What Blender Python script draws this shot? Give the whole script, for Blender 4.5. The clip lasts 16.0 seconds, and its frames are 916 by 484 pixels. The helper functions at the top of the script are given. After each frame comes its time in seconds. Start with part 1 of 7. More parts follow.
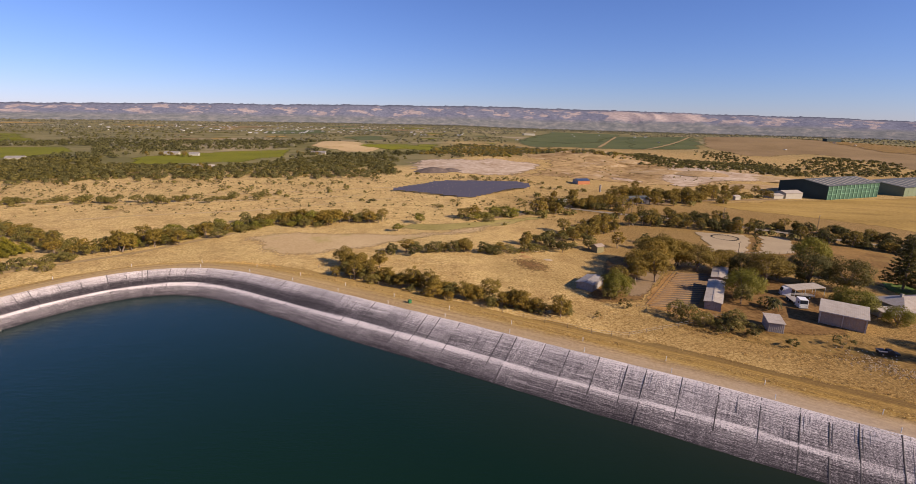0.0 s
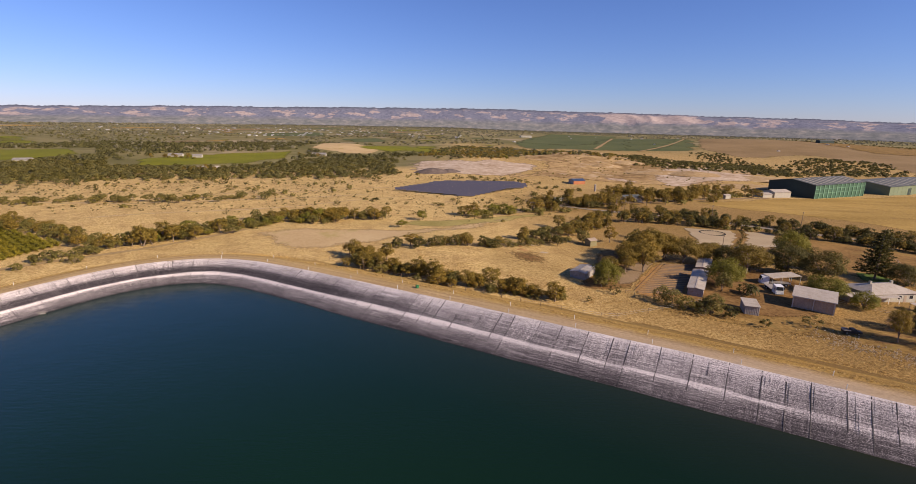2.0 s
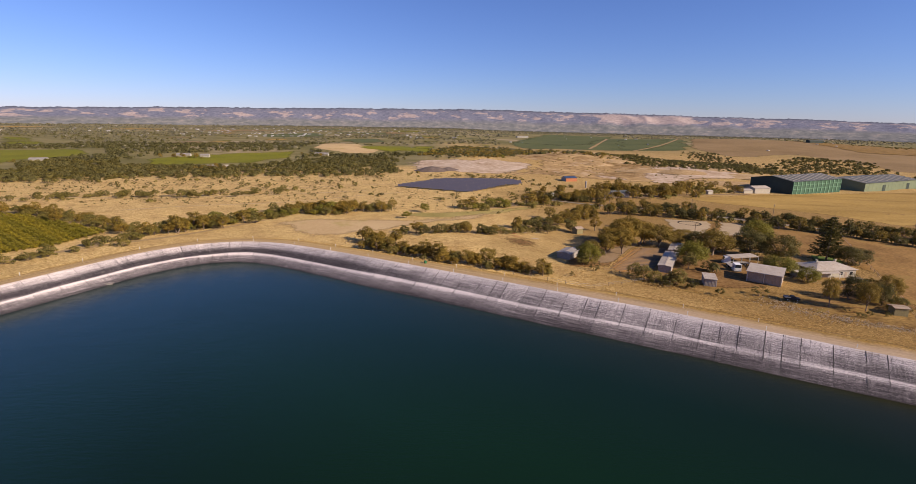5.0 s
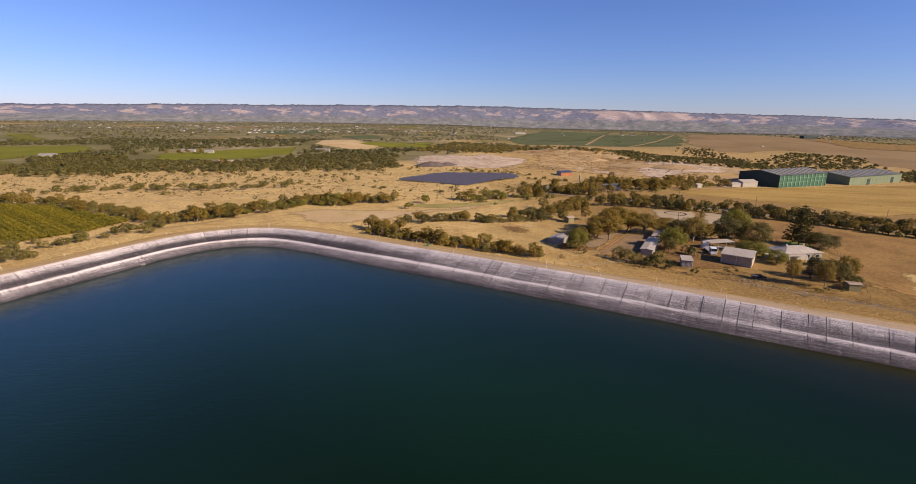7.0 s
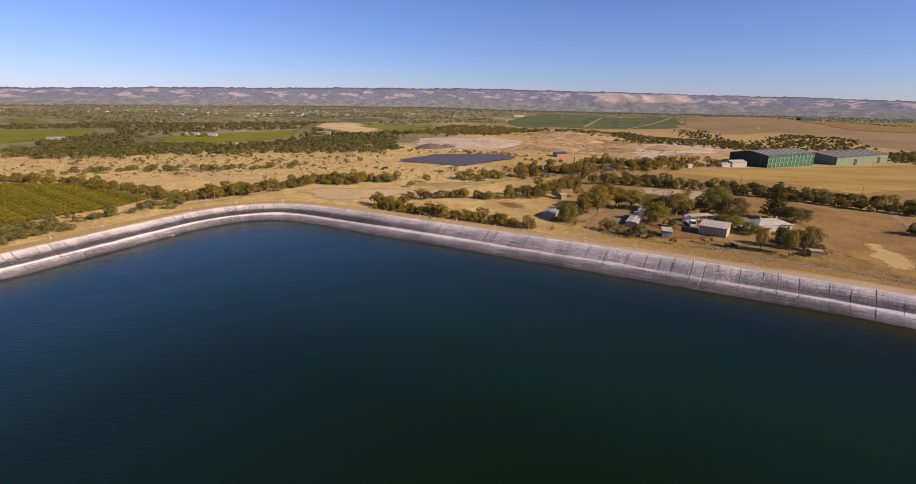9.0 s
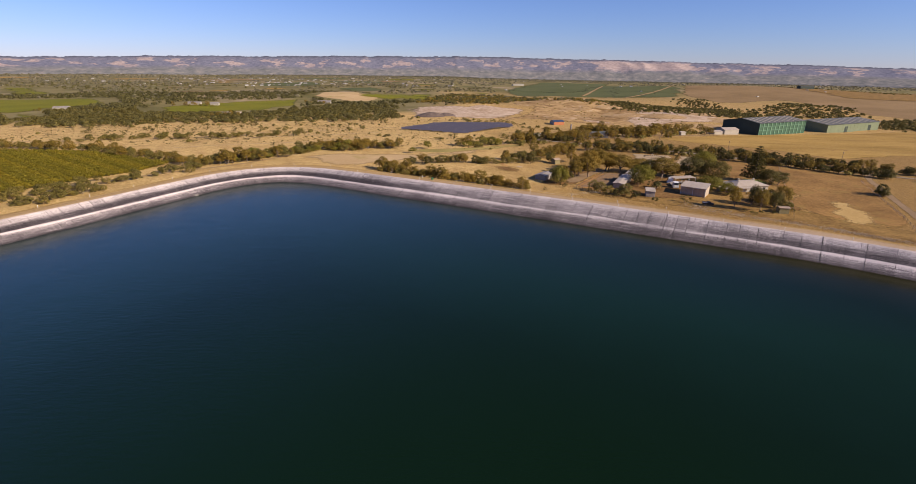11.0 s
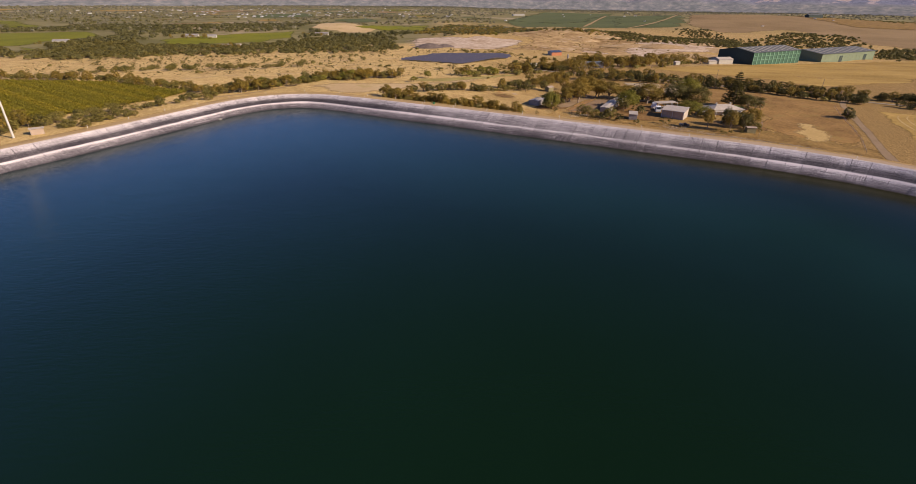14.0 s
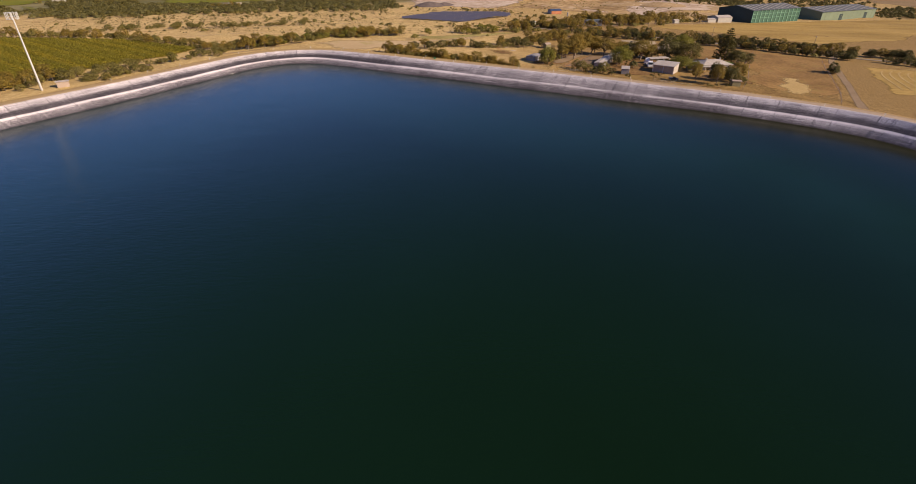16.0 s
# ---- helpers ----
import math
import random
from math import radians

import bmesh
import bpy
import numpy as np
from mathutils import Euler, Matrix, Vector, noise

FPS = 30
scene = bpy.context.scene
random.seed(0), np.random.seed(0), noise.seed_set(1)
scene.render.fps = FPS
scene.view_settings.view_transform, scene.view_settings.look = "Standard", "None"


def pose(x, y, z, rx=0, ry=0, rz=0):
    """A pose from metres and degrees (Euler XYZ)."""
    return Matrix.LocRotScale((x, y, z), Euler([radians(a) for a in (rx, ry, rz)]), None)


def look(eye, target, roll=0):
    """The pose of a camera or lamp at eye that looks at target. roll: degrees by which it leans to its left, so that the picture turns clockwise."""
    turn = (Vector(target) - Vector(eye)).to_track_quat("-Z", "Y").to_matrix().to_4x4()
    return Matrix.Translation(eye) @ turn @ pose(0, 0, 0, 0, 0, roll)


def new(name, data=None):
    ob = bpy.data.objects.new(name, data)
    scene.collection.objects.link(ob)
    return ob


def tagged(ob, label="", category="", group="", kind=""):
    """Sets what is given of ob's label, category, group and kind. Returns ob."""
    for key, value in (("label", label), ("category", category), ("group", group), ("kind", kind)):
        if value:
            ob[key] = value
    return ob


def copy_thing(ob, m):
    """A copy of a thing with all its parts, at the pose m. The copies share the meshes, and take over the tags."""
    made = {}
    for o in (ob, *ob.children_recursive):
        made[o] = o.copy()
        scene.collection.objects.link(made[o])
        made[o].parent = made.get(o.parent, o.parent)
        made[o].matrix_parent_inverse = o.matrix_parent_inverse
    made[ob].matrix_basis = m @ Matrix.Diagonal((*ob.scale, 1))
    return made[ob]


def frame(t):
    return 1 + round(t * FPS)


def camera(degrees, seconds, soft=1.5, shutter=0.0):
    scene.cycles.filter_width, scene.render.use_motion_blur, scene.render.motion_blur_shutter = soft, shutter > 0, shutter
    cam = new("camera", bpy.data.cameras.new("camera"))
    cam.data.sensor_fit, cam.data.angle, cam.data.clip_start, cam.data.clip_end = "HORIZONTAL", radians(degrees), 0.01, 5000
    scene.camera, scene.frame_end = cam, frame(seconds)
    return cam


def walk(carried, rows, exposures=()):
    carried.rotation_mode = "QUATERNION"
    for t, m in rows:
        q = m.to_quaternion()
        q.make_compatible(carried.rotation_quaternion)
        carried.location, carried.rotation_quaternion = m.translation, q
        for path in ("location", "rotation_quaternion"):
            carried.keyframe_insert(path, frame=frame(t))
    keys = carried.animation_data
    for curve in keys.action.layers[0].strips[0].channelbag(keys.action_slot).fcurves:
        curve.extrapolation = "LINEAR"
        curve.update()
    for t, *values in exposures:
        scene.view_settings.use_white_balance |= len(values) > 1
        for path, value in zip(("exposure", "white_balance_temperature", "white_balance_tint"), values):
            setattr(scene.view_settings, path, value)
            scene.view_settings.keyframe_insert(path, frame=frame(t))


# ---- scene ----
EXPOSURE, SKY_STRENGTH, SUN_STRENGTH = 0.45, 0.076, 5.0
cam = camera(85.4, 16.0, soft=0.4)

# The flight: seconds, eye, then turn to the left, tilt up and lean, in degrees.
FLIGHT = [
    (0, 0.00, 0.00, 42.96, 0.000, -14.190, 1.193),
    (0.5, -0.43, -2.50, 42.96, -0.092, -14.147, 1.203),
    (1, -0.80, -5.21, 42.87, -0.177, -14.074, 1.154),
    (1.5, -1.09, -8.35, 42.75, -0.256, -13.967, 1.144),
    (2, -1.40, -11.69, 42.66, -0.287, -13.925, 1.117),
    (2.5, -1.67, -15.37, 42.65, -0.332, -13.907, 1.130),
    (3, -1.91, -19.20, 42.68, -0.368, -13.856, 1.091),
    (3.5, -2.29, -23.08, 42.69, -0.488, -13.843, 1.051),
    (4, -2.58, -27.18, 42.79, -0.539, -13.831, 1.056),
    (6.5, -3.23, -47.24, 42.39, -0.807, -13.921, 0.978),
    (7, -3.39, -51.33, 42.43, -0.838, -14.207, 0.974),
    (7.5, -3.45, -55.51, 42.46, -0.869, -14.579, 0.941),
    (8, -3.51, -59.68, 42.44, -0.930, -15.011, 0.862),
    (8.5, -3.72, -63.93, 42.39, -0.965, -15.500, 0.865),
    (9, -4.04, -68.26, 42.44, -1.017, -16.067, 0.820),
    (11.5, -4.51, -90.15, 42.45, -1.174, -20.385, 0.694),
    (12, -4.69, -94.33, 42.31, -1.253, -21.460, 0.681),
    (12.5, -4.76, -98.73, 42.20, -1.284, -22.605, 0.626),
    (13, -4.84, -103.16, 42.31, -1.286, -23.897, 0.532),
    (13.5, -4.93, -107.62, 42.33, -1.320, -25.162, 0.520),
    (14, -4.97, -112.10, 42.28, -1.279, -26.305, 0.443),
    (14.5, -5.02, -116.53, 42.25, -1.267, -27.367, 0.355),
    (15, -5.07, -120.92, 42.21, -1.256, -28.353, 0.360),
    (15.5, -5.07, -125.27, 42.09, -1.215, -29.281, 0.306),
    (16, -5.02, -129.63, 41.77, -1.220, -30.132, 0.334),
]


def flight_pose(x, y, z, turn, tilt, lean):
    a, b = radians(turn), radians(tilt)
    ahead = Vector((-math.sin(a) * math.cos(b), math.cos(a) * math.cos(b), math.sin(b)))
    eye = Vector((x, y, z))
    return look(eye, eye + ahead, lean)


walk(cam, [(row[0], flight_pose(*row[1:])) for row in FLIGHT], exposures=[(0, EXPOSURE, 6050, 26), (16, EXPOSURE, 6050, 26)])

# ---- world, sun ----
SUN_ELEVATION, SUN_AZIMUTH = radians(28), radians(116)  # azimuth clockwise from +y
world = bpy.data.worlds.new("sky")
scene.world = world
world.use_nodes = True
wn = world.node_tree.nodes
sky = wn.new("ShaderNodeTexSky")
sky.sky_type = "NISHITA"
sky.sun_disc = False
sky.sun_elevation, sky.sun_rotation = SUN_ELEVATION, SUN_AZIMUTH
sky.altitude, sky.air_density, sky.dust_density, sky.ozone_density = 200, 1.0, 0.05, 7.0
wn["Background"].inputs["Strength"].default_value = SKY_STRENGTH
tint = wn.new("ShaderNodeMix")  # the clear dry air's violet-blue cast
tint.data_type, tint.blend_type = "RGBA", "MULTIPLY"
tint.inputs[0].default_value = 1.0
tint.inputs[7].default_value = (0.95, 0.918, 1.05, 1)
world.node_tree.links.new(sky.outputs[0], tint.inputs[6])
world.node_tree.links.new(tint.outputs[2], wn["Background"].inputs["Color"])
sun = new("sun", bpy.data.lights.new("sun", "SUN"))
sun.data.energy, sun.data.angle, sun.data.color = SUN_STRENGTH, radians(0.53), (1.0, 0.86, 0.57)
sun_way = Vector((math.sin(SUN_AZIMUTH) * math.cos(SUN_ELEVATION), math.cos(SUN_AZIMUTH) * math.cos(SUN_ELEVATION), math.sin(SUN_ELEVATION)))
sun.matrix_world = look(sun_way * 300, (0, 0, 0))
tagged(sun, "low warm afternoon sun in a clear sky", "sun", kind="structure")

# ---- materials ----
def shader(name, rough=0.8, metal=0.0, spec=0.3):
    m = bpy.data.materials.new(name)
    m.use_nodes = True
    b = m.node_tree.nodes["Principled BSDF"]
    b.inputs["Roughness"].default_value, b.inputs["Metallic"].default_value = rough, metal
    b.inputs["Specular IOR Level"].default_value = spec
    return m, m.node_tree, b


def node(tree, kind, operation="", data_type="", blend_type="", attribute_name="", use_clamp=False, **values):
    n = tree.nodes.new(kind)
    if operation:
        n.operation = operation
    if data_type:
        n.data_type = data_type
    if blend_type:
        n.blend_type = blend_type
    if attribute_name:
        n.attribute_name = attribute_name
    if use_clamp:
        n.use_clamp = True
    for key, value in values.items():
        n.inputs[key].default_value = value
    return n


def place_of(tree, scale=(1, 1, 1), world_space=True):
    if world_space:
        out = node(tree, "ShaderNodeNewGeometry").outputs["Position"]
    else:
        out = node(tree, "ShaderNodeTexCoord").outputs["Object"]
    m = node(tree, "ShaderNodeMapping")
    m.inputs["Scale"].default_value = scale
    tree.links.new(out, m.inputs["Vector"])
    return m.outputs["Vector"]


def grain(tree, where, scale, detail=4.0, rough=0.6):
    n = node(tree, "ShaderNodeTexNoise", Scale=scale, Detail=detail, Roughness=rough)
    tree.links.new(where, n.inputs["Vector"])
    return n.outputs["Fac"]


def ramp(tree, fac, stops, smooth=True):
    n = tree.nodes.new("ShaderNodeValToRGB")
    e = n.color_ramp.elements
    n.color_ramp.interpolation = "LINEAR"
    while len(e) < len(stops):
        e.new(0.5)
    for el, (p, c) in zip(e, stops):
        el.position = p
        el.color = (*c, 1) if len(c) == 3 else c
    tree.links.new(fac, n.inputs["Fac"])
    return n.outputs["Color"]


def mixed(tree, fac, a, b, how="MIX"):
    n = node(tree, "ShaderNodeMix", data_type="RGBA", blend_type=how)
    for socket, value in ((n.inputs[0], fac), (n.inputs[6], a), (n.inputs[7], b)):
        if isinstance(value, (int, float)):
            socket.default_value = value
        elif isinstance(value, tuple):
            socket.default_value = (*value, 1)
        else:
            tree.links.new(value, socket)
    return n.outputs[2]


def maths(tree, how, a, b=0.0, clamp=False):
    n = node(tree, "ShaderNodeMath", operation=how, use_clamp=clamp)
    for socket, value in zip(n.inputs, (a, b)):
        if isinstance(value, (int, float)):
            socket.default_value = value
        else:
            tree.links.new(value, socket)
    return n.outputs[0]


def bumped(tree, b, height, strength=0.4, distance=0.05):
    n = node(tree, "ShaderNodeBump", Strength=strength, Distance=distance)
    tree.links.new(height, n.inputs["Height"])
    tree.links.new(n.outputs["Normal"], b.inputs["Normal"])


def surface(name, dark, light, fine=4.0, coarse=0.3, rough=0.8, metal=0.0, spec=0.3, bump=0.3, distance=0.03, world_space=False, vary=0.0, stain=None, stretch=(1, 1, 1), frayed=False):
    """A two-scale mottled surface: fine grain between dark and light, coarse blotches, and optional stains and piece-to-piece variation."""
    m, t, b = shader(name, rough, metal, spec)
    where = place_of(t, stretch, world_space)
    f, c = grain(t, where, fine, 5), grain(t, where, coarse, 3)
    both = maths(t, "ADD", maths(t, "MULTIPLY", f, 0.55), maths(t, "MULTIPLY", c, 0.45))
    colour = ramp(t, both, [(0.36, dark), (0.64, light)])
    if stain:
        colour = mixed(t, ramp(t, grain(t, where, coarse * 2.3, 6), [(0.56, (0, 0, 0)), (0.7, (0.8, 0.8, 0.8))]), colour, stain)
    if vary:
        r = node(t, "ShaderNodeObjectInfo").outputs["Random"]
        v = maths(t, "ADD", maths(t, "MULTIPLY", r, 2 * vary), 1 - vary)
        colour = mixed(t, 1.0, colour, v, "MULTIPLY")
    t.links.new(colour, b.inputs["Base Color"])
    bumped(t, b, f, bump, distance)
    if frayed:  # the cover thins out into bare ground towards its ragged edge
        edge = node(t, "ShaderNodeAttribute", attribute_name="edge").outputs["Fac"]
        rag = maths(t, "ADD", maths(t, "MULTIPLY", grain(t, where, 0.022, 6, 0.7), 1.1), maths(t, "MULTIPLY", f, 0.6))
        cover = ramp(t, maths(t, "ADD", edge, maths(t, "SUBTRACT", rag, 0.85)), [(0.36, (0, 0, 0)), (0.52, (1, 1, 1))])
        gap, mix = node(t, "ShaderNodeBsdfTransparent"), node(t, "ShaderNodeMixShader")
        t.links.new(cover, mix.inputs[0])
        t.links.new(gap.outputs[0], mix.inputs[1])
        t.links.new(b.outputs[0], mix.inputs[2])
        t.links.new(mix.outputs[0], t.nodes["Material Output"].inputs["Surface"])
    return m


def leaf_material(name, dark, light, tip):
    m, t, b = shader(name, 0.65, 0, 0.25)
    g = node(t, "ShaderNodeNewGeometry")
    colour = ramp(t, g.outputs["Random Per Island"], [(0.0, dark), (0.6, light), (1.0, tip)])
    r = node(t, "ShaderNodeObjectInfo").outputs["Random"]
    colour = mixed(t, 1.0, colour, ramp(t, r, [(0, (0.7, 0.72, 0.7)), (0.5, (1, 1, 1)), (1, (1.25, 1.15, 0.95))]), "MULTIPLY")
    where = place_of(t, (1, 1, 1), True)
    colour = mixed(t, maths(t, "MULTIPLY", grain(t, where, 0.12, 2), 0.5), colour, tip)
    t.links.new(colour, b.inputs["Base Color"])
    b.inputs["Subsurface Weight"].default_value = 0.0
    tr = node(t, "ShaderNodeBsdfTranslucent")
    t.links.new(colour, tr.inputs["Color"])
    mix = node(t, "ShaderNodeMixShader")
    mix.inputs[0].default_value = 0.3
    t.links.new(b.outputs[0], mix.inputs[1])
    t.links.new(tr.outputs[0], mix.inputs[2])
    t.links.new(mix.outputs[0], t.nodes["Material Output"].inputs["Surface"])
    return m


def ground_material():
    m, t, b = shader("dry_grass_ground", 0.95, 0, 0.1)
    where = place_of(t)
    fine, mid, wide, huge = grain(t, where, 1.7, 8, 0.78), grain(t, where, 0.12, 6, 0.65), grain(t, where, 0.018, 4), grain(t, where, 0.0035, 5, 0.62)
    straw = ramp(t, fine, [(0.36, (0.19, 0.105, 0.027)), (0.47, (0.51, 0.335, 0.115)), (0.60, (0.74, 0.54, 0.235))])
    brown = ramp(t, fine, [(0.36, (0.19, 0.105, 0.033)), (0.64, (0.47, 0.295, 0.112))])
    colour = mixed(t, ramp(t, mid, [(0.44, (0, 0, 0)), (0.64, (0.55, 0.55, 0.55))]), straw, brown)
    colour = mixed(t, ramp(t, wide, [(0.5, (0, 0, 0)), (0.68, (0.45, 0.45, 0.45))]), colour, (0.42, 0.30, 0.105))
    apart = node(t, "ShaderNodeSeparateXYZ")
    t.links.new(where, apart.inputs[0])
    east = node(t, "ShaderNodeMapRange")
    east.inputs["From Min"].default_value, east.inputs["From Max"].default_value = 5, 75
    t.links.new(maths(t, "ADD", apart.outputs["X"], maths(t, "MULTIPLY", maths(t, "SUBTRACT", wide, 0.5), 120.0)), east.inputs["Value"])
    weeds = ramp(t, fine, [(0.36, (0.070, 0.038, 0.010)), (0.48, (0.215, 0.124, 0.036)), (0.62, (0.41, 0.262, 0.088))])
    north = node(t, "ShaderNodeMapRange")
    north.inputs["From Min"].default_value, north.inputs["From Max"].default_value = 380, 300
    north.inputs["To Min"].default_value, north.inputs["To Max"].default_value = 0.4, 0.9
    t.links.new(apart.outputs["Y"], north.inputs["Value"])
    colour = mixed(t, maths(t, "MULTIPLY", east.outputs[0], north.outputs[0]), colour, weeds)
    tussock = grain(t, where, 0.5, 4, 0.75)
    colour = mixed(t, ramp(t, tussock, [(0.54, (0, 0, 0)), (0.64, (0.42, 0.42, 0.42))]), colour, (0.19, 0.12, 0.040))
    # scrub and vineyards take over with distance from the reservoir
    shift = node(t, "ShaderNodeVectorMath", operation="SUBTRACT")
    shift.inputs[1].default_value = (300, 0, 0)
    t.links.new(where, shift.inputs[0])
    far = node(t, "ShaderNodeVectorMath", operation="LENGTH")
    t.links.new(shift.outputs[0], far.inputs[0])
    reach = node(t, "ShaderNodeMapRange")
    reach.inputs["From Min"].default_value, reach.inputs["From Max"].default_value = 950, 1350
    t.links.new(far.outputs["Value"], reach.inputs["Value"])
    scrub = mixed(t, ramp(t, grain(t, where, 0.011, 5, 0.7), [(0.42, (0, 0, 0)), (0.58, (1, 1, 1))]), (0.150, 0.130, 0.045), (0.24, 0.195, 0.080))
    scrub = mixed(t, ramp(t, huge, [(0.54, (0, 0, 0)), (0.62, (0.8, 0.8, 0.8))]), scrub, (0.36, 0.275, 0.165))
    wooded = node(t, "ShaderNodeMapRange")  # the wooded country beyond the dry slope
    wooded.inputs["From Min"].default_value, wooded.inputs["From Max"].default_value = 500, 560
    behind = maths(t, "SUBTRACT", apart.outputs["Y"], maths(t, "MULTIPLY", apart.outputs["X"], 0.478))
    t.links.new(maths(t, "ADD", behind, maths(t, "MULTIPLY", maths(t, "SUBTRACT", wide, 0.5), 120.0)), wooded.inputs["Value"])
    westward = node(t, "ShaderNodeMapRange")
    westward.inputs["From Min"].default_value, westward.inputs["From Max"].default_value = 30, -50
    t.links.new(apart.outputs["X"], westward.inputs["Value"])
    cover = maths(t, "MAXIMUM", reach.outputs[0], maths(t, "MULTIPLY", wooded.outputs[0], westward.outputs[0]))
    colour = mixed(t, cover, colour, scrub)
    t.links.new(colour, b.inputs["Base Color"])
    bumped(t, b, fine, 0.6, 0.25)
    return m


def embankment_material():
    m, t, b = shader("embankment_grass", 0.95, 0, 0.1)
    where = place_of(t)
    out = node(t, "ShaderNodeAttribute", attribute_name="outward").outputs["Fac"]
    along = node(t, "ShaderNodeAttribute", attribute_name="along").outputs["Fac"]
    lane = node(t, "ShaderNodeCombineXYZ")
    t.links.new(maths(t, "MULTIPLY", along, 0.035), lane.inputs[0])
    t.links.new(out, lane.inputs[1])
    driven = grain(t, lane.outputs[0], 0.85, 5, 0.7)  # ruts and mown lines run along the bank
    fine, mid, wide = grain(t, where, 1.5, 8, 0.8), grain(t, where, 0.25, 5), grain(t, where, 0.03, 3)
    both = maths(t, "ADD", maths(t, "MULTIPLY", fine, 0.62), maths(t, "MULTIPLY", driven, 0.38))
    straw = ramp(t, both, [(0.36, (0.070, 0.034, 0.006)), (0.48, (0.29, 0.168, 0.036)), (0.62, (0.54, 0.350, 0.100))])
    mown = ramp(t, both, [(0.38, (0.10, 0.054, 0.014)), (0.60, (0.235, 0.140, 0.042))])
    dirt = ramp(t, both, [(0.34, (0.33, 0.235, 0.145)), (0.62, (0.50, 0.375, 0.25))])
    wob = maths(t, "ADD", out, maths(t, "MULTIPLY", maths(t, "SUBTRACT", mid, 0.5), 3.0))
    wob = maths(t, "ADD", wob, maths(t, "MULTIPLY", maths(t, "SUBTRACT", wide, 0.5), 3.0))
    band = maths(t, "DIVIDE", wob, 40.0)
    cut = [(0.24, 0.0), (0.30, 0.55), (0.33, 0.15), (0.46, 0.1), (0.52, 0.95), (0.58, 0.7), (0.61, 0.95), (0.68, 0.95), (0.74, 0.05), (0.9, 0.1)]
    grass = mixed(t, ramp(t, band, [(p, (v, v, v)) for p, v in cut]), straw, mown)
    grass = mixed(t, ramp(t, wide, [(0.45, (0, 0, 0)), (0.7, (0.4, 0.4, 0.4))]), grass, (0.22, 0.15, 0.055))
    apart = node(t, "ShaderNodeSeparateXYZ")
    t.links.new(where, apart.inputs[0])
    west = node(t, "ShaderNodeMapRange")  # the grass is more bleached towards the west
    west.inputs["From Min"].default_value, west.inputs["From Max"].default_value = 60, -20
    west.inputs["To Max"].default_value = 0.55
    t.links.new(apart.outputs["X"], west.inputs["Value"])
    bleached = ramp(t, both, [(0.36, (0.17, 0.095, 0.024)), (0.48, (0.43, 0.272, 0.082)), (0.62, (0.64, 0.445, 0.160))])
    grass = mixed(t, west.outputs[0], grass, bleached)
    worn = ramp(t, band, [(0.02, (1, 1, 1)), (0.09, (0.75, 0.75, 0.75)), (0.16, (0, 0, 0))])
    colour = mixed(t, mixed(t, 1.0, worn, maths(t, "SUBTRACT", 1.0, west.outputs[0]), "MULTIPLY"), grass, dirt)
    t.links.new(colour, b.inputs["Base Color"])
    bumped(t, b, both, 0.7, 0.3)
    return m


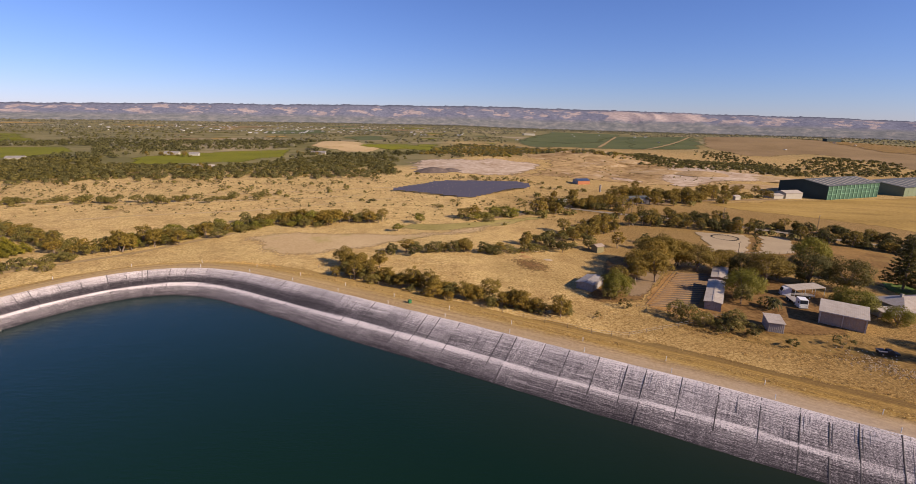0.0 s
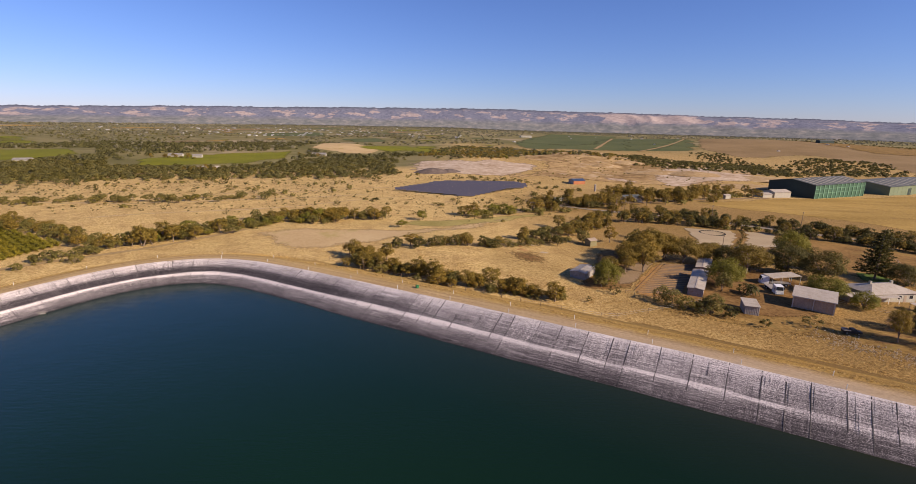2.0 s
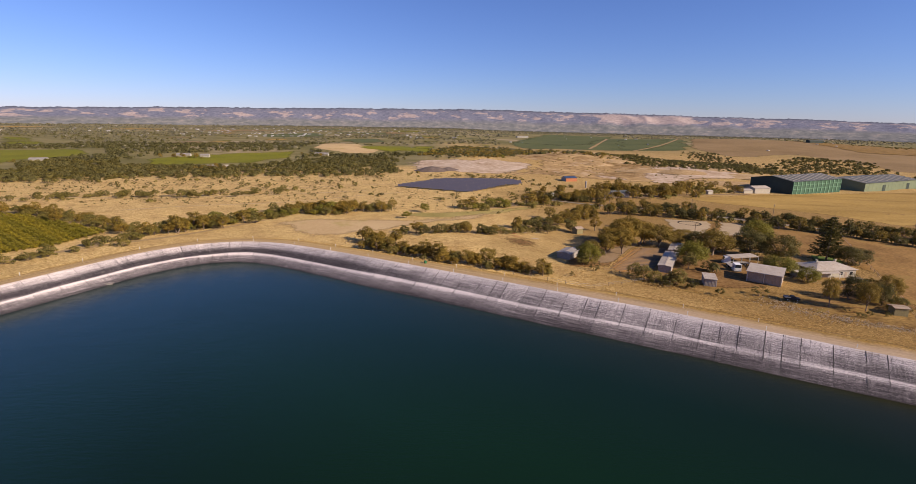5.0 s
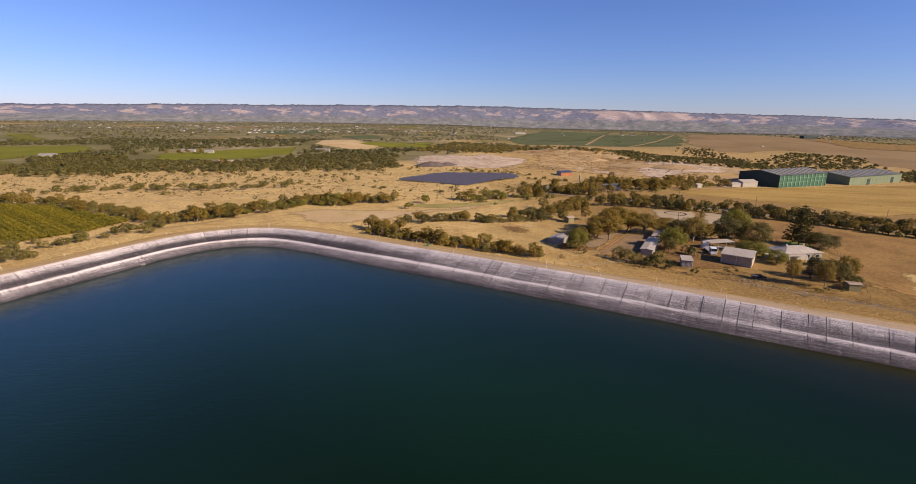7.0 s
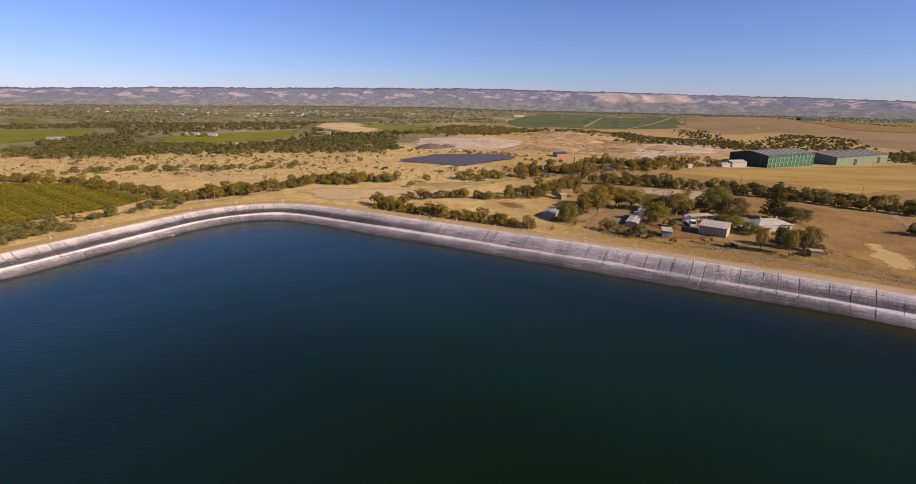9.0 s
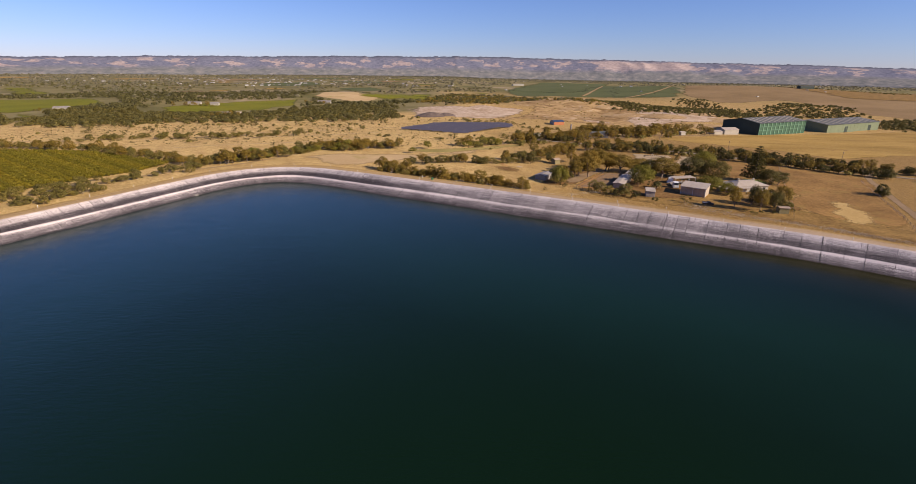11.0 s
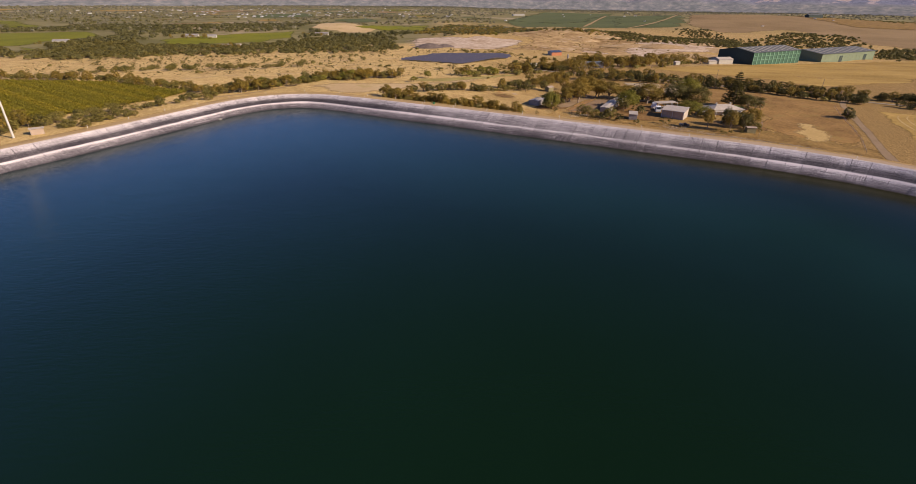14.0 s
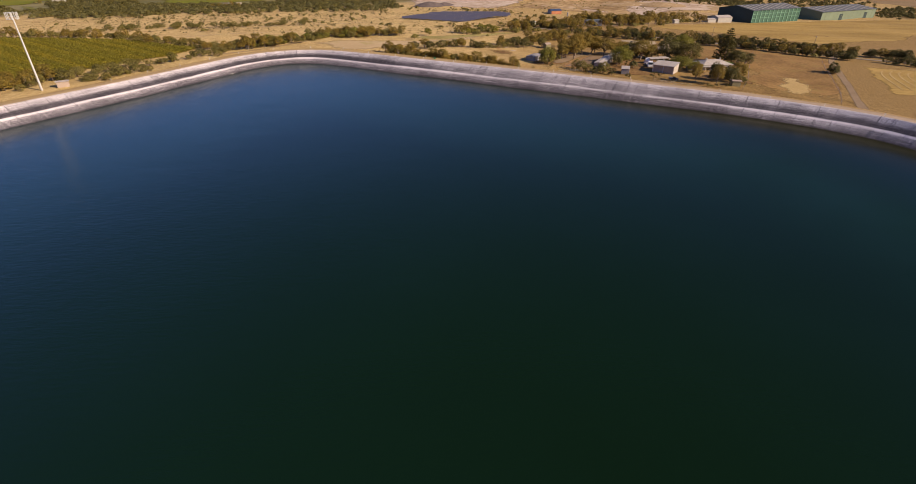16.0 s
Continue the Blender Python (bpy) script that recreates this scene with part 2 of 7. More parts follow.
def liner_material():
    m, t, b = shader("weathered_liner", 0.75, 0, 0.18)
    where = place_of(t)
    sep = node(t, "ShaderNodeSeparateXYZ")
    t.links.new(where, sep.inputs[0])
    z = sep.outputs["Z"]
    sheet_place = node(t, "ShaderNodeCombineXYZ")  # metres along the bank and down the slope
    t.links.new(node(t, "ShaderNodeAttribute", attribute_name="along").outputs["Fac"], sheet_place.inputs[0])
    t.links.new(node(t, "ShaderNodeAttribute", attribute_name="down").outputs["Fac"], sheet_place.inputs[1])

    def laid(across, down, detail, rough):
        m = node(t, "ShaderNodeMapping")
        m.inputs["Scale"].default_value = (across, down, 1)
        t.links.new(sheet_place.outputs[0], m.inputs["Vector"])
        return grain(t, m.outputs["Vector"], 1.0, detail, rough)

    streak = laid(0.12, 4.5, 6, 0.78)    # level lines left by the falling water
    runs = laid(2.2, 0.16, 5, 0.72)     # dirt washed down the slope
    broad = laid(0.03, 0.6, 3, 0.6)
    speck = grain(t, where, 5.5, 6, 0.85)
    patch = grain(t, where, 0.035, 2)
    level = maths(t, "ADD", z, maths(t, "MULTIPLY", maths(t, "SUBTRACT", broad, 0.5), 0.7))
    level = maths(t, "ADD", level, maths(t, "MULTIPLY", maths(t, "SUBTRACT", speck, 0.5), 0.5))
    height = maths(t, "DIVIDE", maths(t, "ADD", level, 5.2), 5.2)
    pale = ramp(t, height, [(0.0, (0.02,) * 3), (0.045, (0.07,) * 3), (0.09, (0.17,) * 3), (0.20, (0.24,) * 3), (0.33, (0.38,) * 3), (0.39, (0.56,) * 3), (0.43, (0.80,) * 3), (0.46, (0.74,) * 3), (0.50, (0.55,) * 3), (0.58, (0.55,) * 3), (0.70, (0.62,) * 3), (0.80, (0.70,) * 3), (0.92, (0.84,) * 3), (1.0, (0.98,) * 3)])
    chalk = maths(t, "ADD", maths(t, "MULTIPLY", maths(t, "SUBTRACT", speck, 0.5), 3.8), pale)
    chalk = maths(t, "ADD", maths(t, "MULTIPLY", maths(t, "SUBTRACT", streak, 0.5), 1.9), chalk)
    chalk = maths(t, "ADD", maths(t, "MULTIPLY", maths(t, "SUBTRACT", runs, 0.5), 0.65), chalk, clamp=True)
    # dark algae stain above the tide mark, heaviest in the far corner
    corner = node(t, "ShaderNodeMapRange")
    corner.inputs["From Min"].default_value, corner.inputs["From Max"].default_value = 6, -34
    t.links.new(sep.outputs["X"], corner.inputs["Value"])
    east = node(t, "ShaderNodeMapRange")
    east.inputs["From Min"].default_value, east.inputs["From Max"].default_value = 62, 100
    east.inputs["To Max"].default_value = 0.8
    t.links.new(sep.outputs["X"], east.inputs["Value"])
    west = node(t, "ShaderNodeMapRange")
    west.inputs["From Min"].default_value, west.inputs["From Max"].default_value = 64, -6
    west.inputs["To Max"].default_value = 0.36
    t.links.new(sep.outputs["X"], west.inputs["Value"])
    crust = mixed(t, 1.0, ramp(t, height, [(0.08, (0, 0, 0)), (0.14, (0.34, 0.34, 0.34)), (0.38, (0.5, 0.5, 0.5)), (0.42, (1, 1, 1)), (0.46, (1, 1, 1)), (0.49, (0, 0, 0))]), maths(t, "ADD", west.outputs[0], maths(t, "MULTIPLY", east.outputs[0], 0.6)), "MULTIPLY")
    chalk = maths(t, "ADD", chalk, crust)
    stain = mixed(t, 1.0, ramp(t, height, [(0.47, (0, 0, 0)), (0.52, (0.42, 0.42, 0.42)), (0.64, (0.40, 0.40, 0.40)), (0.73, (0.18, 0.18, 0.18)), (0.80, (0, 0, 0))]), maths(t, "ADD", corner.outputs[0], east.outputs[0]), "MULTIPLY")
    chalk = maths(t, "SUBTRACT", chalk, stain)
    chalk = maths(t, "ADD", maths(t, "MULTIPLY", maths(t, "SUBTRACT", patch, 0.5), 0.5), chalk, clamp=True)
    r = node(t, "ShaderNodeObjectInfo").outputs["Random"]
    chalk = maths(t, "MULTIPLY", chalk, maths(t, "ADD", maths(t, "MULTIPLY", r, 0.12), 0.94), clamp=True)
    colour = ramp(t, chalk, [(0.0, (0.018, 0.015, 0.017)), (0.35, (0.085, 0.071, 0.073)), (0.7, (0.275, 0.238, 0.236)), (1.0, (0.70, 0.615, 0.575))])
    t.links.new(colour, b.inputs["Base Color"])
    bumped(t, b, maths(t, "ADD", speck, runs), 0.5, 0.06)
    return m


def water_material():
    m, t, b = shader("reservoir_water", 0.17, 0, 0.12)
    where = place_of(t)
    shore = node(t, "ShaderNodeAttribute", attribute_name="depth").outputs["Fac"]
    far = maths(t, "ADD", shore, maths(t, "MULTIPLY", maths(t, "SUBTRACT", grain(t, where, 0.02, 3), 0.5), 0.25))
    colour = ramp(t, far, [(0.06, (0.0046, 0.0088, 0.0002)), (0.3, (0.0037, 0.0106, 0.0003)), (0.6, (0.0037, 0.0158, 0.0019)), (1.0, (0.0028, 0.0100, 0.0002))])
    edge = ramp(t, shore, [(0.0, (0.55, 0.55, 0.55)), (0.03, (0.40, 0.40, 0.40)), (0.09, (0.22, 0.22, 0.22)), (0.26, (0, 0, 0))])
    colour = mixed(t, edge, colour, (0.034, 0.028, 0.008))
    sep = node(t, "ShaderNodeSeparateXYZ")
    t.links.new(where, sep.inputs[0])
    west = node(t, "ShaderNodeMapRange")  # ruffled western water: its bluer base colour stands in for reflected sky
    west.inputs["From Min"].default_value, west.inputs["From Max"].default_value = 112, -60
    t.links.new(maths(t, "ADD", sep.outputs["X"], maths(t, "MULTIPLY", grain(t, where, 0.02, 3), 40.0)), west.inputs["Value"])
    colour = mixed(t, maths(t, "MULTIPLY", west.outputs[0], maths(t, "SUBTRACT", 1.0, maths(t, "MULTIPLY", shore, 0.72))), colour, (0.0062, 0.0275, 0.0215))
    t.links.new(colour, b.inputs["Base Color"])
    b.inputs["IOR"].default_value = 1.33
    t.links.new(maths(t, "ADD", maths(t, "MULTIPLY", west.outputs[0], 0.44), 0.06), b.inputs["Specular IOR Level"])  # mirror strength raised towards the west, lowered towards the east
    slant = node(t, "ShaderNodeMapping")
    slant.inputs["Rotation"].default_value = (0, 0, radians(-34))
    slant.inputs["Scale"].default_value = (0.45, 1.9, 1)
    t.links.new(where, slant.inputs["Vector"])
    ripple = maths(t, "ADD", grain(t, slant.outputs["Vector"], 0.8, 4, 0.6), maths(t, "MULTIPLY", grain(t, where, 0.12, 3), 1.2))
    bumped(t, b, ripple, 0.40, 0.06)
    lift = t.nodes["Bump"]
    t.links.new(maths(t, "ADD", maths(t, "MULTIPLY", west.outputs[0], 0.6), 0.25), lift.inputs["Strength"])
    return m


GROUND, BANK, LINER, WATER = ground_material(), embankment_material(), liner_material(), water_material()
SEAM = surface("liner_seam", (0.026, 0.022, 0.022), (0.085, 0.072, 0.068), 6, 0.6, 0.7)
FOLD = surface("liner_fold", (0.10, 0.088, 0.08), (0.27, 0.24, 0.215), 6, 0.6, 0.75)
STRAW = surface("ripe_stubble", (0.215, 0.130, 0.029), (0.475, 0.308, 0.086), 1.2, 0.03, 0.95, spec=0.1, world_space=True, stain=(0.30, 0.185, 0.052), stretch=(0.35, 1.5, 1), frayed=True)
BARE = surface("bare_brown_soil", (0.180, 0.115, 0.046), (0.330, 0.222, 0.104), 0.6, 0.006, 0.95, spec=0.1, world_space=True, stain=(0.29, 0.195, 0.085), frayed=True)
TILLED = surface("dry_reddish_soil", (0.28, 0.155, 0.055), (0.44, 0.265, 0.105), 1.2, 0.06, 0.95, spec=0.1, world_space=True, stain=(0.36, 0.22, 0.10))
SAND = surface("pale_sand", (0.33, 0.245, 0.145), (0.44, 0.34, 0.21), 2.0, 0.08, 0.95, spec=0.1, world_space=True, frayed=True)
QUARRY = surface("crushed_stone_ground", (0.18, 0.102, 0.034), (0.55, 0.370, 0.165), 0.13, 0.02, 0.95, spec=0.1, world_space=True, stain=(0.52, 0.385, 0.245), frayed=True)
MOUND = surface("tan_earth_mound", (0.29, 0.185, 0.080), (0.47, 0.325, 0.165), 0.35, 0.05, 0.95, spec=0.1, world_space=True, stain=(0.57, 0.435, 0.275))
ROUGH = surface("rough_brown_grass", (0.11, 0.060, 0.016), (0.355, 0.220, 0.068), 1.0, 0.1, 0.95, spec=0.1, world_space=True, stain=(0.22, 0.155, 0.045), frayed=True)
PALESTONE = surface("pale_quarry_stone", (0.33, 0.22, 0.125), (0.60, 0.47, 0.345), 0.22, 0.04, 0.95, spec=0.1, world_space=True, stain=(0.28, 0.18, 0.08), frayed=True)
YARD = surface("trodden_yard_earth", (0.095, 0.047, 0.014), (0.285, 0.165, 0.060), 1.0, 0.12, 0.95, spec=0.1, world_space=True, frayed=True)
REDSOIL = surface("orange_brown_yard_soil", (0.23, 0.115, 0.036), (0.42, 0.24, 0.082), 1.5, 0.15, 0.95, spec=0.1, world_space=True, frayed=True)
DRIVE = surface("grey_brown_drive", (0.215, 0.145, 0.078), (0.31, 0.215, 0.122), 2, 0.15, 0.95, spec=0.1, world_space=True, frayed=True)
PADDOCK = surface("grazed_paddock", (0.150, 0.080, 0.024), (0.345, 0.200, 0.064), 0.9, 0.06, 0.95, spec=0.1, world_space=True, stain=(0.27, 0.18, 0.052), frayed=True)
GREENFIELD = surface("vine_green_field", (0.125, 0.128, 0.006), (0.215, 0.198, 0.012), 0.5, 0.02, 0.9, spec=0.1, world_space=True, frayed=True)
DARKFIELD = surface("dark_vineyard_field", (0.075, 0.088, 0.030), (0.135, 0.140, 0.050), 0.3, 0.01, 0.9, spec=0.1, world_space=True, frayed=True)
ASPHALT = surface("worn_asphalt", (0.21, 0.165, 0.115), (0.30, 0.24, 0.175), 3, 0.2, 0.9, spec=0.2, world_space=True, frayed=True)
TRACK = surface("pale_dirt_track", (0.29, 0.198, 0.088), (0.41, 0.285, 0.138), 2, 0.2, 0.95, spec=0.1, world_space=True, frayed=True)
STONE = surface("broken_limestone", (0.42, 0.32, 0.20), (0.66, 0.53, 0.37), 5, 0.8, 0.9, vary=0.25)
GRAVEL = surface("dark_gravel_heap", (0.10, 0.075, 0.06), (0.19, 0.145, 0.12), 1.5, 0.2, 0.95, spec=0.1)
GUM = leaf_material("gum_leaves", (0.075, 0.050, 0.006), (0.205, 0.142, 0.017), (0.370, 0.252, 0.042))
DARKLEAF = leaf_material("dark_leaves", (0.036, 0.034, 0.007), (0.090, 0.079, 0.015), (0.165, 0.135, 0.030))
BRIGHT = leaf_material("bright_leaves", (0.078, 0.074, 0.007), (0.180, 0.162, 0.014), (0.28, 0.24, 0.030))
OLIVE = leaf_material("dusty_olive_leaves", (0.066, 0.058, 0.010), (0.158, 0.134, 0.026), (0.270, 0.216, 0.054))
VINE = leaf_material("vine_leaves", (0.165, 0.138, 0.008), (0.230, 0.188, 0.011), (0.285, 0.230, 0.018))
# far crowns: distance haze is put into this greyer, paler leaf colour
FARLEAF = leaf_material("hazed_far_leaves", (0.098, 0.098, 0.062), (0.160, 0.152, 0.098), (0.235, 0.215, 0.142))
OLIVEDARK = leaf_material("dull_olive_leaves", (0.060, 0.056, 0.016), (0.120, 0.108, 0.032), (0.185, 0.158, 0.050))
VINEFLOOR = surface("vineyard_floor", (0.15, 0.125, 0.014), (0.25, 0.205, 0.030), 1.2, 0.1, 0.95, spec=0.1, world_space=True, frayed=True)
BARK = surface("grey_gum_bark", (0.13, 0.09, 0.06), (0.34, 0.26, 0.19), 5, 0.7, 0.9)
ZINC = surface("weathered_zinc_sheet", (0.36, 0.30, 0.235), (0.50, 0.43, 0.345), 3, 0.4, 0.6, metal=0.0, stain=(0.36, 0.26, 0.18))
OLDIRON = surface("grey_iron_wall", (0.22, 0.20, 0.18), (0.36, 0.32, 0.29), 4, 0.5, 0.7, stain=(0.25, 0.16, 0.1))
DOORGREY = surface("brown_grey_doors", (0.30, 0.225, 0.165), (0.42, 0.325, 0.24), 4, 0.5, 0.8)
WHITE = surface("white_painted_wall", (0.62, 0.60, 0.56), (0.80, 0.78, 0.74), 3, 0.4, 0.7)
CREAM = surface("cream_wall", (0.34, 0.305, 0.24), (0.44, 0.40, 0.32), 3, 0.4, 0.8)
GREENDARK = surface("dark_green_sheet", (0.018, 0.030, 0.024), (0.032, 0.048, 0.038), 2, 0.1, 0.6)
GREENMID = surface("mid_green_sheet", (0.032, 0.085, 0.045), (0.05, 0.115, 0.065), 2, 0.1, 0.6)
GREENPALE = surface("pale_green_sheet", (0.14, 0.17, 0.095), (0.19, 0.225, 0.13), 2, 0.1, 0.6)
GREENRIB = surface("light_green_posts", (0.12, 0.24, 0.145), (0.17, 0.31, 0.20), 2, 0.1, 0.6)
ROOFDARK = surface("dark_grey_roof", (0.085, 0.09, 0.085), (0.135, 0.14, 0.13), 2, 0.1, 0.75)
SOLAR = surface("solar_glass", (0.070, 0.064, 0.078), (0.110, 0.099, 0.116), 3, 0.2, 0.3, spec=0.5, bump=0.0)
STEEL = surface("galvanised_steel", (0.42, 0.43, 0.44), (0.60, 0.60, 0.60), 4, 0.5, 0.45, metal=0.6)
MASTGREY = surface("pale_mast_paint", (0.44, 0.41, 0.36), (0.55, 0.51, 0.45), 3, 0.3, 0.7)
WINDOW = surface("dark_window_glass", (0.015, 0.017, 0.02), (0.03, 0.033, 0.04), 2, 0.3, 0.08, spec=0.5, bump=0.0)
RUBBER = surface("black_rubber", (0.012, 0.012, 0.012), (0.03, 0.03, 0.03), 8, 1, 0.85)
WOOD = surface("grey_weathered_timber", (0.16, 0.115, 0.075), (0.30, 0.22, 0.15), 6, 0.6, 0.9)
TERRACOTTA = surface("orange_red_sheet", (0.34, 0.12, 0.05), (0.46, 0.18, 0.075), 3, 0.3, 0.7)
BLUESHEET = surface("dark_blue_sheet", (0.03, 0.05, 0.10), (0.06, 0.09, 0.16), 3, 0.3, 0.5)
CARBLACK = surface("dark_car_paint", (0.010, 0.010, 0.011), (0.022, 0.022, 0.023), 3, 0.4, 0.5, spec=0.3, bump=0)
CARWHITE = surface("white_truck_paint", (0.68, 0.67, 0.65), (0.82, 0.81, 0.8), 3, 0.4, 0.3, spec=0.5, bump=0)
GREENBOX = surface("green_plastic", (0.02, 0.12, 0.04), (0.04, 0.17, 0.06), 4, 0.6, 0.5)
LAWN = surface("watered_lawn", (0.06, 0.10, 0.015), (0.13, 0.17, 0.03), 2, 0.2, 0.9, spec=0.1, world_space=True, frayed=True)
GRASS = leaf_material("dry_straw_grass", (0.30, 0.17, 0.05), (0.52, 0.34, 0.11), (0.70, 0.50, 0.20))
MEADOW = surface("pale_grazed_meadow", (0.42, 0.28, 0.125), (0.56, 0.405, 0.21), 1.4, 0.03, 0.95, spec=0.1, world_space=True, stain=(0.36, 0.28, 0.085), frayed=True)
SWATH = surface("mown_straw_line", (0.36, 0.235, 0.080), (0.50, 0.345, 0.135), 1.4, 0.1, 0.95, spec=0.1, world_space=True, frayed=True)
GREENISH = surface("thin_green_grass", (0.25, 0.20, 0.055), (0.42, 0.33, 0.11), 1.4, 0.05, 0.95, spec=0.1, world_space=True, frayed=True)

# ---- the land ----
rng = np.random.default_rng(7)


def plain(x, y):
    """The height of the natural ground."""
    x, y = np.asarray(x, float), np.asarray(y, float)
    z = -4.5 - 14 * (1 - np.exp(-np.maximum(x, 0) / 330)) - 20 * (1 - np.exp(-np.maximum(y - 150, 0) / 2200))
    for gx, gy, r, h in KNOLLS:
        z = z + h * np.exp(-((x - gx) ** 2 + (y - gy) ** 2) / r**2)
    return z


KNOLLS = [(300, 560, 70, 4), (250, 500, 55, 3), (60, 520, 50, 2.5), (330, 640, 60, 4), (110, 470, 45, 2), (260, 720, 80, 5), (0, 640, 60, 4), (170, 660, 100, 13), (20, 580, 60, 4), (-190, 800, 90, 10), (-420, 700, 150, 6), (900, 1500, 420, 26)]

# The crest of the reservoir's bank, anticlockwise.
CREST = [(152, -60), (142.5, -21), (130.3, 9.2), (120.2, 22.8), (108, 33.6), (94, 43.8), (77.2, 54.2), (58.3, 66), (42, 76), (24, 86), (2, 98.5), (-18, 109.5),
         (-38, 120.5), (-53, 128), (-63, 132), (-74, 133.5), (-84, 131.3), (-93.5, 125.5), (-102, 115.5), (-110, 99.5), (-119, 79.5), (-130, 55.5),
         (-141, 34.5), (-151, 12), (-165, -40), (-172, -120), (-150, -205), (-60, -245), (60, -235), (140, -160)]


def smooth_loop(points, step):
    """A closed Catmull-Rom curve through the points, at even steps."""
    p = np.array(points, float)
    out = []
    for i in range(len(p)):
        a, b, c, d = p[i - 1], p[i], p[(i + 1) % len(p)], p[(i + 2) % len(p)]
        for u in np.linspace(0, 1, 40, endpoint=False):
            out.append(0.5 * (2 * b + (c - a) * u + (2 * a - 5 * b + 4 * c - d) * u**2 + (3 * b - a - 3 * c + d) * u**3))
    out = np.array(out + out[:1])
    run = np.r_[0, np.cumsum(np.hypot(*np.diff(out, axis=0).T))]
    even = np.linspace(0, run[-1], int(run[-1] / step), endpoint=False)
    return np.stack([np.interp(even, run, out[:, k]) for k in range(2)], 1)


RIM = smooth_loop(CREST, 1.0)
ahead = np.roll(RIM, -3, 0) - np.roll(RIM, 3, 0)
ahead /= np.hypot(*ahead.T)[:, None]
OUTWARD = np.stack([ahead[:, 1], -ahead[:, 0]], 1)
for _ in range(30):  # ease the normals, so that offsets stay apart in the corner
    OUTWARD = (np.roll(OUTWARD, 1, 0) + OUTWARD + np.roll(OUTWARD, -1, 0)) / 3
OUTWARD /= np.hypot(*OUTWARD.T)[:, None]
WATER_Z = -4.95


def rim_distance(x, y):
    """Metres outside the crest (negative inside)."""
    q = np.stack([np.ravel(x), np.ravel(y)], 1)
    out = np.empty(len(q))
    for i in range(0, len(q), 4000):
        d = q[i:i + 4000, None] - RIM[None, ::2]
        k = (d**2).sum(-1).argmin(1)
        near = d[np.arange(len(k)), k]
        out[i:i + 4000] = np.sign((near * OUTWARD[::2][k]).sum(-1)) * np.hypot(*near.T)
    return out.reshape(np.shape(x))


def ground_z(x, y):
    """The height of the finished ground, with the bank."""
    base = plain(x, y)
    d = rim_distance(x, y)
    bank = np.where(d < 6, 0.0, -(d - 6) / 3.2)
    return np.where(d < 0, -12.0, np.maximum(base, bank))


def mesh_object(name, verts, faces, material, smooth=True, parent=None):
    data = bpy.data.meshes.new(name)
    data.from_pydata([tuple(map(float, v)) for v in verts], [], [tuple(map(int, f)) for f in faces])
    data.materials.append(material)
    if smooth:
        data.shade_smooth()
    data.update()
    ob = new(name, data)
    ob.parent = parent
    return ob


def grid_faces(rows, columns, closed=False):
    out = []
    for i in range(rows - 1):
        for j in range(columns if closed else columns - 1):
            k = (j + 1) % columns
            out.append((i * columns + j, i * columns + k, (i + 1) * columns + k, (i + 1) * columns + j))
    return out


def float_attribute(ob, name, values):
    at = ob.data.attributes.new(name, "FLOAT", "POINT")
    at.data.foreach_set("value", np.asarray(values, np.float32))


def steps_out(lo, hi, fine, limit, growth=1.16):
    mid = list(np.arange(lo, hi + fine, fine))
    step, right, left = fine, [], []
    at = mid[-1]
    while at < limit:
        step *= growth
        at += min(step, 160)
        right.append(at)
    step, at = fine, mid[0]
    while at > -limit:
        step *= growth
        at -= min(step, 160)
        left.append(at)
    return np.array(left[::-1] + mid + right)


gx, gy = steps_out(-330, 420, 5.0, 4700), steps_out(-270, 770, 5.0, 4700)
X, Y = np.meshgrid(gx, gy)
D = rim_distance(X, Y)
base = plain(X, Y)
toe = 6 + 3.2 * -base
Z = np.where(D < toe - 2, base - 1.2, base)
Z = np.where(D < 0, -12.0, Z)
near = np.hypot(X, Y) < 700
Z = Z + np.where(D > toe + 6, 0.22, 0.0) * (np.sin(X * 0.071 + 1.3 * np.sin(Y * 0.043)) + np.sin(Y * 0.083 + X * 0.031)) * near
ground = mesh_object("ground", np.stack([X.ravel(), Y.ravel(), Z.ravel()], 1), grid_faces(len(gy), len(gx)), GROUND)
tagged(ground, "rolling dry straw-coloured grassland with scrub in the distance", "ground", kind="structure")

# the bank's crest and its grassy outer slope
OUT = np.array([-0.3, 0.15, 1.2, 2.6, 4.2, 5.2, 6.2, 8, 10, 12.5, 15, 17.5, 20, 23, 26, 29, 32, 35, 38, 41])
rim2 = RIM[::2]
out2 = OUTWARD[::2]
verts, outs = [], []
for d in OUT:
    p = rim2 + out2 * d
    b = plain(p[:, 0], p[:, 1])
    slope = np.where(d < 6, -0.02 * abs(d - 2.6), -(d - 6) / 3.2)
    z = np.where(slope > b, slope, b - 0.5)
    if d < 0:
        z = z * 0 - 0.12
    verts.append(np.c_[p, z])
    outs.append(np.full(len(p), d))
bank = mesh_object("embankment", np.concatenate(verts), [f[::-1] for f in grid_faces(len(OUT), len(rim2), True)], BANK)
float_attribute(bank, "outward", np.concatenate(outs))
float_attribute(bank, "along", np.tile(2.0 * np.arange(len(rim2)), len(OUT)))
tagged(bank, "grassy earth embankment with a pale dirt track along its crest", "embankment", kind="structure")

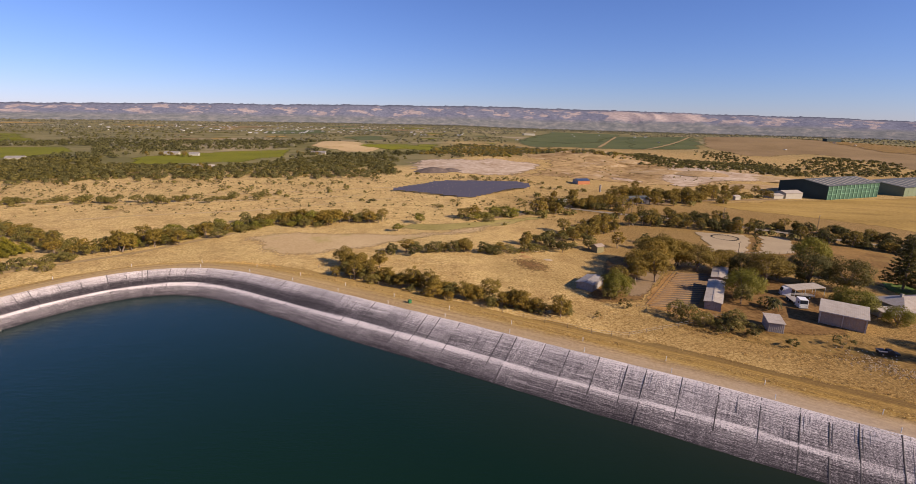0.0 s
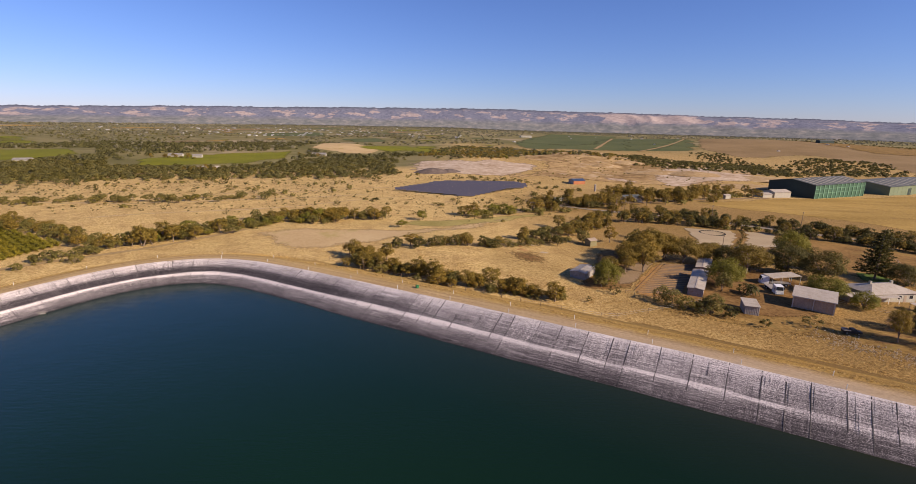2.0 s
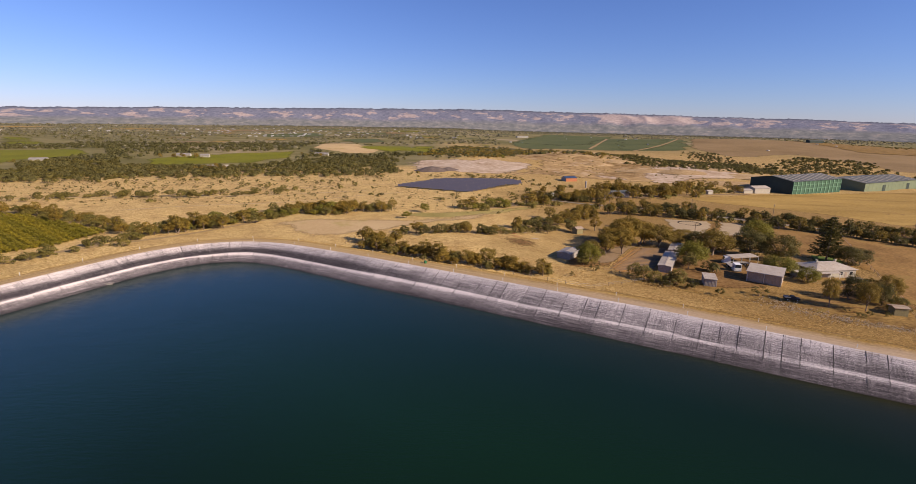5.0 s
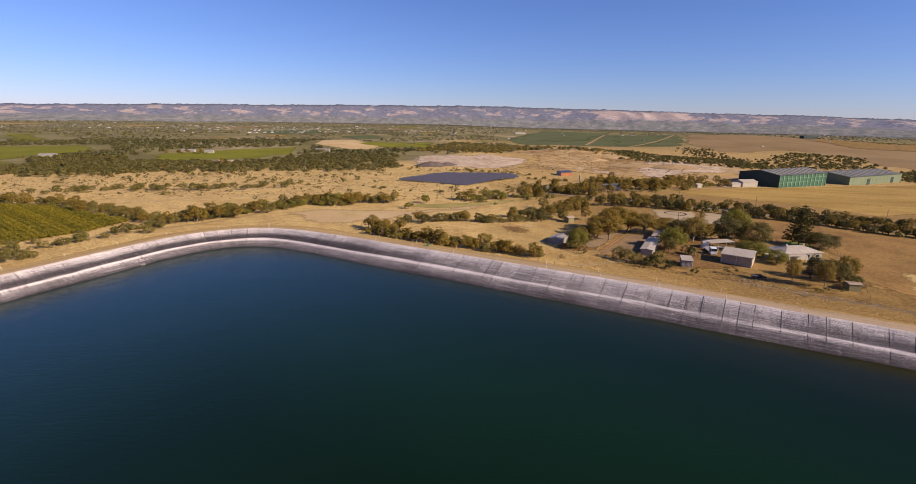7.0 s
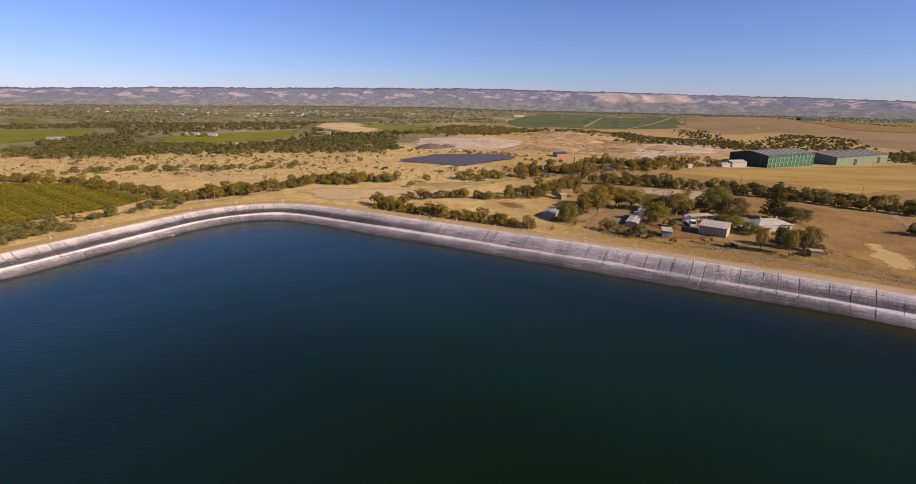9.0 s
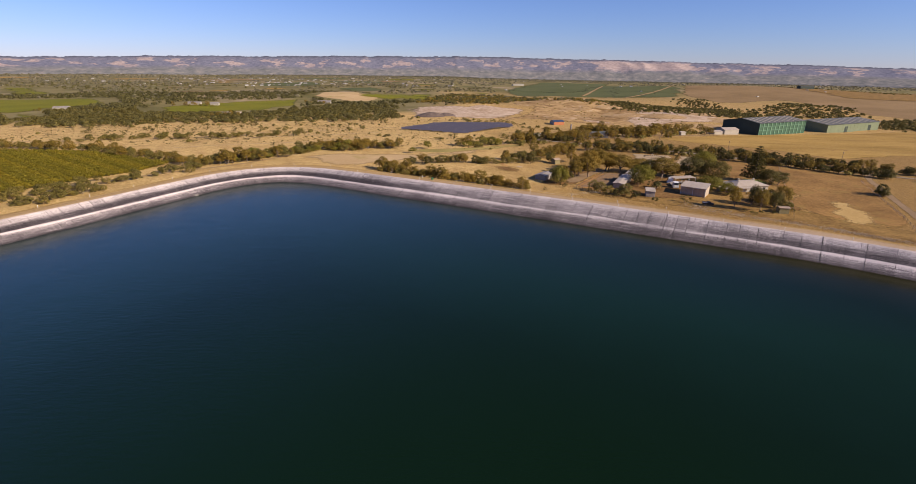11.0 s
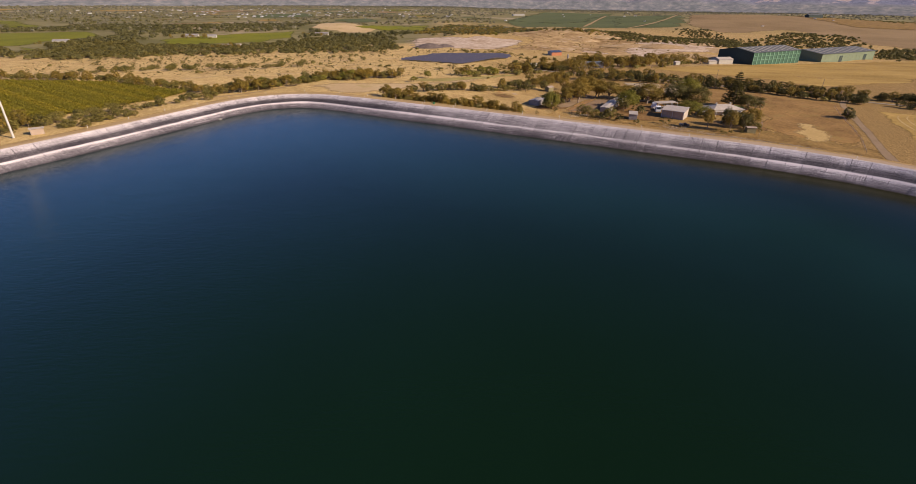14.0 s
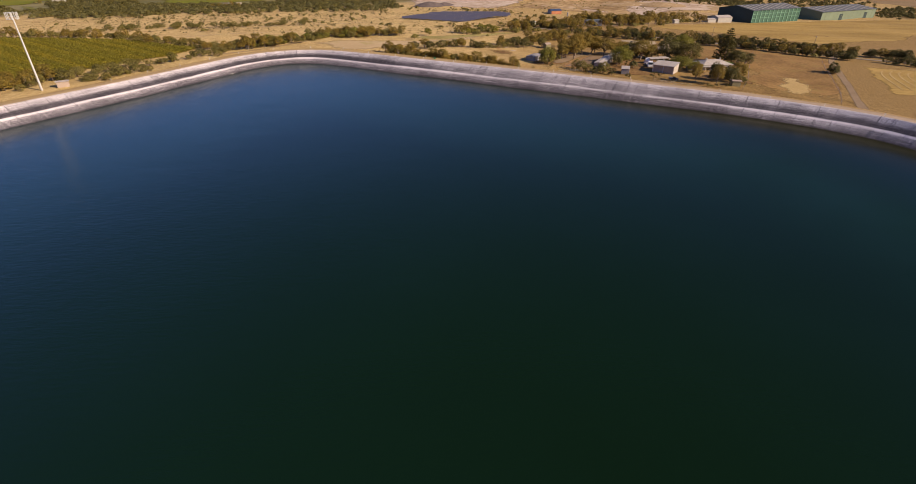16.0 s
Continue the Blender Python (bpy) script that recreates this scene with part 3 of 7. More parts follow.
# water
wx, wy = np.arange(RIM[:, 0].min(), RIM[:, 0].max() + 4, 4.0), np.arange(RIM[:, 1].min(), RIM[:, 1].max() + 4, 4.0)
WX, WY = np.meshgrid(wx, wy)
shore = rim_distance(WX, WY).ravel()
faces = [f for f in grid_faces(len(wy), len(wx)) if max(shore[list(f)]) < -3]
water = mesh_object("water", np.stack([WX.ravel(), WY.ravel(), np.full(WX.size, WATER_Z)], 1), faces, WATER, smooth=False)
float_attribute(water, "depth", np.clip((-shore - 9.5) / 80, 0, 1))
tagged(water, "dark green still reservoir water with fine ripples", "water", kind="structure")


def part(name, bm, material, parent, label=""):
    data = bpy.data.meshes.new(name)
    bm.to_mesh(data)
    bm.free()
    data.materials.append(material)
    ob = new(name, data)
    ob.parent = parent
    if label:
        ob["label"] = label
    return ob


def strip(name, line, width, material, label, lift=0.06, category="road", step=4.0, across=5):
    """A road or track laid on the ground along a line."""
    p = np.array(line, float)
    run = np.r_[0, np.cumsum(np.hypot(*np.diff(p, axis=0).T))]
    even = np.linspace(0, run[-1], max(3, int(run[-1] / step)))
    q = np.stack([np.interp(even, run, p[:, k]) for k in range(2)], 1)
    for _ in range(12):
        q[1:-1] = (q[:-2] + q[1:-1] + q[2:]) / 3
    way = np.gradient(q, axis=0)
    way /= np.hypot(*way.T)[:, None]
    side = np.stack([-way[:, 1], way[:, 0]], 1)
    rag = 1 + 0.06 * np.sin(even * 0.13) + 0.04 * np.sin(even * 0.31)
    verts = []
    for u in np.linspace(-0.5, 0.5, across):
        s = q + side * (u * width * rag)[:, None]
        verts.append(np.c_[s, ground_z(s[:, 0], s[:, 1]) + lift + 0.25 * near_bump(s)])
    ob = mesh_object(name, np.concatenate(verts), [f[::-1] for f in grid_faces(across, len(q))], material)
    ends = np.clip(np.minimum(even, even[-1] - even) / 8.0, 0, 1)
    float_attribute(ob, "edge", (np.repeat(1 - np.abs(np.linspace(-1, 1, across)) * 0.9, len(q)).reshape(across, -1) * ends).ravel())
    return tagged(ob, label, category, kind="structure")


def near_bump(s):
    d = rim_distance(s[:, 0], s[:, 1])
    toe = 6 - 3.2 * plain(s[:, 0], s[:, 1])
    return np.where(d > toe + 6, 0.88, 0.0) * np.maximum(np.sin(s[:, 0] * 0.071 + 1.3 * np.sin(s[:, 1] * 0.043)) + np.sin(s[:, 1] * 0.083 + s[:, 0] * 0.031), -2) * (np.hypot(*s.T) < 700)


def field(name, outline, material, label, lift=0.12, cell=6.0, rag=1.5, category="field", fray=0.0):
    """A patch of ground with its own cover, draped over the land, with a slightly ragged edge."""
    p = np.array(outline, float)
    ring = []
    for a, b in zip(p, np.roll(p, -1, 0)):
        n = max(2, int(np.hypot(*(b - a)) / (cell * 1.5)))
        for u in np.linspace(0, 1, n, endpoint=False):
            ring.append(a + (b - a) * u + rng.normal(0, rag, 2) * (0 < u))
    bm = bmesh.new()
    bm.faces.new([bm.verts.new((x, y, 0)) for x, y in ring])
    for axis in range(2):
        lo, hi = p[:, axis].min(), p[:, axis].max()
        for v in np.arange(lo + cell, hi, cell):
            co, no = [0, 0, 0], [0, 0, 0]
            co[axis], no[axis] = v, 1
            bmesh.ops.bisect_plane(bm, geom=bm.verts[:] + bm.edges[:] + bm.faces[:], plane_co=co, plane_no=no)
    xy = np.array([v.co[:2] for v in bm.verts])
    z = ground_z(xy[:, 0], xy[:, 1]) + lift + 0.25 * near_bump(xy)
    for v, h in zip(bm.verts, z):
        v.co.z = h
    bm.normal_update()
    for f in bm.faces:
        f.smooth = True
        if f.normal.z < 0:
            f.normal_flip()
    data = bpy.data.meshes.new(name)
    bm.to_mesh(data)
    bm.free()
    data.materials.append(material)
    ob = tagged(new(name, data), label, category, kind="structure")
    ends = np.array(ring)
    sides = np.roll(ends, -1, 0) - ends
    rel = xy[:, None] - ends[None]
    along = np.clip((rel * sides).sum(-1) / np.maximum((sides**2).sum(-1), 1e-9), 0, 1)
    off = np.hypot(*np.moveaxis(rel - along[..., None] * sides, -1, 0)).min(1)
    float_attribute(ob, "edge", np.minimum(1, off / (fray or max(3.0, 0.8 * cell))))
    return ob


# near fields
MEADOW_EDGE = [(-91, 183), (-82, 198), (-68, 206), (-38, 208), (-7, 214), (29, 248), (37, 244), (11, 203), (-19, 181), (-41, 168), (-49, 159), (-61, 158)]
field("field", [(162, 334), (233, 372), (525, 466), (470, 380), (352, 274), (258, 243), (243, 275), (203, 300), (176, 312)], STRAW, "broad golden stubble field below green sheds", 0.05, 10, 1.0)
field("paddock", [(103, 172), (112, 200), (128, 228), (150, 238), (172, 226), (208, 198), (222, 178), (214, 160), (188, 117), (170, 87), (158, 78), (135, 92), (132, 112), (150, 128), (152, 150), (128, 168)], PADDOCK, "bare reddish-brown grazed horse paddock", 0.07, 5, 0.8, "paddock", 8)
field("field", [(226, 160), (245, 150), (300, 120), (260, 80), (186, 84), (203, 116)], STRAW, "harvested field with curved mowing lines", 0.06, 8, 0.8)
field("yard", [(62, 124), (80, 155), (88, 166), (104, 168), (118, 152), (112, 128), (100, 112), (80, 112)], YARD, "trodden brown earth of the farm yard", 0.06, 4, 0.8, "yard", 7)
field("yard", [(32, 128), (42, 150), (56, 186), (70, 182), (72, 164), (54, 128), (44, 124)], YARD, "bare earth yard with vehicle tracks", 0.06, 4, 1.2, "yard", 8)
field("yard", [(26, 136), (0, 160), (10, 180), (40, 184), (52, 178), (40, 150)], YARD, "rough bare earth with rubble heaps", 0.05, 4, 1.5, "yard", 30)
field("arena", [(101, 193), (115, 238), (141, 237), (136, 222), (118, 194)], SAND, "pale sand horse arena with a tyre ring", 0.2, 5, 0.4, "arena", 2)
field("arena", [(121, 194), (139, 223), (145, 236), (161, 235), (150, 212), (141, 200)], SAND, "pale sand horse arena beside a hedge", 0.2, 5, 0.4, "arena", 2)
field("quarry_floor", [(-66, 547), (-46, 590), (0, 572), (34, 598), (66, 580), (83, 590), (101, 545), (80, 480), (50, 440), (10, 438), (-13, 448), (-50, 452)], PALESTONE, "pale pinkish crushed stone quarry floor", 0.22, 7, 4, "quarry", 30)
field("quarry_floor", [(30, 440), (91, 437), (136, 420), (211, 428), (280, 460), (330, 520), (400, 590), (390, 660), (338, 770), (201, 800), (110, 740), (70, 640), (86, 560)], QUARRY, "rough tan earth mounds of an old quarry", 0.14, 7, 5, "quarry", 35)
field("quarry_floor", [(185, 481), (227, 567), (290, 605), (330, 588), (345, 540), (300, 480), (243, 460), (196, 417), (178, 440)], PALESTONE, "pale pinkish stony cutting on the quarry slope", 0.24, 7, 5, "quarry", 22)
field("quarry_floor", [(130, 455), (160, 440), (190, 455), (170, 480), (140, 490)], PALESTONE, "pale stony patch on the quarry slope", 0.24, 6, 4, "quarry", 22)
field("quarry_floor", [(330, 590), (380, 610), (370, 660), (330, 680), (310, 640)], PALESTONE, "pale stony patch on the quarry slope", 0.24, 7, 4, "quarry", 30)
field("lawn", [(138, 152), (147, 168), (158, 160), (150, 146)], LAWN, "small watered green house lawn", 0.14, 5, 0.4, "lawn")
field("field", [(148, 78), (138, 88), (142, 100), (150, 110), (160, 126), (170, 120), (166, 104), (160, 90)], SWATH, "patch of pale bare trodden earth", 0.12, 2, 1.6, "field", 11)
field("field", [(44, 118), (70, 124), (95, 119), (120, 112), (142, 100), (166, 76), (158, 56), (140, 62), (120, 78), (90, 97), (64, 107)], ROUGH, "rough brown grass between the sheds and the bank", 0.05, 4, 1.0, "field", 9)
field("yard", [(92, 104), (104, 94), (122, 90), (136, 96), (142, 112), (132, 126), (116, 120), (106, 110)], YARD, "dry brown earth in front of the farmhouse", 0.05, 4, 1.0, "yard", 9)
strip("road", [(14, 240), (38, 263), (62, 292), (87, 312), (110, 320), (140, 331), (178, 353), (215, 368), (250, 378)], 6, DRIVE, "pale grey road to the warehouses", 0.15)
field("field", [(-40, 212), (-10, 208), (18, 220), (41, 244), (62, 264), (52, 262), (30, 250), (4, 232), (-22, 228)], GREENISH, "strip of thin green grass beside the creek trees", 0.07, 5, 1.2, "field", 8)
# worn vehicle tracks across the dry slope
for way in ([(-290, 236), (-257, 247), (-224, 250), (-193, 253), (-154, 265), (-122, 277), (-87, 290), (-56, 312)], [(-176, 212), (-148, 226), (-118, 242), (-81, 264), (-49, 289), (-36, 306)], [(-216, 246), (-177, 272), (-144, 298), (-101, 320), (-64, 338), (-40, 350)]):
    strip("track", way, 3.6, MEADOW, "worn pale vehicle track across dry grass", 0.1, "track")
# far fields
field("field", [(560, 1190), (781, 1680), (1004, 2135), (1250, 2300), (1350, 1900), (1250, 1200), (1000, 800), (760, 600), (640, 585), (633, 680), (690, 840), (718, 1020), (600, 950), (530, 930)], BARE, "large bare brown ploughed field", 0.2, 25, 3, "field", 40)
field("field", [(1110, 1850), (1187, 2000), (1560, 2100), (1640, 1650), (1050, 1010), (885, 1065), (947, 1323)], ROUGH, "rough brown scrubby ground round a hay barn", 0.9, 40, 12, "field", 60)
field("field", [(360, 1100), (545, 1690), (1005, 2211), (526, 1225), (450, 1120)], DARKFIELD, "dark green irrigated vineyard block", 0.6, 50, 2, "field", 12)
field("field", [(118, 1230), (330, 2150), (1000, 2250), (560, 1130), (330, 1060), (250, 1100), (130, 1010)], DARKFIELD, "broad dark green vineyard land", 0.4, 60, 2, "field", 20)
field("field", [(133, 1400), (480, 2800), (850, 2600), (391, 1322), (244, 1230)], DARKFIELD, "dark green vineyard block beyond a farm track", 0.5, 80, 2)
field("field", [(-228, 736), (-223, 858), (-112, 776), (-119, 690), (-158, 678)], MEADOW, "golden field on a low rise", 0.3, 20, 3, "field", 12)
field("field", [(-192, 880), (-110, 994), (1, 815), (-39, 741), (-100, 773)], GREENFIELD, "green vineyard on a rise", 0.3, 30, 2)
field("field", [(-354, 530), (-320, 610), (-228, 708), (-205, 600), (-217, 520), (-266, 480), (-320, 460)], GREENFIELD, "bright green vineyard field", 0.3, 20, 2)
field("field", [(-640, 640), (-507, 654), (-424, 565), (-454, 500), (-440, 440), (-600, 430)], GREENFIELD, "bright green vineyard field", 0.3, 20, 2)
field("field", [(-567, 966), (-580, 1131), (-469, 933), (-515, 885)], BARE, "pale bare field", 0.4, 40, 4)
field("field", [(-530, 1049), (-586, 1259), (-448, 1029), (-463, 936)], GREENFIELD, "small green field", 0.6, 40, 3)
field("field", MEADOW_EDGE, MEADOW, "pale cropped meadow beyond the bank", 0.08, 5, 1.5, "field", 18)
field("field", [(-1009, 1087), (-955, 1114), (-734, 883), (-660, 810), (-748, 786)], GREENFIELD, "dark green vineyard block on the plain", 0.4, 40, 3)
field("field", [(-164, 757), (-124, 842), (-71, 799), (-85, 724)], GREENFIELD, "green vineyard behind a golden rise", 0.5, 20, 2)
field("field", [(-95, 946), (-33, 1074), (-26, 824), (-56, 801)], GREENFIELD, "green vineyard block among trees", 0.4, 30, 2)
field("field", [(-304, 1245), (-218, 1408), (-150, 1158), (-206, 1016)], DARKFIELD, "dull green vineyard on the plain", 0.6, 40, 3)
field("field", [(-647, 1613), (-505, 1973), (-376, 1503), (-512, 1273)], DARKFIELD, "broad dull green vineyard land", 0.6, 60, 3)
field("field", [(-329, 2176), (-203, 2358), (-178, 1957), (-272, 1835)], BARE, "pale bare strip on the plain", 0.7, 60, 3)
field("field", [(-454, 448), (-452, 461), (-387, 400), (-393, 378)], GREENFIELD, "bright green vineyard corner", 0.35, 12, 1.5)
# patchwork of the far plain
rp = np.random.default_rng(17)
for k in range(46):
    a, dist = rp.uniform(-0.78, 0.62), 900 * (3.4 ** rp.uniform(0, 1))
    c = np.array([dist * math.sin(a), dist * math.cos(a)])
    if c[0] > 60 and dist < 2500:
        continue
    w, h, turn = rp.uniform(50, 130) * (dist / 1200), rp.uniform(60, 160) * (dist / 1200), rp.uniform(-0.5, 0.5)
    u, v = np.array([math.cos(turn), math.sin(turn)]), np.array([-math.sin(turn), math.cos(turn)])
    ring = [tuple(c + u * w * p + v * h * q) for p, q in ((-0.5, -0.5), (0.5, -0.5 + rp.uniform(-0.2, 0.2)), (0.5, 0.5), (-0.5, 0.5 + rp.uniform(-0.2, 0.2)))]
    kind = int(rp.integers(4))
    field("field", ring, (STRAW, BARE, GREENFIELD, DARKFIELD)[kind], ("straw-coloured far field", "bare pale far field", "green far vineyard", "dark green far vineyard")[kind], 0.6 + 0.1 * (k % 5), 60, 4)
# roads
strip("road", [(40, 300), (74, 284), (100, 274), (130, 264), (150, 254), (176, 240), (206, 217), (245, 182), (300, 140), (400, 60)], 7, ASPHALT, "grey country road between rows of trees", 0.2)
strip("road", [(-150, 118), (-138, 134), (-124, 149), (-114, 160), (-104, 174), (-97, 187), (-88, 198)], 4.5, TRACK, "narrow pale lane beside the vineyard", 0.07)
strip("track", [(240, 196), (219, 172), (206, 148), (189, 117), (172, 87), (158, 62), (150, 48)], 4.6, DRIVE, "grey-brown dirt track up to the embankment", 0.07, "track")
for k in range(13):  # swaths left by the mower, curving round the corner of the field
    a = 3 + 4.5 * k
    strip("swath", [(270 + a * 0.5, 142 - a * 0.5)] + [(x + 0.8 * a, y - 0.32 * a) for x, y in ((242, 153), (229, 150), (219, 138), (211, 122), (203, 106), (196, 92))], 1.2, SWATH, "pale line of mown straw across the field", 0.16, "straw")
field("yard", [(49, 128), (71, 163), (85, 161), (86, 150), (74, 130), (63, 121)], REDSOIL, "orange-brown soil between planting beds", 0.09, 3, 0.5, "yard", 3)
strip("track", [(49, 133), (57, 147), (68, 164), (80, 176)], 8, DRIVE, "grey-brown dirt drive into the yard", 0.11, "track")
strip("track", [(300, 1100), (520, 1700), (640, 2100)], 14, TRACK, "pale farm track between vineyards", 1.2, "track", 40)
strip("track", [(380, 1060), (620, 1400), (980, 2100)], 12, TRACK, "pale farm track along a vineyard", 1.2, "track", 40)


# distant range of hills, at the edge of the land, haze mixed into its colours
def hill_material():
    m, t, b = shader("haze_tinted_hills", 1.0, 0, 0.0)
    rise = node(t, "ShaderNodeAttribute", attribute_name="rise").outputs["Fac"]
    bearing = node(t, "ShaderNodeAttribute", attribute_name="bearing").outputs["Fac"]
    seat = node(t, "ShaderNodeCombineXYZ")
    t.links.new(maths(t, "MULTIPLY", bearing, 26.0), seat.inputs[0])
    t.links.new(maths(t, "MULTIPLY", rise, 3.2), seat.inputs[1])
    patchy, fine, tiny = grain(t, seat.outputs[0], 1.0, 8, 0.68), grain(t, seat.outputs[0], 6.0, 6, 0.8), grain(t, seat.outputs[0], 2.6, 6, 0.75)
    # blue-grey woods and paled slopes: distance haze painted into the base colour
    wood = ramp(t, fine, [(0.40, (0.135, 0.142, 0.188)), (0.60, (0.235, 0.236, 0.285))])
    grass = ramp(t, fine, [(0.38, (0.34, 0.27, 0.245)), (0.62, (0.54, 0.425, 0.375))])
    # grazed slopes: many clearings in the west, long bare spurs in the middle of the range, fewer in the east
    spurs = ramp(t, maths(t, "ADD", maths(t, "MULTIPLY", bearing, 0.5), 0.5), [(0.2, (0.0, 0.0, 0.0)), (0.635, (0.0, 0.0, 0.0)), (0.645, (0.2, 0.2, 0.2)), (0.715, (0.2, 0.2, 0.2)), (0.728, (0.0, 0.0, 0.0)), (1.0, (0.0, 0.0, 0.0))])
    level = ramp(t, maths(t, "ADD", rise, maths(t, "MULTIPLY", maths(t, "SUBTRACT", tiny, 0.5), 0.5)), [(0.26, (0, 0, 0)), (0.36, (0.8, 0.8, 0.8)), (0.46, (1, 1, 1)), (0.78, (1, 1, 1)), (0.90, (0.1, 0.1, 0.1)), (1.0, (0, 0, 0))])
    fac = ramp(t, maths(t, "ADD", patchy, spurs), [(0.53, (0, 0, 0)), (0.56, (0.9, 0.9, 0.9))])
    # the foot is greyed for haze in the same way
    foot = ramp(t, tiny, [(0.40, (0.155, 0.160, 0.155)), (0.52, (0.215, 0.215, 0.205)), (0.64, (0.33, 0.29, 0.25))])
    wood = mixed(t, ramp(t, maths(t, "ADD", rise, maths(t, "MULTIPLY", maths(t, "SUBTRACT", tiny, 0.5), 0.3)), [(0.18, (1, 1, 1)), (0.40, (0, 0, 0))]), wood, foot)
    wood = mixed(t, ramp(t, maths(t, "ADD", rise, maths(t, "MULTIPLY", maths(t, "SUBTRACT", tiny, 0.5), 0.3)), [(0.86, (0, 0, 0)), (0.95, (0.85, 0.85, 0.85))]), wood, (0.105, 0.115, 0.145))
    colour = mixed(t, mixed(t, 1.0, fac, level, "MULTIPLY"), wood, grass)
    t.links.new(colour, b.inputs["Base Color"])
    return m


def ridge_height(a):
    """The range's crest by bearing (radians clockwise from +y)."""
    rise = 16.3 - 17 * min(abs(a), 0.9) ** 2 + 0.5 * math.sin(a * 9 + 1) + 0.4 * math.sin(a * 23) + 0.3 * math.sin(a * 61 + 2) + 0.15 * math.sin(a * 140)
    return 55 + 4460 * math.cos(a) / 850 * rise


verts, rises = [], []
bearings = np.linspace(-1.2, 1.2, 1100)
profile = [(3480, -0.8), (3560, -0.2), (3640, -0.05), (3720, 0.06), (3800, 0.16), (3880, 0.27), (3960, 0.38), (4040, 0.49), (4120, 0.60), (4200, 0.71), (4280, 0.82), (4360, 0.92), (4420, 0.98), (4460, 1.0), (4600, 0.9)]
for r, h in profile:
    for a in bearings:
        x, y = r * math.sin(a), r * math.cos(a)
        swell = noise.fractal(Vector((x * 0.0026, y * 0.0026, 3.0)), 0.9, 2.0, 4)
        spur = 0.5 - abs(noise.noise(Vector((a * 24 + h * 0.9, h * 1.1, 0.3))))
        bare = math.exp(-((a - 0.37) / 0.13) ** 2)  # folded bare spurs
        trees = (5 * noise.noise(Vector((a * 150, 0.5, 2.0))) + 3 * noise.noise(Vector((a * 420, 0.5, 5.0)))) * max(0, (h - 0.9) / 0.1)
        z = trees + h * ridge_height(a) - 12 + (swell * 10 + spur * (10 + 30 * bare)) * math.sin(math.pi * min(max(h, 0), 1))
        verts.append((x, y, z))
        rises.append((h, a))
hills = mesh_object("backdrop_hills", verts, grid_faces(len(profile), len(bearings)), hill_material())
float_attribute(hills, "rise", [h for h, a in rises])
float_attribute(hills, "bearing", [a for h, a in rises])
tagged(hills, "long range of distant hills with tan slopes and dark woods", "hills", kind="structure")


# ---- the liner: welded sheets laid side by side down the inner slope ----
liner = tagged(new("reservoir_liner"), "weathered grey-white plastic liner sheets on the inner slope", "liner", kind="structure")
DOWN = [(0.25, 0.03), (0.0, 0.02), (-0.7, -0.33), (-1.6, -0.80), (-2.8, -1.42), (-4.0, -2.03), (-5.2, -2.62), (-5.8, -2.82), (-7.0, -3.42), (-8.6, -4.22), (-10.2, -5.04), (-12.5, -6.2)]


def slope_point(s, d):
    i = int(math.floor(s)) % len(RIM)
    k, u = (i + 1) % len(RIM), s - math.floor(s)
    p, n = RIM[i] * (1 - u) + RIM[k] * u, OUTWARD[i] * (1 - u) + OUTWARD[k] * u
    if d < 0:  # the inner slope is steeper towards both ends of the bank
        d *= float(np.interp(p[0], (-120, -90, -60, -25, 45, 70, 95, 140), (0.80, 0.79, 0.92, 1.10, 1.08, 0.96, 0.85, 0.84)))
    return p + n * d


def liner_sheet(s0, s1):
    across = max(2, int((s1 - s0) / 2.0) + 1)
    verts = []
    for u in np.linspace(0, 1, across):
        s = s0 + (s1 - s0) * u
        for k, (d, z) in enumerate(DOWN):
            p = slope_point(s, d + 0.05 * math.sin(s * 1.9 + k))
            sag = 0.07 * noise.noise(Vector((s * 0.6, k * 0.9, 2.0))) if 1 < k < len(DOWN) - 1 else 0.0
            verts.append((p[0], p[1], z + sag + 0.02 * math.sin(math.pi * u)))
    n = len(DOWN)
    faces = [(a * n + b, (a + 1) * n + b, (a + 1) * n + b + 1, a * n + b + 1) for a in range(across - 1) for b in range(n - 1)]
    ob = mesh_object("liner_sheet", verts, faces, LINER, True, liner)
    float_attribute(ob, "along", np.repeat(s0 + (s1 - s0) * np.linspace(0, 1, across), n))
    float_attribute(ob, "down", np.tile([-d for d, z in DOWN], across))
    return ob


def liner_ridge(name, s, start, end, width, height, material):
    """A raised fold running down the slope at s, from one share of its length to another."""
    verts = []
    run = np.linspace(start, end, 7)
    ds, zs = np.array([d for d, z in DOWN[1:]]), np.array([z for d, z in DOWN[1:]])
    for u in run:
        d = -12.0 * u
        z = float(np.interp(-d, -ds, zs))
        wob = 0.09 * noise.noise(Vector((s * 3.1, u * 3.0, 5)))
        taper = min(1.0, 6 * (u - start) + 0.25, 6 * (end - u) + 0.25)
        for off, lift in ((-width, 0.0), (-0.3 * width, height * taper), (0.3 * width, height * taper), (width, 0.0)):
            p = slope_point(s + wob + off, d)
            verts.append((p[0], p[1], z + lift + 0.015))
    faces = [(a * 4 + b, a * 4 + b + 1, a * 4 + b + 5, a * 4 + b + 4) for a in range(6) for b in range(3)]
    return mesh_object(name, verts, faces, material, True, liner)


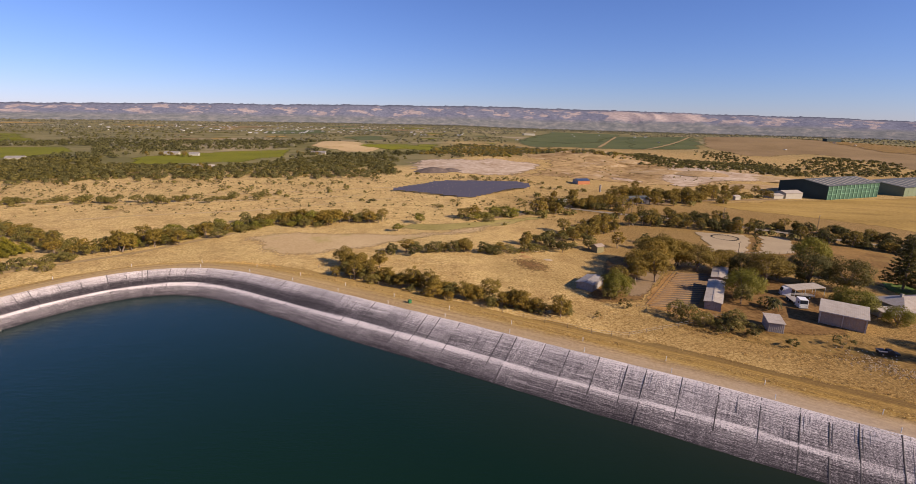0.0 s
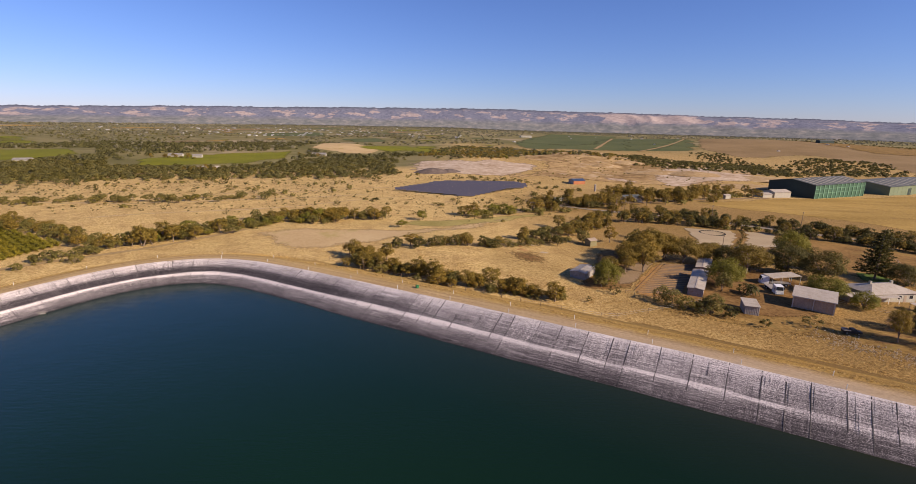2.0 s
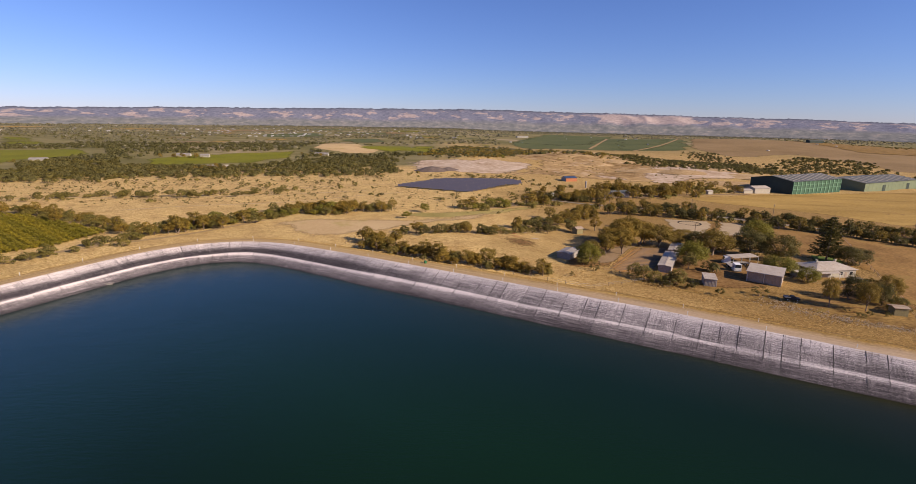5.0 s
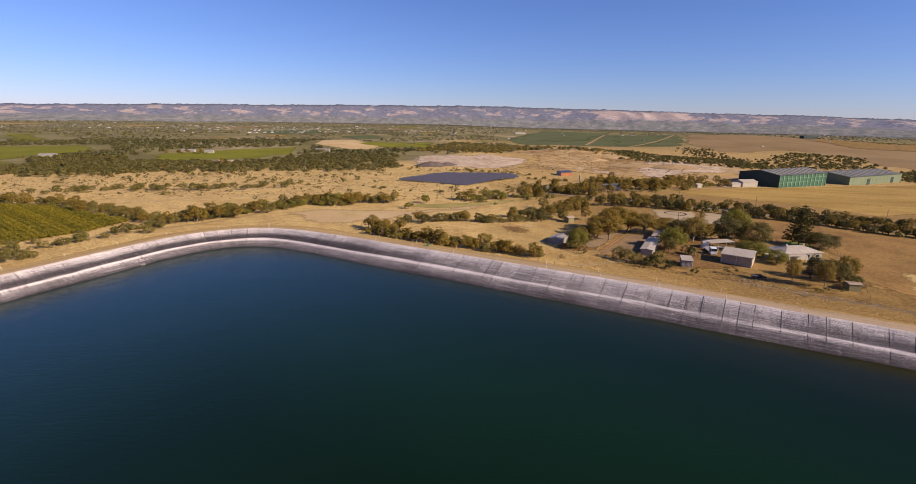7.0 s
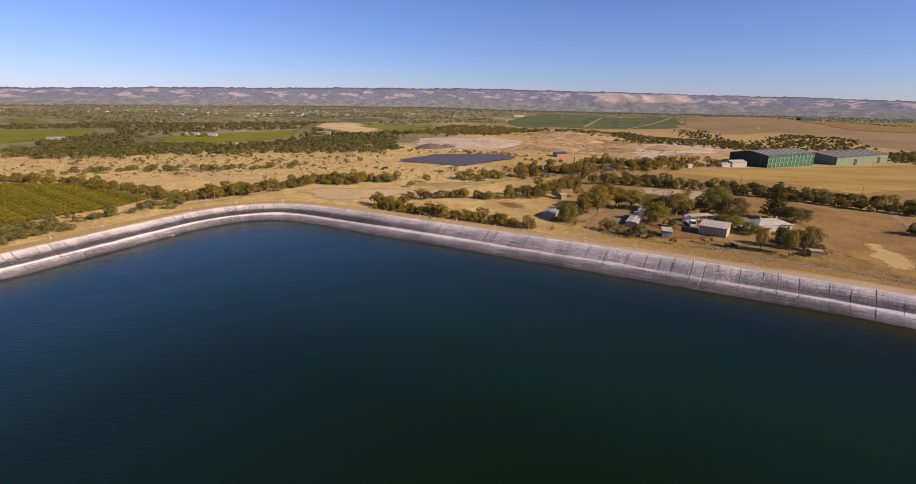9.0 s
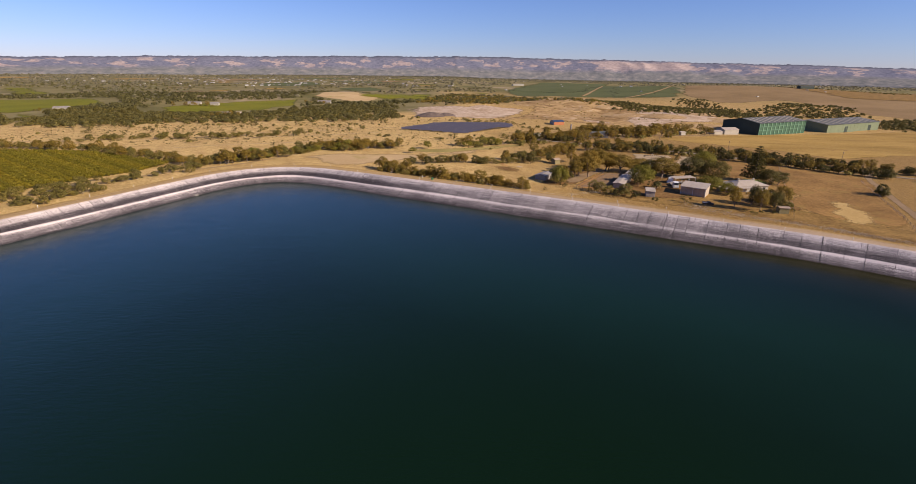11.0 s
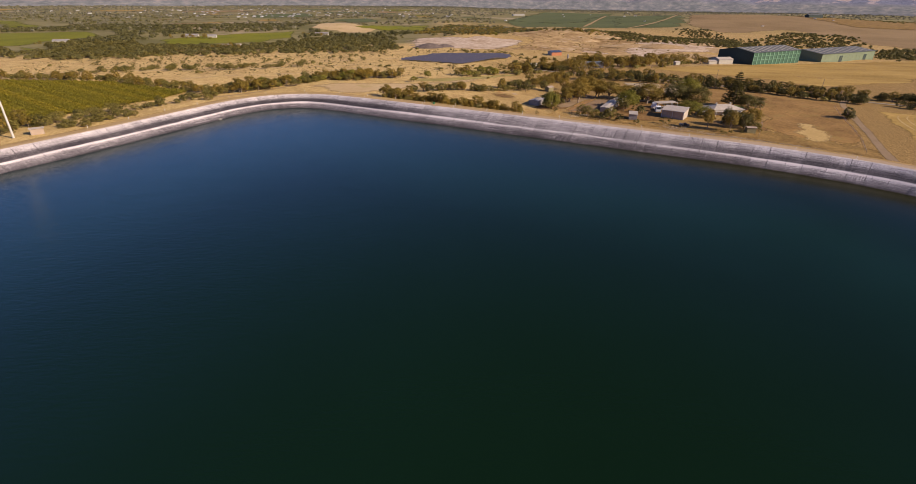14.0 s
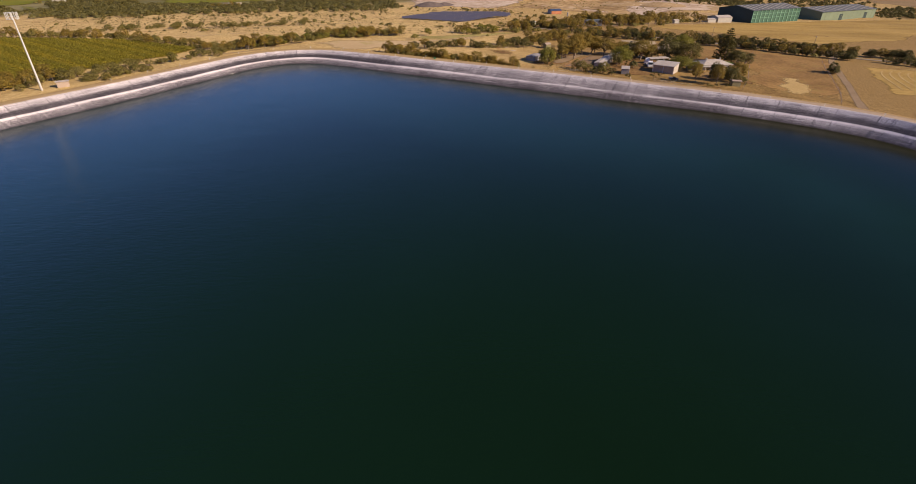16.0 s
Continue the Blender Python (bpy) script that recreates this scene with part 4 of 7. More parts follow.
def rim_index(x, y):
    return int(((RIM - np.array([x, y])) ** 2).sum(1).argmin())


S_START, S_END = rim_index(142, -30), rim_index(-160, -22)
s = float(S_START)
while s < S_END:
    wide = rng.choice([3.4, 4.6, 5.4, 6.0]) + rng.uniform(-0.4, 0.4)
    liner_sheet(s, s + wide)
    proud = 1.0 + 0.5 * max(0.0, 1 - (s - S_START) / 110)  # the eastern sheets are more wrinkled
    liner_ridge("seam", s, 0.0, rng.choice([0.62, 0.86, 0.9]), rng.uniform(0.06, 0.10), proud * rng.uniform(0.022, 0.036), SEAM)
    for k in range(int(rng.integers(3, 6))):
        at, a = s + wide * rng.uniform(0.08, 0.92), rng.choice([0.0, 0.0, 0.05, 0.3])
        liner_ridge("wrinkle", at, a, a + rng.uniform(0.10, 0.28) * (1 + (k % 3 == 0)), rng.uniform(0.018, 0.034), proud * rng.uniform(0.012, 0.026), FOLD if k % 3 else SEAM)
    s += wide
# the rest of the slope, round the far side
rest = np.arange(s, S_START + len(RIM) + 0.5, 2.5)
verts = [(*slope_point(a, d), z) for a in rest for d, z in DOWN]
n = len(DOWN)
far_sheet = mesh_object("liner_sheet", verts, [(a * n + b, (a + 1) * n + b, (a + 1) * n + b + 1, a * n + b + 1) for a in range(len(rest) - 1) for b in range(n - 1)], LINER, True, liner)
float_attribute(far_sheet, "along", np.repeat(rest, n))
float_attribute(far_sheet, "down", np.tile([-d for d, z in DOWN], len(rest)))

# ---- trees ----
def sprays(centres, normals, sizes, r):
    """Small leaf sprays: one three-sided blade for each centre."""
    n = len(centres)
    n1 = normals / np.linalg.norm(normals, axis=1)[:, None]
    u = np.cross(n1, r.normal(size=(n, 3)))
    u /= np.linalg.norm(u, axis=1)[:, None]
    v = np.cross(n1, u)
    s, w = 1.15 * sizes[:, None], 1.15 * (sizes * r.uniform(0.6, 1.1, n))[:, None]
    return np.stack([centres - u * s - n1 * s * 0.2, centres - v * w * 0.8 + u * s * 0.5, centres + v * w + u * s * 0.4], 1).reshape(-1, 3)


def leaves_mesh(name, verts, material):
    n = len(verts) // 3
    data = bpy.data.meshes.new(name)
    data.from_pydata(verts.tolist(), [], np.arange(3 * n).reshape(n, 3).tolist())
    data.materials.append(material)
    data.update()
    return data


def crown_verts(r, height, width, lift, blobs, per, size, flat=0.8, gap=-0.33):
    """Leaf clumps set over a dome, each leafy on its upper and outer side, with gaps between them."""
    out, ends = [], []
    middle, half = lift + 0.42 * (height - lift), 0.5 * (height - lift)
    for k in range(blobs):
        a = k * 2.4 + r.uniform(-0.6, 0.6)
        ct = 1 - 1.8 * (k + 0.5) / blobs
        st = math.sqrt(max(0.05, 1 - ct * ct))
        way = np.array([st * math.cos(a), st * math.sin(a), ct])
        c = np.array([0, 0, middle]) + way * np.array([0.38 * width, 0.38 * width, 0.78 * half]) * r.uniform(0.55, 1.12)
        own = width * r.uniform(0.09, 0.19)
        count = int(per * (own / (0.15 * width)) ** 2)
        n = r.normal(size=(count * 2, 3))
        n /= np.linalg.norm(n, axis=1)[:, None]
        n = n[(n @ way > -0.5) & (n[:, 2] > -0.45)][:count]
        p = c + n * (own * r.uniform(0.75, 1.15, len(n)))[:, None] * np.array([1.15, 1.15, flat])
        keep = np.array([noise.noise(Vector(q * 1.1)) > gap for q in p])
        p, n = p[keep], n[keep]
        p[:, 2] = np.maximum(p[:, 2], 0.05 * height * r.uniform(0.3, 1.5, len(p)))
        out.append(sprays(p, n + r.normal(size=p.shape) * 0.30 + np.array([0, 0, 0.25]), r.uniform(0.6, 1.25, len(p)) * size, r))
        ends.append(c - way * own * 0.4)
    return np.concatenate(out), ends


def limb(bm, a, b, ra, rb, sides=6):
    a, b = Vector(a), Vector(b)
    turn = (b - a).to_track_quat("Z", "Y").to_matrix()
    rings = []
    for c, rad in ((a, ra), (b, rb)):
        rings.append([bm.verts.new(c + turn @ Vector((rad * math.cos(t), rad * math.sin(t), 0))) for t in np.linspace(0, 2 * math.pi, sides, endpoint=False)])
    for i in range(sides):
        bm.faces.new((rings[0][i], rings[0][(i + 1) % sides], rings[1][(i + 1) % sides], rings[1][i]))


def make_tree(seed, height, width, lift, leaf, label, blobs, per, size, name="gum_tree", category="tree", stems=1, flat=0.8):
    r = np.random.default_rng(seed)
    root = new(name)
    verts, ends = crown_verts(r, height, width, lift, blobs, per, size, flat, -0.2 if flat < 0.8 else -0.36)
    bm = bmesh.new()
    for s in range(stems):
        lean = r.normal(0, 0.05 * height, 2) * (1 if stems == 1 else 2.2)
        fork = Vector((lean[0], lean[1], lift * r.uniform(0.7, 1.0) + 0.2))
        rad = 0.028 * height / stems**0.5
        limb(bm, (lean[0] * 0.1, lean[1] * 0.1, -0.3), fork * 0.5, rad * 1.25, rad * 0.95)
        limb(bm, fork * 0.5, fork, rad * 0.95, rad * 0.8)
        for e in ends[s::stems * 3]:
            mid = fork.lerp(Vector(e), 0.55) + Vector((0, 0, 0.06 * height))
            limb(bm, fork, mid, rad * 0.55, rad * 0.35, 3)
            limb(bm, mid, e, rad * 0.35, rad * 0.1, 3)
    for f in bm.faces:
        f.smooth = True
    part("trunk", bm, BARK, root)
    crown = new("crown", leaves_mesh("crown", verts, leaf))
    crown.parent = root
    return tagged(root, label, category)


def tree_kind(seed, shapes, leaf, label, blobs, per, size, name, category="tree", stems=1, flat=0.8):
    """Several trees of one kind, finely leaved for near places and coarser for far ones."""
    near = [make_tree(seed + k, h, w, l, leaf, label, blobs, per, size, name, category, stems, flat) for k, (h, w, l) in enumerate(shapes)]
    far = [make_tree(seed + k, h, w, l, leaf, label, blobs, int(per * 0.42), size * 1.5, {"scrub_tree": "mallee_tree"}.get(name, name), category, stems, flat) for k, (h, w, l) in enumerate(shapes)]
    return {"near": near, "far": far}


GUMS = tree_kind(11, [(7.2, 5.8, 1.2), (7.8, 5.4, 1.5), (6.6, 6.4, 0.9), (7.0, 5.2, 1.1), (6.2, 5.4, 0.6)], GUM, "tall olive-green gum tree with a broken crown", 28, 150, 0.145, "gum_tree", flat=0.7)
ROADGUMS = tree_kind(21, [(7.4, 5.6, 1.4), (6.8, 6.2, 1.0), (7.9, 5.9, 1.6)], GUM, "tall brownish-green gum tree beside a road", 28, 150, 0.145, "roadside_gum", flat=0.7)
OLIVES = tree_kind(31, [(4.6, 5.4, 0.3), (5.0, 4.8, 0.5), (4.0, 6.0, 0.2), (4.4, 4.6, 0.4)], OLIVE, "dusty brownish-green scrubby tree", 17, 120, 0.145, "scrub_tree", stems=2)
DARKS = tree_kind(51, [(6.2, 6.6, 0.4), (6.8, 6.0, 0.5), (5.6, 7.0, 0.2)], DARKLEAF, "dense dark green tree", 24, 150, 0.15, "shade_tree")
GREENS = tree_kind(71, [(5.6, 6.4, 0.5), (5.0, 5.6, 0.4)], BRIGHT, "leafy bright green tree", 20, 160, 0.15, "leafy_tree")
BUSHES = tree_kind(91, [(1.9, 2.6, 0.1), (1.5, 2.2, 0.1)], OLIVE, "low rounded scrub bush on dry grass", 9, 90, 0.09, "bush", "bush", 2)
SHRUBS = tree_kind(95, [(2.2, 2.8, 0.1), (1.7, 2.0, 0.1)], DARKLEAF, "low dark green shrub on dry grass", 9, 90, 0.09, "shrub", "bush", 2)
BIGGUMS = tree_kind(111, [(12.0, 11.4, 2.2), (12.6, 10.6, 2.6), (11.4, 12.2, 2.0)], GUM, "large spreading olive-green gum tree in the farm yard", 40, 300, 0.17, "yard_gum", flat=0.7)
BIGDARKS = tree_kind(121, [(12.0, 12.0, 0.8), (12.8, 11.4, 1.0), (11.2, 12.6, 0.6)], DARKLEAF, "large dense dark green tree beside the farm buildings", 40, 300, 0.17, "yard_tree")
BIGGREENS = tree_kind(131, [(10.0, 11.6, 1.2), (9.4, 12.4, 1.0)], BRIGHT, "broad leafy yellow-green tree in the farm yard", 36, 300, 0.17, "leafy_tree")
KINDS = (GUMS, ROADGUMS, OLIVES, DARKS, GREENS, BUSHES, SHRUBS, BIGGUMS, BIGDARKS, BIGGREENS)
first_used = set()
MALLEES, THICKET = [], []


def plant(kind, x, y, size=1.0, group="", stretch=1.0, label="", close=False):
    stock = kind["near" if close or math.hypot(x, y) < 185 else "far"]
    src = stock[int(rng.integers(len(stock)))]
    if src.name.startswith("mallee"):
        if len(MALLEES) >= 290:  # past these the trees can no longer be counted
            THICKET.append((x, y, size))
            return None
        MALLEES.append(src)
    z = float(ground_z(np.array([x]), np.array([y]))[0])
    m = Matrix.LocRotScale((x, y, z - 0.05), Euler((0, 0, float(rng.uniform(0, 6.28)))), tuple(size * rng.uniform((0.82, 0.82, 0.72), (1.25, 1.25, 1.12)) * np.array([1, 1, stretch])))
    if src.name not in first_used:  # the pattern itself is the first one planted
        first_used.add(src.name)
        src.matrix_basis = m
        ob = src
    else:
        ob = copy_thing(src, m)
        ob.scale = m.to_scale()
    if group:
        ob["group"] = group
    if label:
        ob["label"] = label
    return ob


def stand(kind, x, y, height, width, size, group="trees round the farm yard"):
    """One tree of a given height and crown width; size: those of its kind."""
    ob = plant(kind, x, y, 1.0, group, close=True)
    ob.scale = (width / size[1], width / size[1], height / size[0])
    return ob


def belt(kinds, line, count, spread, lo, hi, group, stretch=1.0):
    """Trees scattered along a line."""
    p = np.array(line, float)
    run = np.r_[0, np.cumsum(np.hypot(*np.diff(p, axis=0).T))]
    for k in range(count):
        s = run[-1] * (k + rng.uniform(0.1, 0.9)) / count
        x, y = np.interp(s, run, p[:, 0]) + rng.normal(0, spread), np.interp(s, run, p[:, 1]) + rng.normal(0, spread)
        plant(kinds[int(rng.integers(len(kinds)))], x, y, rng.uniform(lo, hi), group, stretch)

# ---- planting ----
# belt along the foot of the bank
belt([GUMS, GUMS, OLIVES], [(-37, 148), (-27, 141), (-14, 134), (-2, 128), (10, 123.5), (19, 121), (29, 118)], 64, 1.9, 0.36, 0.92, "trees along the foot of the embankment")
belt([GUMS], [(-40, 156), (-30, 152), (-24, 148)], 10, 2.2, 0.7, 0.95, "trees along the foot of the embankment")
belt([OLIVES, BUSHES], [(-34, 143), (0, 126), (24, 117)], 14, 1.4, 0.6, 0.8, "trees along the foot of the embankment")
belt([OLIVES, GUMS], [(-30, 144), (-7, 131.5), (7, 125.5), (19, 122), (28, 119)], 26, 0.9, 0.5, 0.85, "trees along the foot of the embankment")
# second row behind, along a dry creek
belt([GUMS, DARKS, OLIVES], [(-24, 172), (-8, 172), (10, 174), (22, 178), (36, 186), (50, 194)], 34, 2.0, 0.5, 0.95, "trees along the dry creek")
belt([GUMS, OLIVES], [(24, 190), (36, 200), (48, 208), (62, 218), (76, 228)], 34, 2.2, 0.7, 1.0, "trees along the dry creek")
# trees by the upper meadow
for x, y, s, kind in [(-18, 226, 1.05, GREENS), (-26, 208, 0.85, GREENS), (18, 245, 1.15, OLIVES), (24, 252, 1.3, GREENS), (10, 238, 1.0, OLIVES), (14, 233, 0.9, OLIVES)]:
    plant(kind, x, y, s, "trees round the upper meadow")
belt([OLIVES, GUMS], [(-84, 222), (-60, 224), (-44, 226), (-36, 228)], 36, 3.0, 0.8, 1.1, "trees round the upper meadow")
# long belt by the lane
belt([OLIVES, OLIVES, GUMS], [(-207, 203), (-180, 190), (-160, 179), (-142, 170), (-128, 162)], 60, 3.0, 0.6, 1.0, "trees beside the lane")
belt([OLIVES, OLIVES, GREENS, OLIVES, GUMS], [(-122, 172), (-112, 180), (-104, 188), (-95, 197), (-86, 211), (-72, 215), (-58, 219)], 120, 4.2, 0.6, 1.2, "trees beside the lane")
belt([GUMS, OLIVES, GUMS], [(-130, 158), (-120, 166), (-110, 174), (-104, 182)], 20, 2.6, 0.75, 1.15, "trees beside the lane")
belt([OLIVES, OLIVES, GUMS], [(-320, 210), (-290, 210), (-250, 207), (-215, 203), (-200, 199)], 50, 2.2, 0.75, 1.1, "trees behind the vineyard")
belt([OLIVES, OLIVES, BUSHES], [(-178, 74), (-166, 84), (-160, 96), (-155, 106), (-148, 114), (-143, 125), (-136, 137), (-124, 152)], 56, 3.0, 0.6, 1.05, "scrubby trees between vineyard and bank")
belt([GUMS, DARKS], [(-186, 78), (-176, 84), (-164, 82)], 8, 2.0, 0.8, 1.0, "scrubby trees between vineyard and bank")
belt([OLIVES, OLIVES, BUSHES], [(-250, 240), (-220, 250), (-200, 262), (-175, 266), (-145, 276), (-110, 290)], 76, 4.5, 0.7, 1.1, "scrub belt on the dry grassland")
belt([OLIVES, GUMS, OLIVES], [(-188, 62), (-176, 68), (-167, 73)], 16, 2.0, 0.7, 1.0, "scrubby trees round the mast")
belt([OLIVES, BUSHES, OLIVES], [(-155, 82), (-148, 88), (-146, 98), (-140, 108)], 16, 1.8, 0.7, 1.05, "scrubby trees round the mast")
# road trees
belt([DARKS, ROADGUMS, OLIVES], [(84, 246), (105, 249), (120, 244), (133, 240), (142, 238), (156, 236)], 34, 1.5, 0.75, 1.0, "roadside trees")
belt([DARKS, OLIVES, DARKS, ROADGUMS], [(160, 232), (176, 225), (190, 213), (204, 202), (222, 187), (236, 176)], 70, 1.6, 0.7, 1.05, "roadside trees")
belt([DARKS, OLIVES, DARKS, ROADGUMS], [(250, 164), (268, 152), (290, 134), (320, 110), (360, 80)], 66, 1.8, 0.7, 1.05, "roadside trees")
belt([DARKS, OLIVES, DARKS, ROADGUMS], [(104, 276), (120, 273), (137, 268), (150, 261), (165, 255), (180, 248), (200, 236), (222, 221), (250, 198), (290, 165), (330, 130)], 150, 2.0, 0.7, 1.05, "roadside trees")
belt([ROADGUMS, DARKS], [(48, 300), (66, 296), (84, 290), (98, 284)], 18, 3.0, 0.8, 1.15, "trees by the road junction")
belt([ROADGUMS, OLIVES], [(60, 330), (90, 322), (120, 318), (150, 330), (180, 345)], 40, 5.0, 0.8, 1.2, "trees by the road junction")
belt([ROADGUMS, OLIVES, OLIVES], [(119, 376), (149, 392), (168, 386), (192, 390), (218, 404)], 46, 4.5, 0.7, 1.1, "trees by the road junction")
belt([ROADGUMS, GREENS, OLIVES], [(2, 238), (15, 244), (32, 256)], 15, 2.6, 0.8, 1.2, "trees by the road junction")
belt([ROADGUMS, OLIVES], [(36, 260), (50, 266), (60, 276)], 18, 2.6, 0.8, 1.15, "trees by the road junction")
belt([ROADGUMS, ROADGUMS, OLIVES], [(72, 287), (80, 296), (92, 303), (102, 309)], 24, 2.6, 0.9, 1.3, "trees by the road junction")
belt([ROADGUMS], [(104, 338), (131, 343), (150, 336), (165, 345), (181, 362)], 38, 3.4, 1.05, 1.6, "tall gums behind the road")
belt([ROADGUMS, OLIVES], [(188, 358), (217, 376), (240, 382)], 22, 3.4, 0.9, 1.35, "tall gums behind the road")
belt([OLIVES, BUSHES], [(60, 377), (73, 374), (98, 372)], 11, 2.4, 0.7, 1.1, "trees by the road junction")
belt([GUMS, OLIVES, OLIVES], [(43, 212), (52, 222), (64, 236), (76, 252), (88, 268)], 34, 2.4, 0.7, 1.05, "trees along the dry creek")
belt([DARKS, ROADGUMS], [(100, 254), (117, 260), (130, 252), (144, 245)], 18, 1.6, 0.75, 1.05, "roadside trees")
belt([OLIVES, BUSHES], [(30, 300), (58, 296), (84, 306), (70, 330), (52, 344)], 22, 5.0, 0.7, 1.1, "trees by the road junction")
# farm yard trees
for x, y, h, w in [(79.6, 172.5, 11.0, 11.0), (69.5, 173.0, 11.6, 10.6), (56.0, 148.5, 8.6, 8.0), (94.0, 170.0, 9.4, 9.0), (59.2, 155.5, 11.0, 9.5), (71.3, 166.9, 12.6, 12.4), (76.6, 169.7, 12.0, 11.6), (83.4, 166.0, 11.6, 12.4), (89.2, 166.2, 8.4, 8.4), (63.0, 150.5, 10.6, 9.6), (66.0, 161.0, 12.0, 11.0), (100.4, 154.6, 12.4, 13.4), (107.4, 100.5, 9.0, 5.2), (115.8, 97.4, 10.6, 5.8), (130.4, 107.0, 9.6, 7.4)]:
    stand(BIGGUMS, x, y, h, w, (12.0, 11.4))
for x, y, h, w in [(97.0, 163.6, 9.2, 8.4), (116.6, 157.2, 12.8, 14.2), (125.6, 151.6, 13.2, 13.0), (150.4, 148.2, 8.6, 11.0), (157.0, 151.0, 7.4, 8.6), (118.6, 106.4, 9.0, 7.0), (124.2, 102.6, 8.6, 5.8)]:
    stand(BIGDARKS, x, y, h, w, (12.0, 12.0))
for x, y, h, w in [(45.2, 133.8, 8.0, 8.8), (84.4, 138.6, 9.4, 11.4), (135.6, 184.0, 11.4, 14.0), (114.4, 134.6, 6.4, 12.6), (116.4, 122.4, 5.8, 7.4)]:
    stand(BIGGREENS, x, y, h, w, (9.7, 12.0))
for x, y, h, w in [(57.6, 121.4, 6.0, 4.8), (59.8, 119.0, 5.8, 5.4), (69.4, 115.4, 6.4, 6.0), (64.8, 195.4, 7.4, 5.8), (52.5, 192.6, 6.0, 6.6), (62.5, 116.8, 4.6, 4.4), (81.5, 134.0, 6.2, 5.6), (127.6, 110.4, 8.0, 7.4), (49.6, 144.0, 7.4, 7.0), (74.0, 196.0, 5.0, 5.6), (80.0, 206.0, 5.0, 5.4), (103.5, 161.5, 7.0, 7.4), (109.0, 161.0, 7.4, 7.8)]:
    stand(OLIVES if h < 6.5 else GUMS, x, y, h, w, (4.5, 5.2) if h < 6.5 else (7.0, 5.6))
for x, y, h, w in [(45.7, 125.9, 3.0, 3.6), (65.3, 112.6, 3.4, 4.8), (72.3, 112.2, 4.0, 5.0), (91.1, 107.8, 2.8, 4.8), (78.5, 106.5, 2.6, 3.6), (87.0, 130.6, 4.2, 5.0)]:
    stand(SHRUBS, x, y, h, w, (2.0, 2.4), "shrubs round the farm yard")
for line, count in (([(43, 128), (48, 140), (53, 150), (56, 162)], 9), ([(62, 118), (68, 115), (73, 114)], 5), ([(92, 166), (104, 165), (118, 164), (130, 158)], 12), ([(104, 97), (114, 93), (126, 99), (134, 106)], 10), ([(106, 124), (112, 128), (118, 131)], 6)):
    belt([SHRUBS, BUSHES, OLIVES], line, count, 1.4, 0.5, 1.0, "shrubs round the farm yard")
belt([SHRUBS], [(120, 195), (128, 207), (138, 222), (143, 234)], 22, 0.4, 0.55, 0.75, "hedge between the arenas")
for x, y, s, kind in [(36, 118, 0.8, SHRUBS), (193.5, 133, 1.0, DARKS), (195, 134.5, 0.9, DARKS), (194.5, 131.8, 0.8, DARKS)]:
    plant(kind, x, y, s)
belt([OLIVES, GUMS], [(-348, 553), (-326, 556), (-296, 556)], 11, 2.0, 0.7, 1.0, "trees round the farmhouses")
belt([OLIVES, GUMS], [(-450, 468), (-420, 468)], 7, 2.0, 0.7, 1.0, "trees round the farmhouses")
belt([OLIVES, GUMS], [(-246, 430), (-216, 436)], 9, 2.0, 0.7, 1.0, "trees round the farmhouses")
belt([OLIVES, GUMS], [(-200, 630), (-170, 632)], 7, 2.0, 0.7, 1.0, "trees round the farmhouses")
belt([ROADGUMS, OLIVES, ROADGUMS], [(150, 352), (172, 366), (196, 384), (222, 408), (236, 420)], 34, 5.0, 0.7, 1.15, "trees by the road junction")
# scattered bushes on the dry slope, thicker in drifts
count = 0
while count < 372:
    x, y = rng.uniform(-300, 70), rng.uniform(226, 440)
    if -60 < x < 64 and 294 < y < 396 or noise.noise(Vector((x * 0.012, y * 0.03, 7.0))) < rng.uniform(-0.55, 0.3):
        continue
    u = rng.uniform()
    if u < 0.14:
        plant(OLIVES, x, y, rng.uniform(0.5, 0.85), "scattered scrub trees")
    else:
        plant(BUSHES if u < 0.45 else SHRUBS, x, y, rng.uniform(0.5, 1.35) * (1 + 0.5 * (y > 300)), "scattered scrub bushes")
    count += 1

for ob in [o for kind in KINDS for o in kind["near"] + kind["far"] if o.name not in first_used]:  # patterns that were never planted
    for child in list(ob.children):
        bpy.data.objects.remove(child)
    bpy.data.objects.remove(ob)


def woods(name, places, sizes, leaf, per, spray, label):
    """Far tree crowns, too many to count, as one cover."""
    r = np.random.default_rng(len(places))
    out = []
    z = plain(places[:, 0], places[:, 1])
    n = r.normal(size=(len(places), per, 3))
    n[..., 2] = np.abs(n[..., 2])
    n /= np.linalg.norm(n, axis=2)[..., None]
    c = np.c_[places, z + sizes * 0.25][:, None] + n * (sizes[:, None] * r.uniform(0.7, 1.1, (len(places), per)))[..., None] * np.array([0.75, 0.75, 0.6])
    sz = (sizes[:, None] * spray * r.uniform(0.6, 1.2, (len(places), per))).ravel()
    verts = sprays(c.reshape(-1, 3), n.reshape(-1, 3) + r.normal(size=(len(sz), 3)) * 0.22, sz, r)
    ob = new(name, leaves_mesh(name, verts, leaf))
    return tagged(ob, label, "woods", kind="stuff")


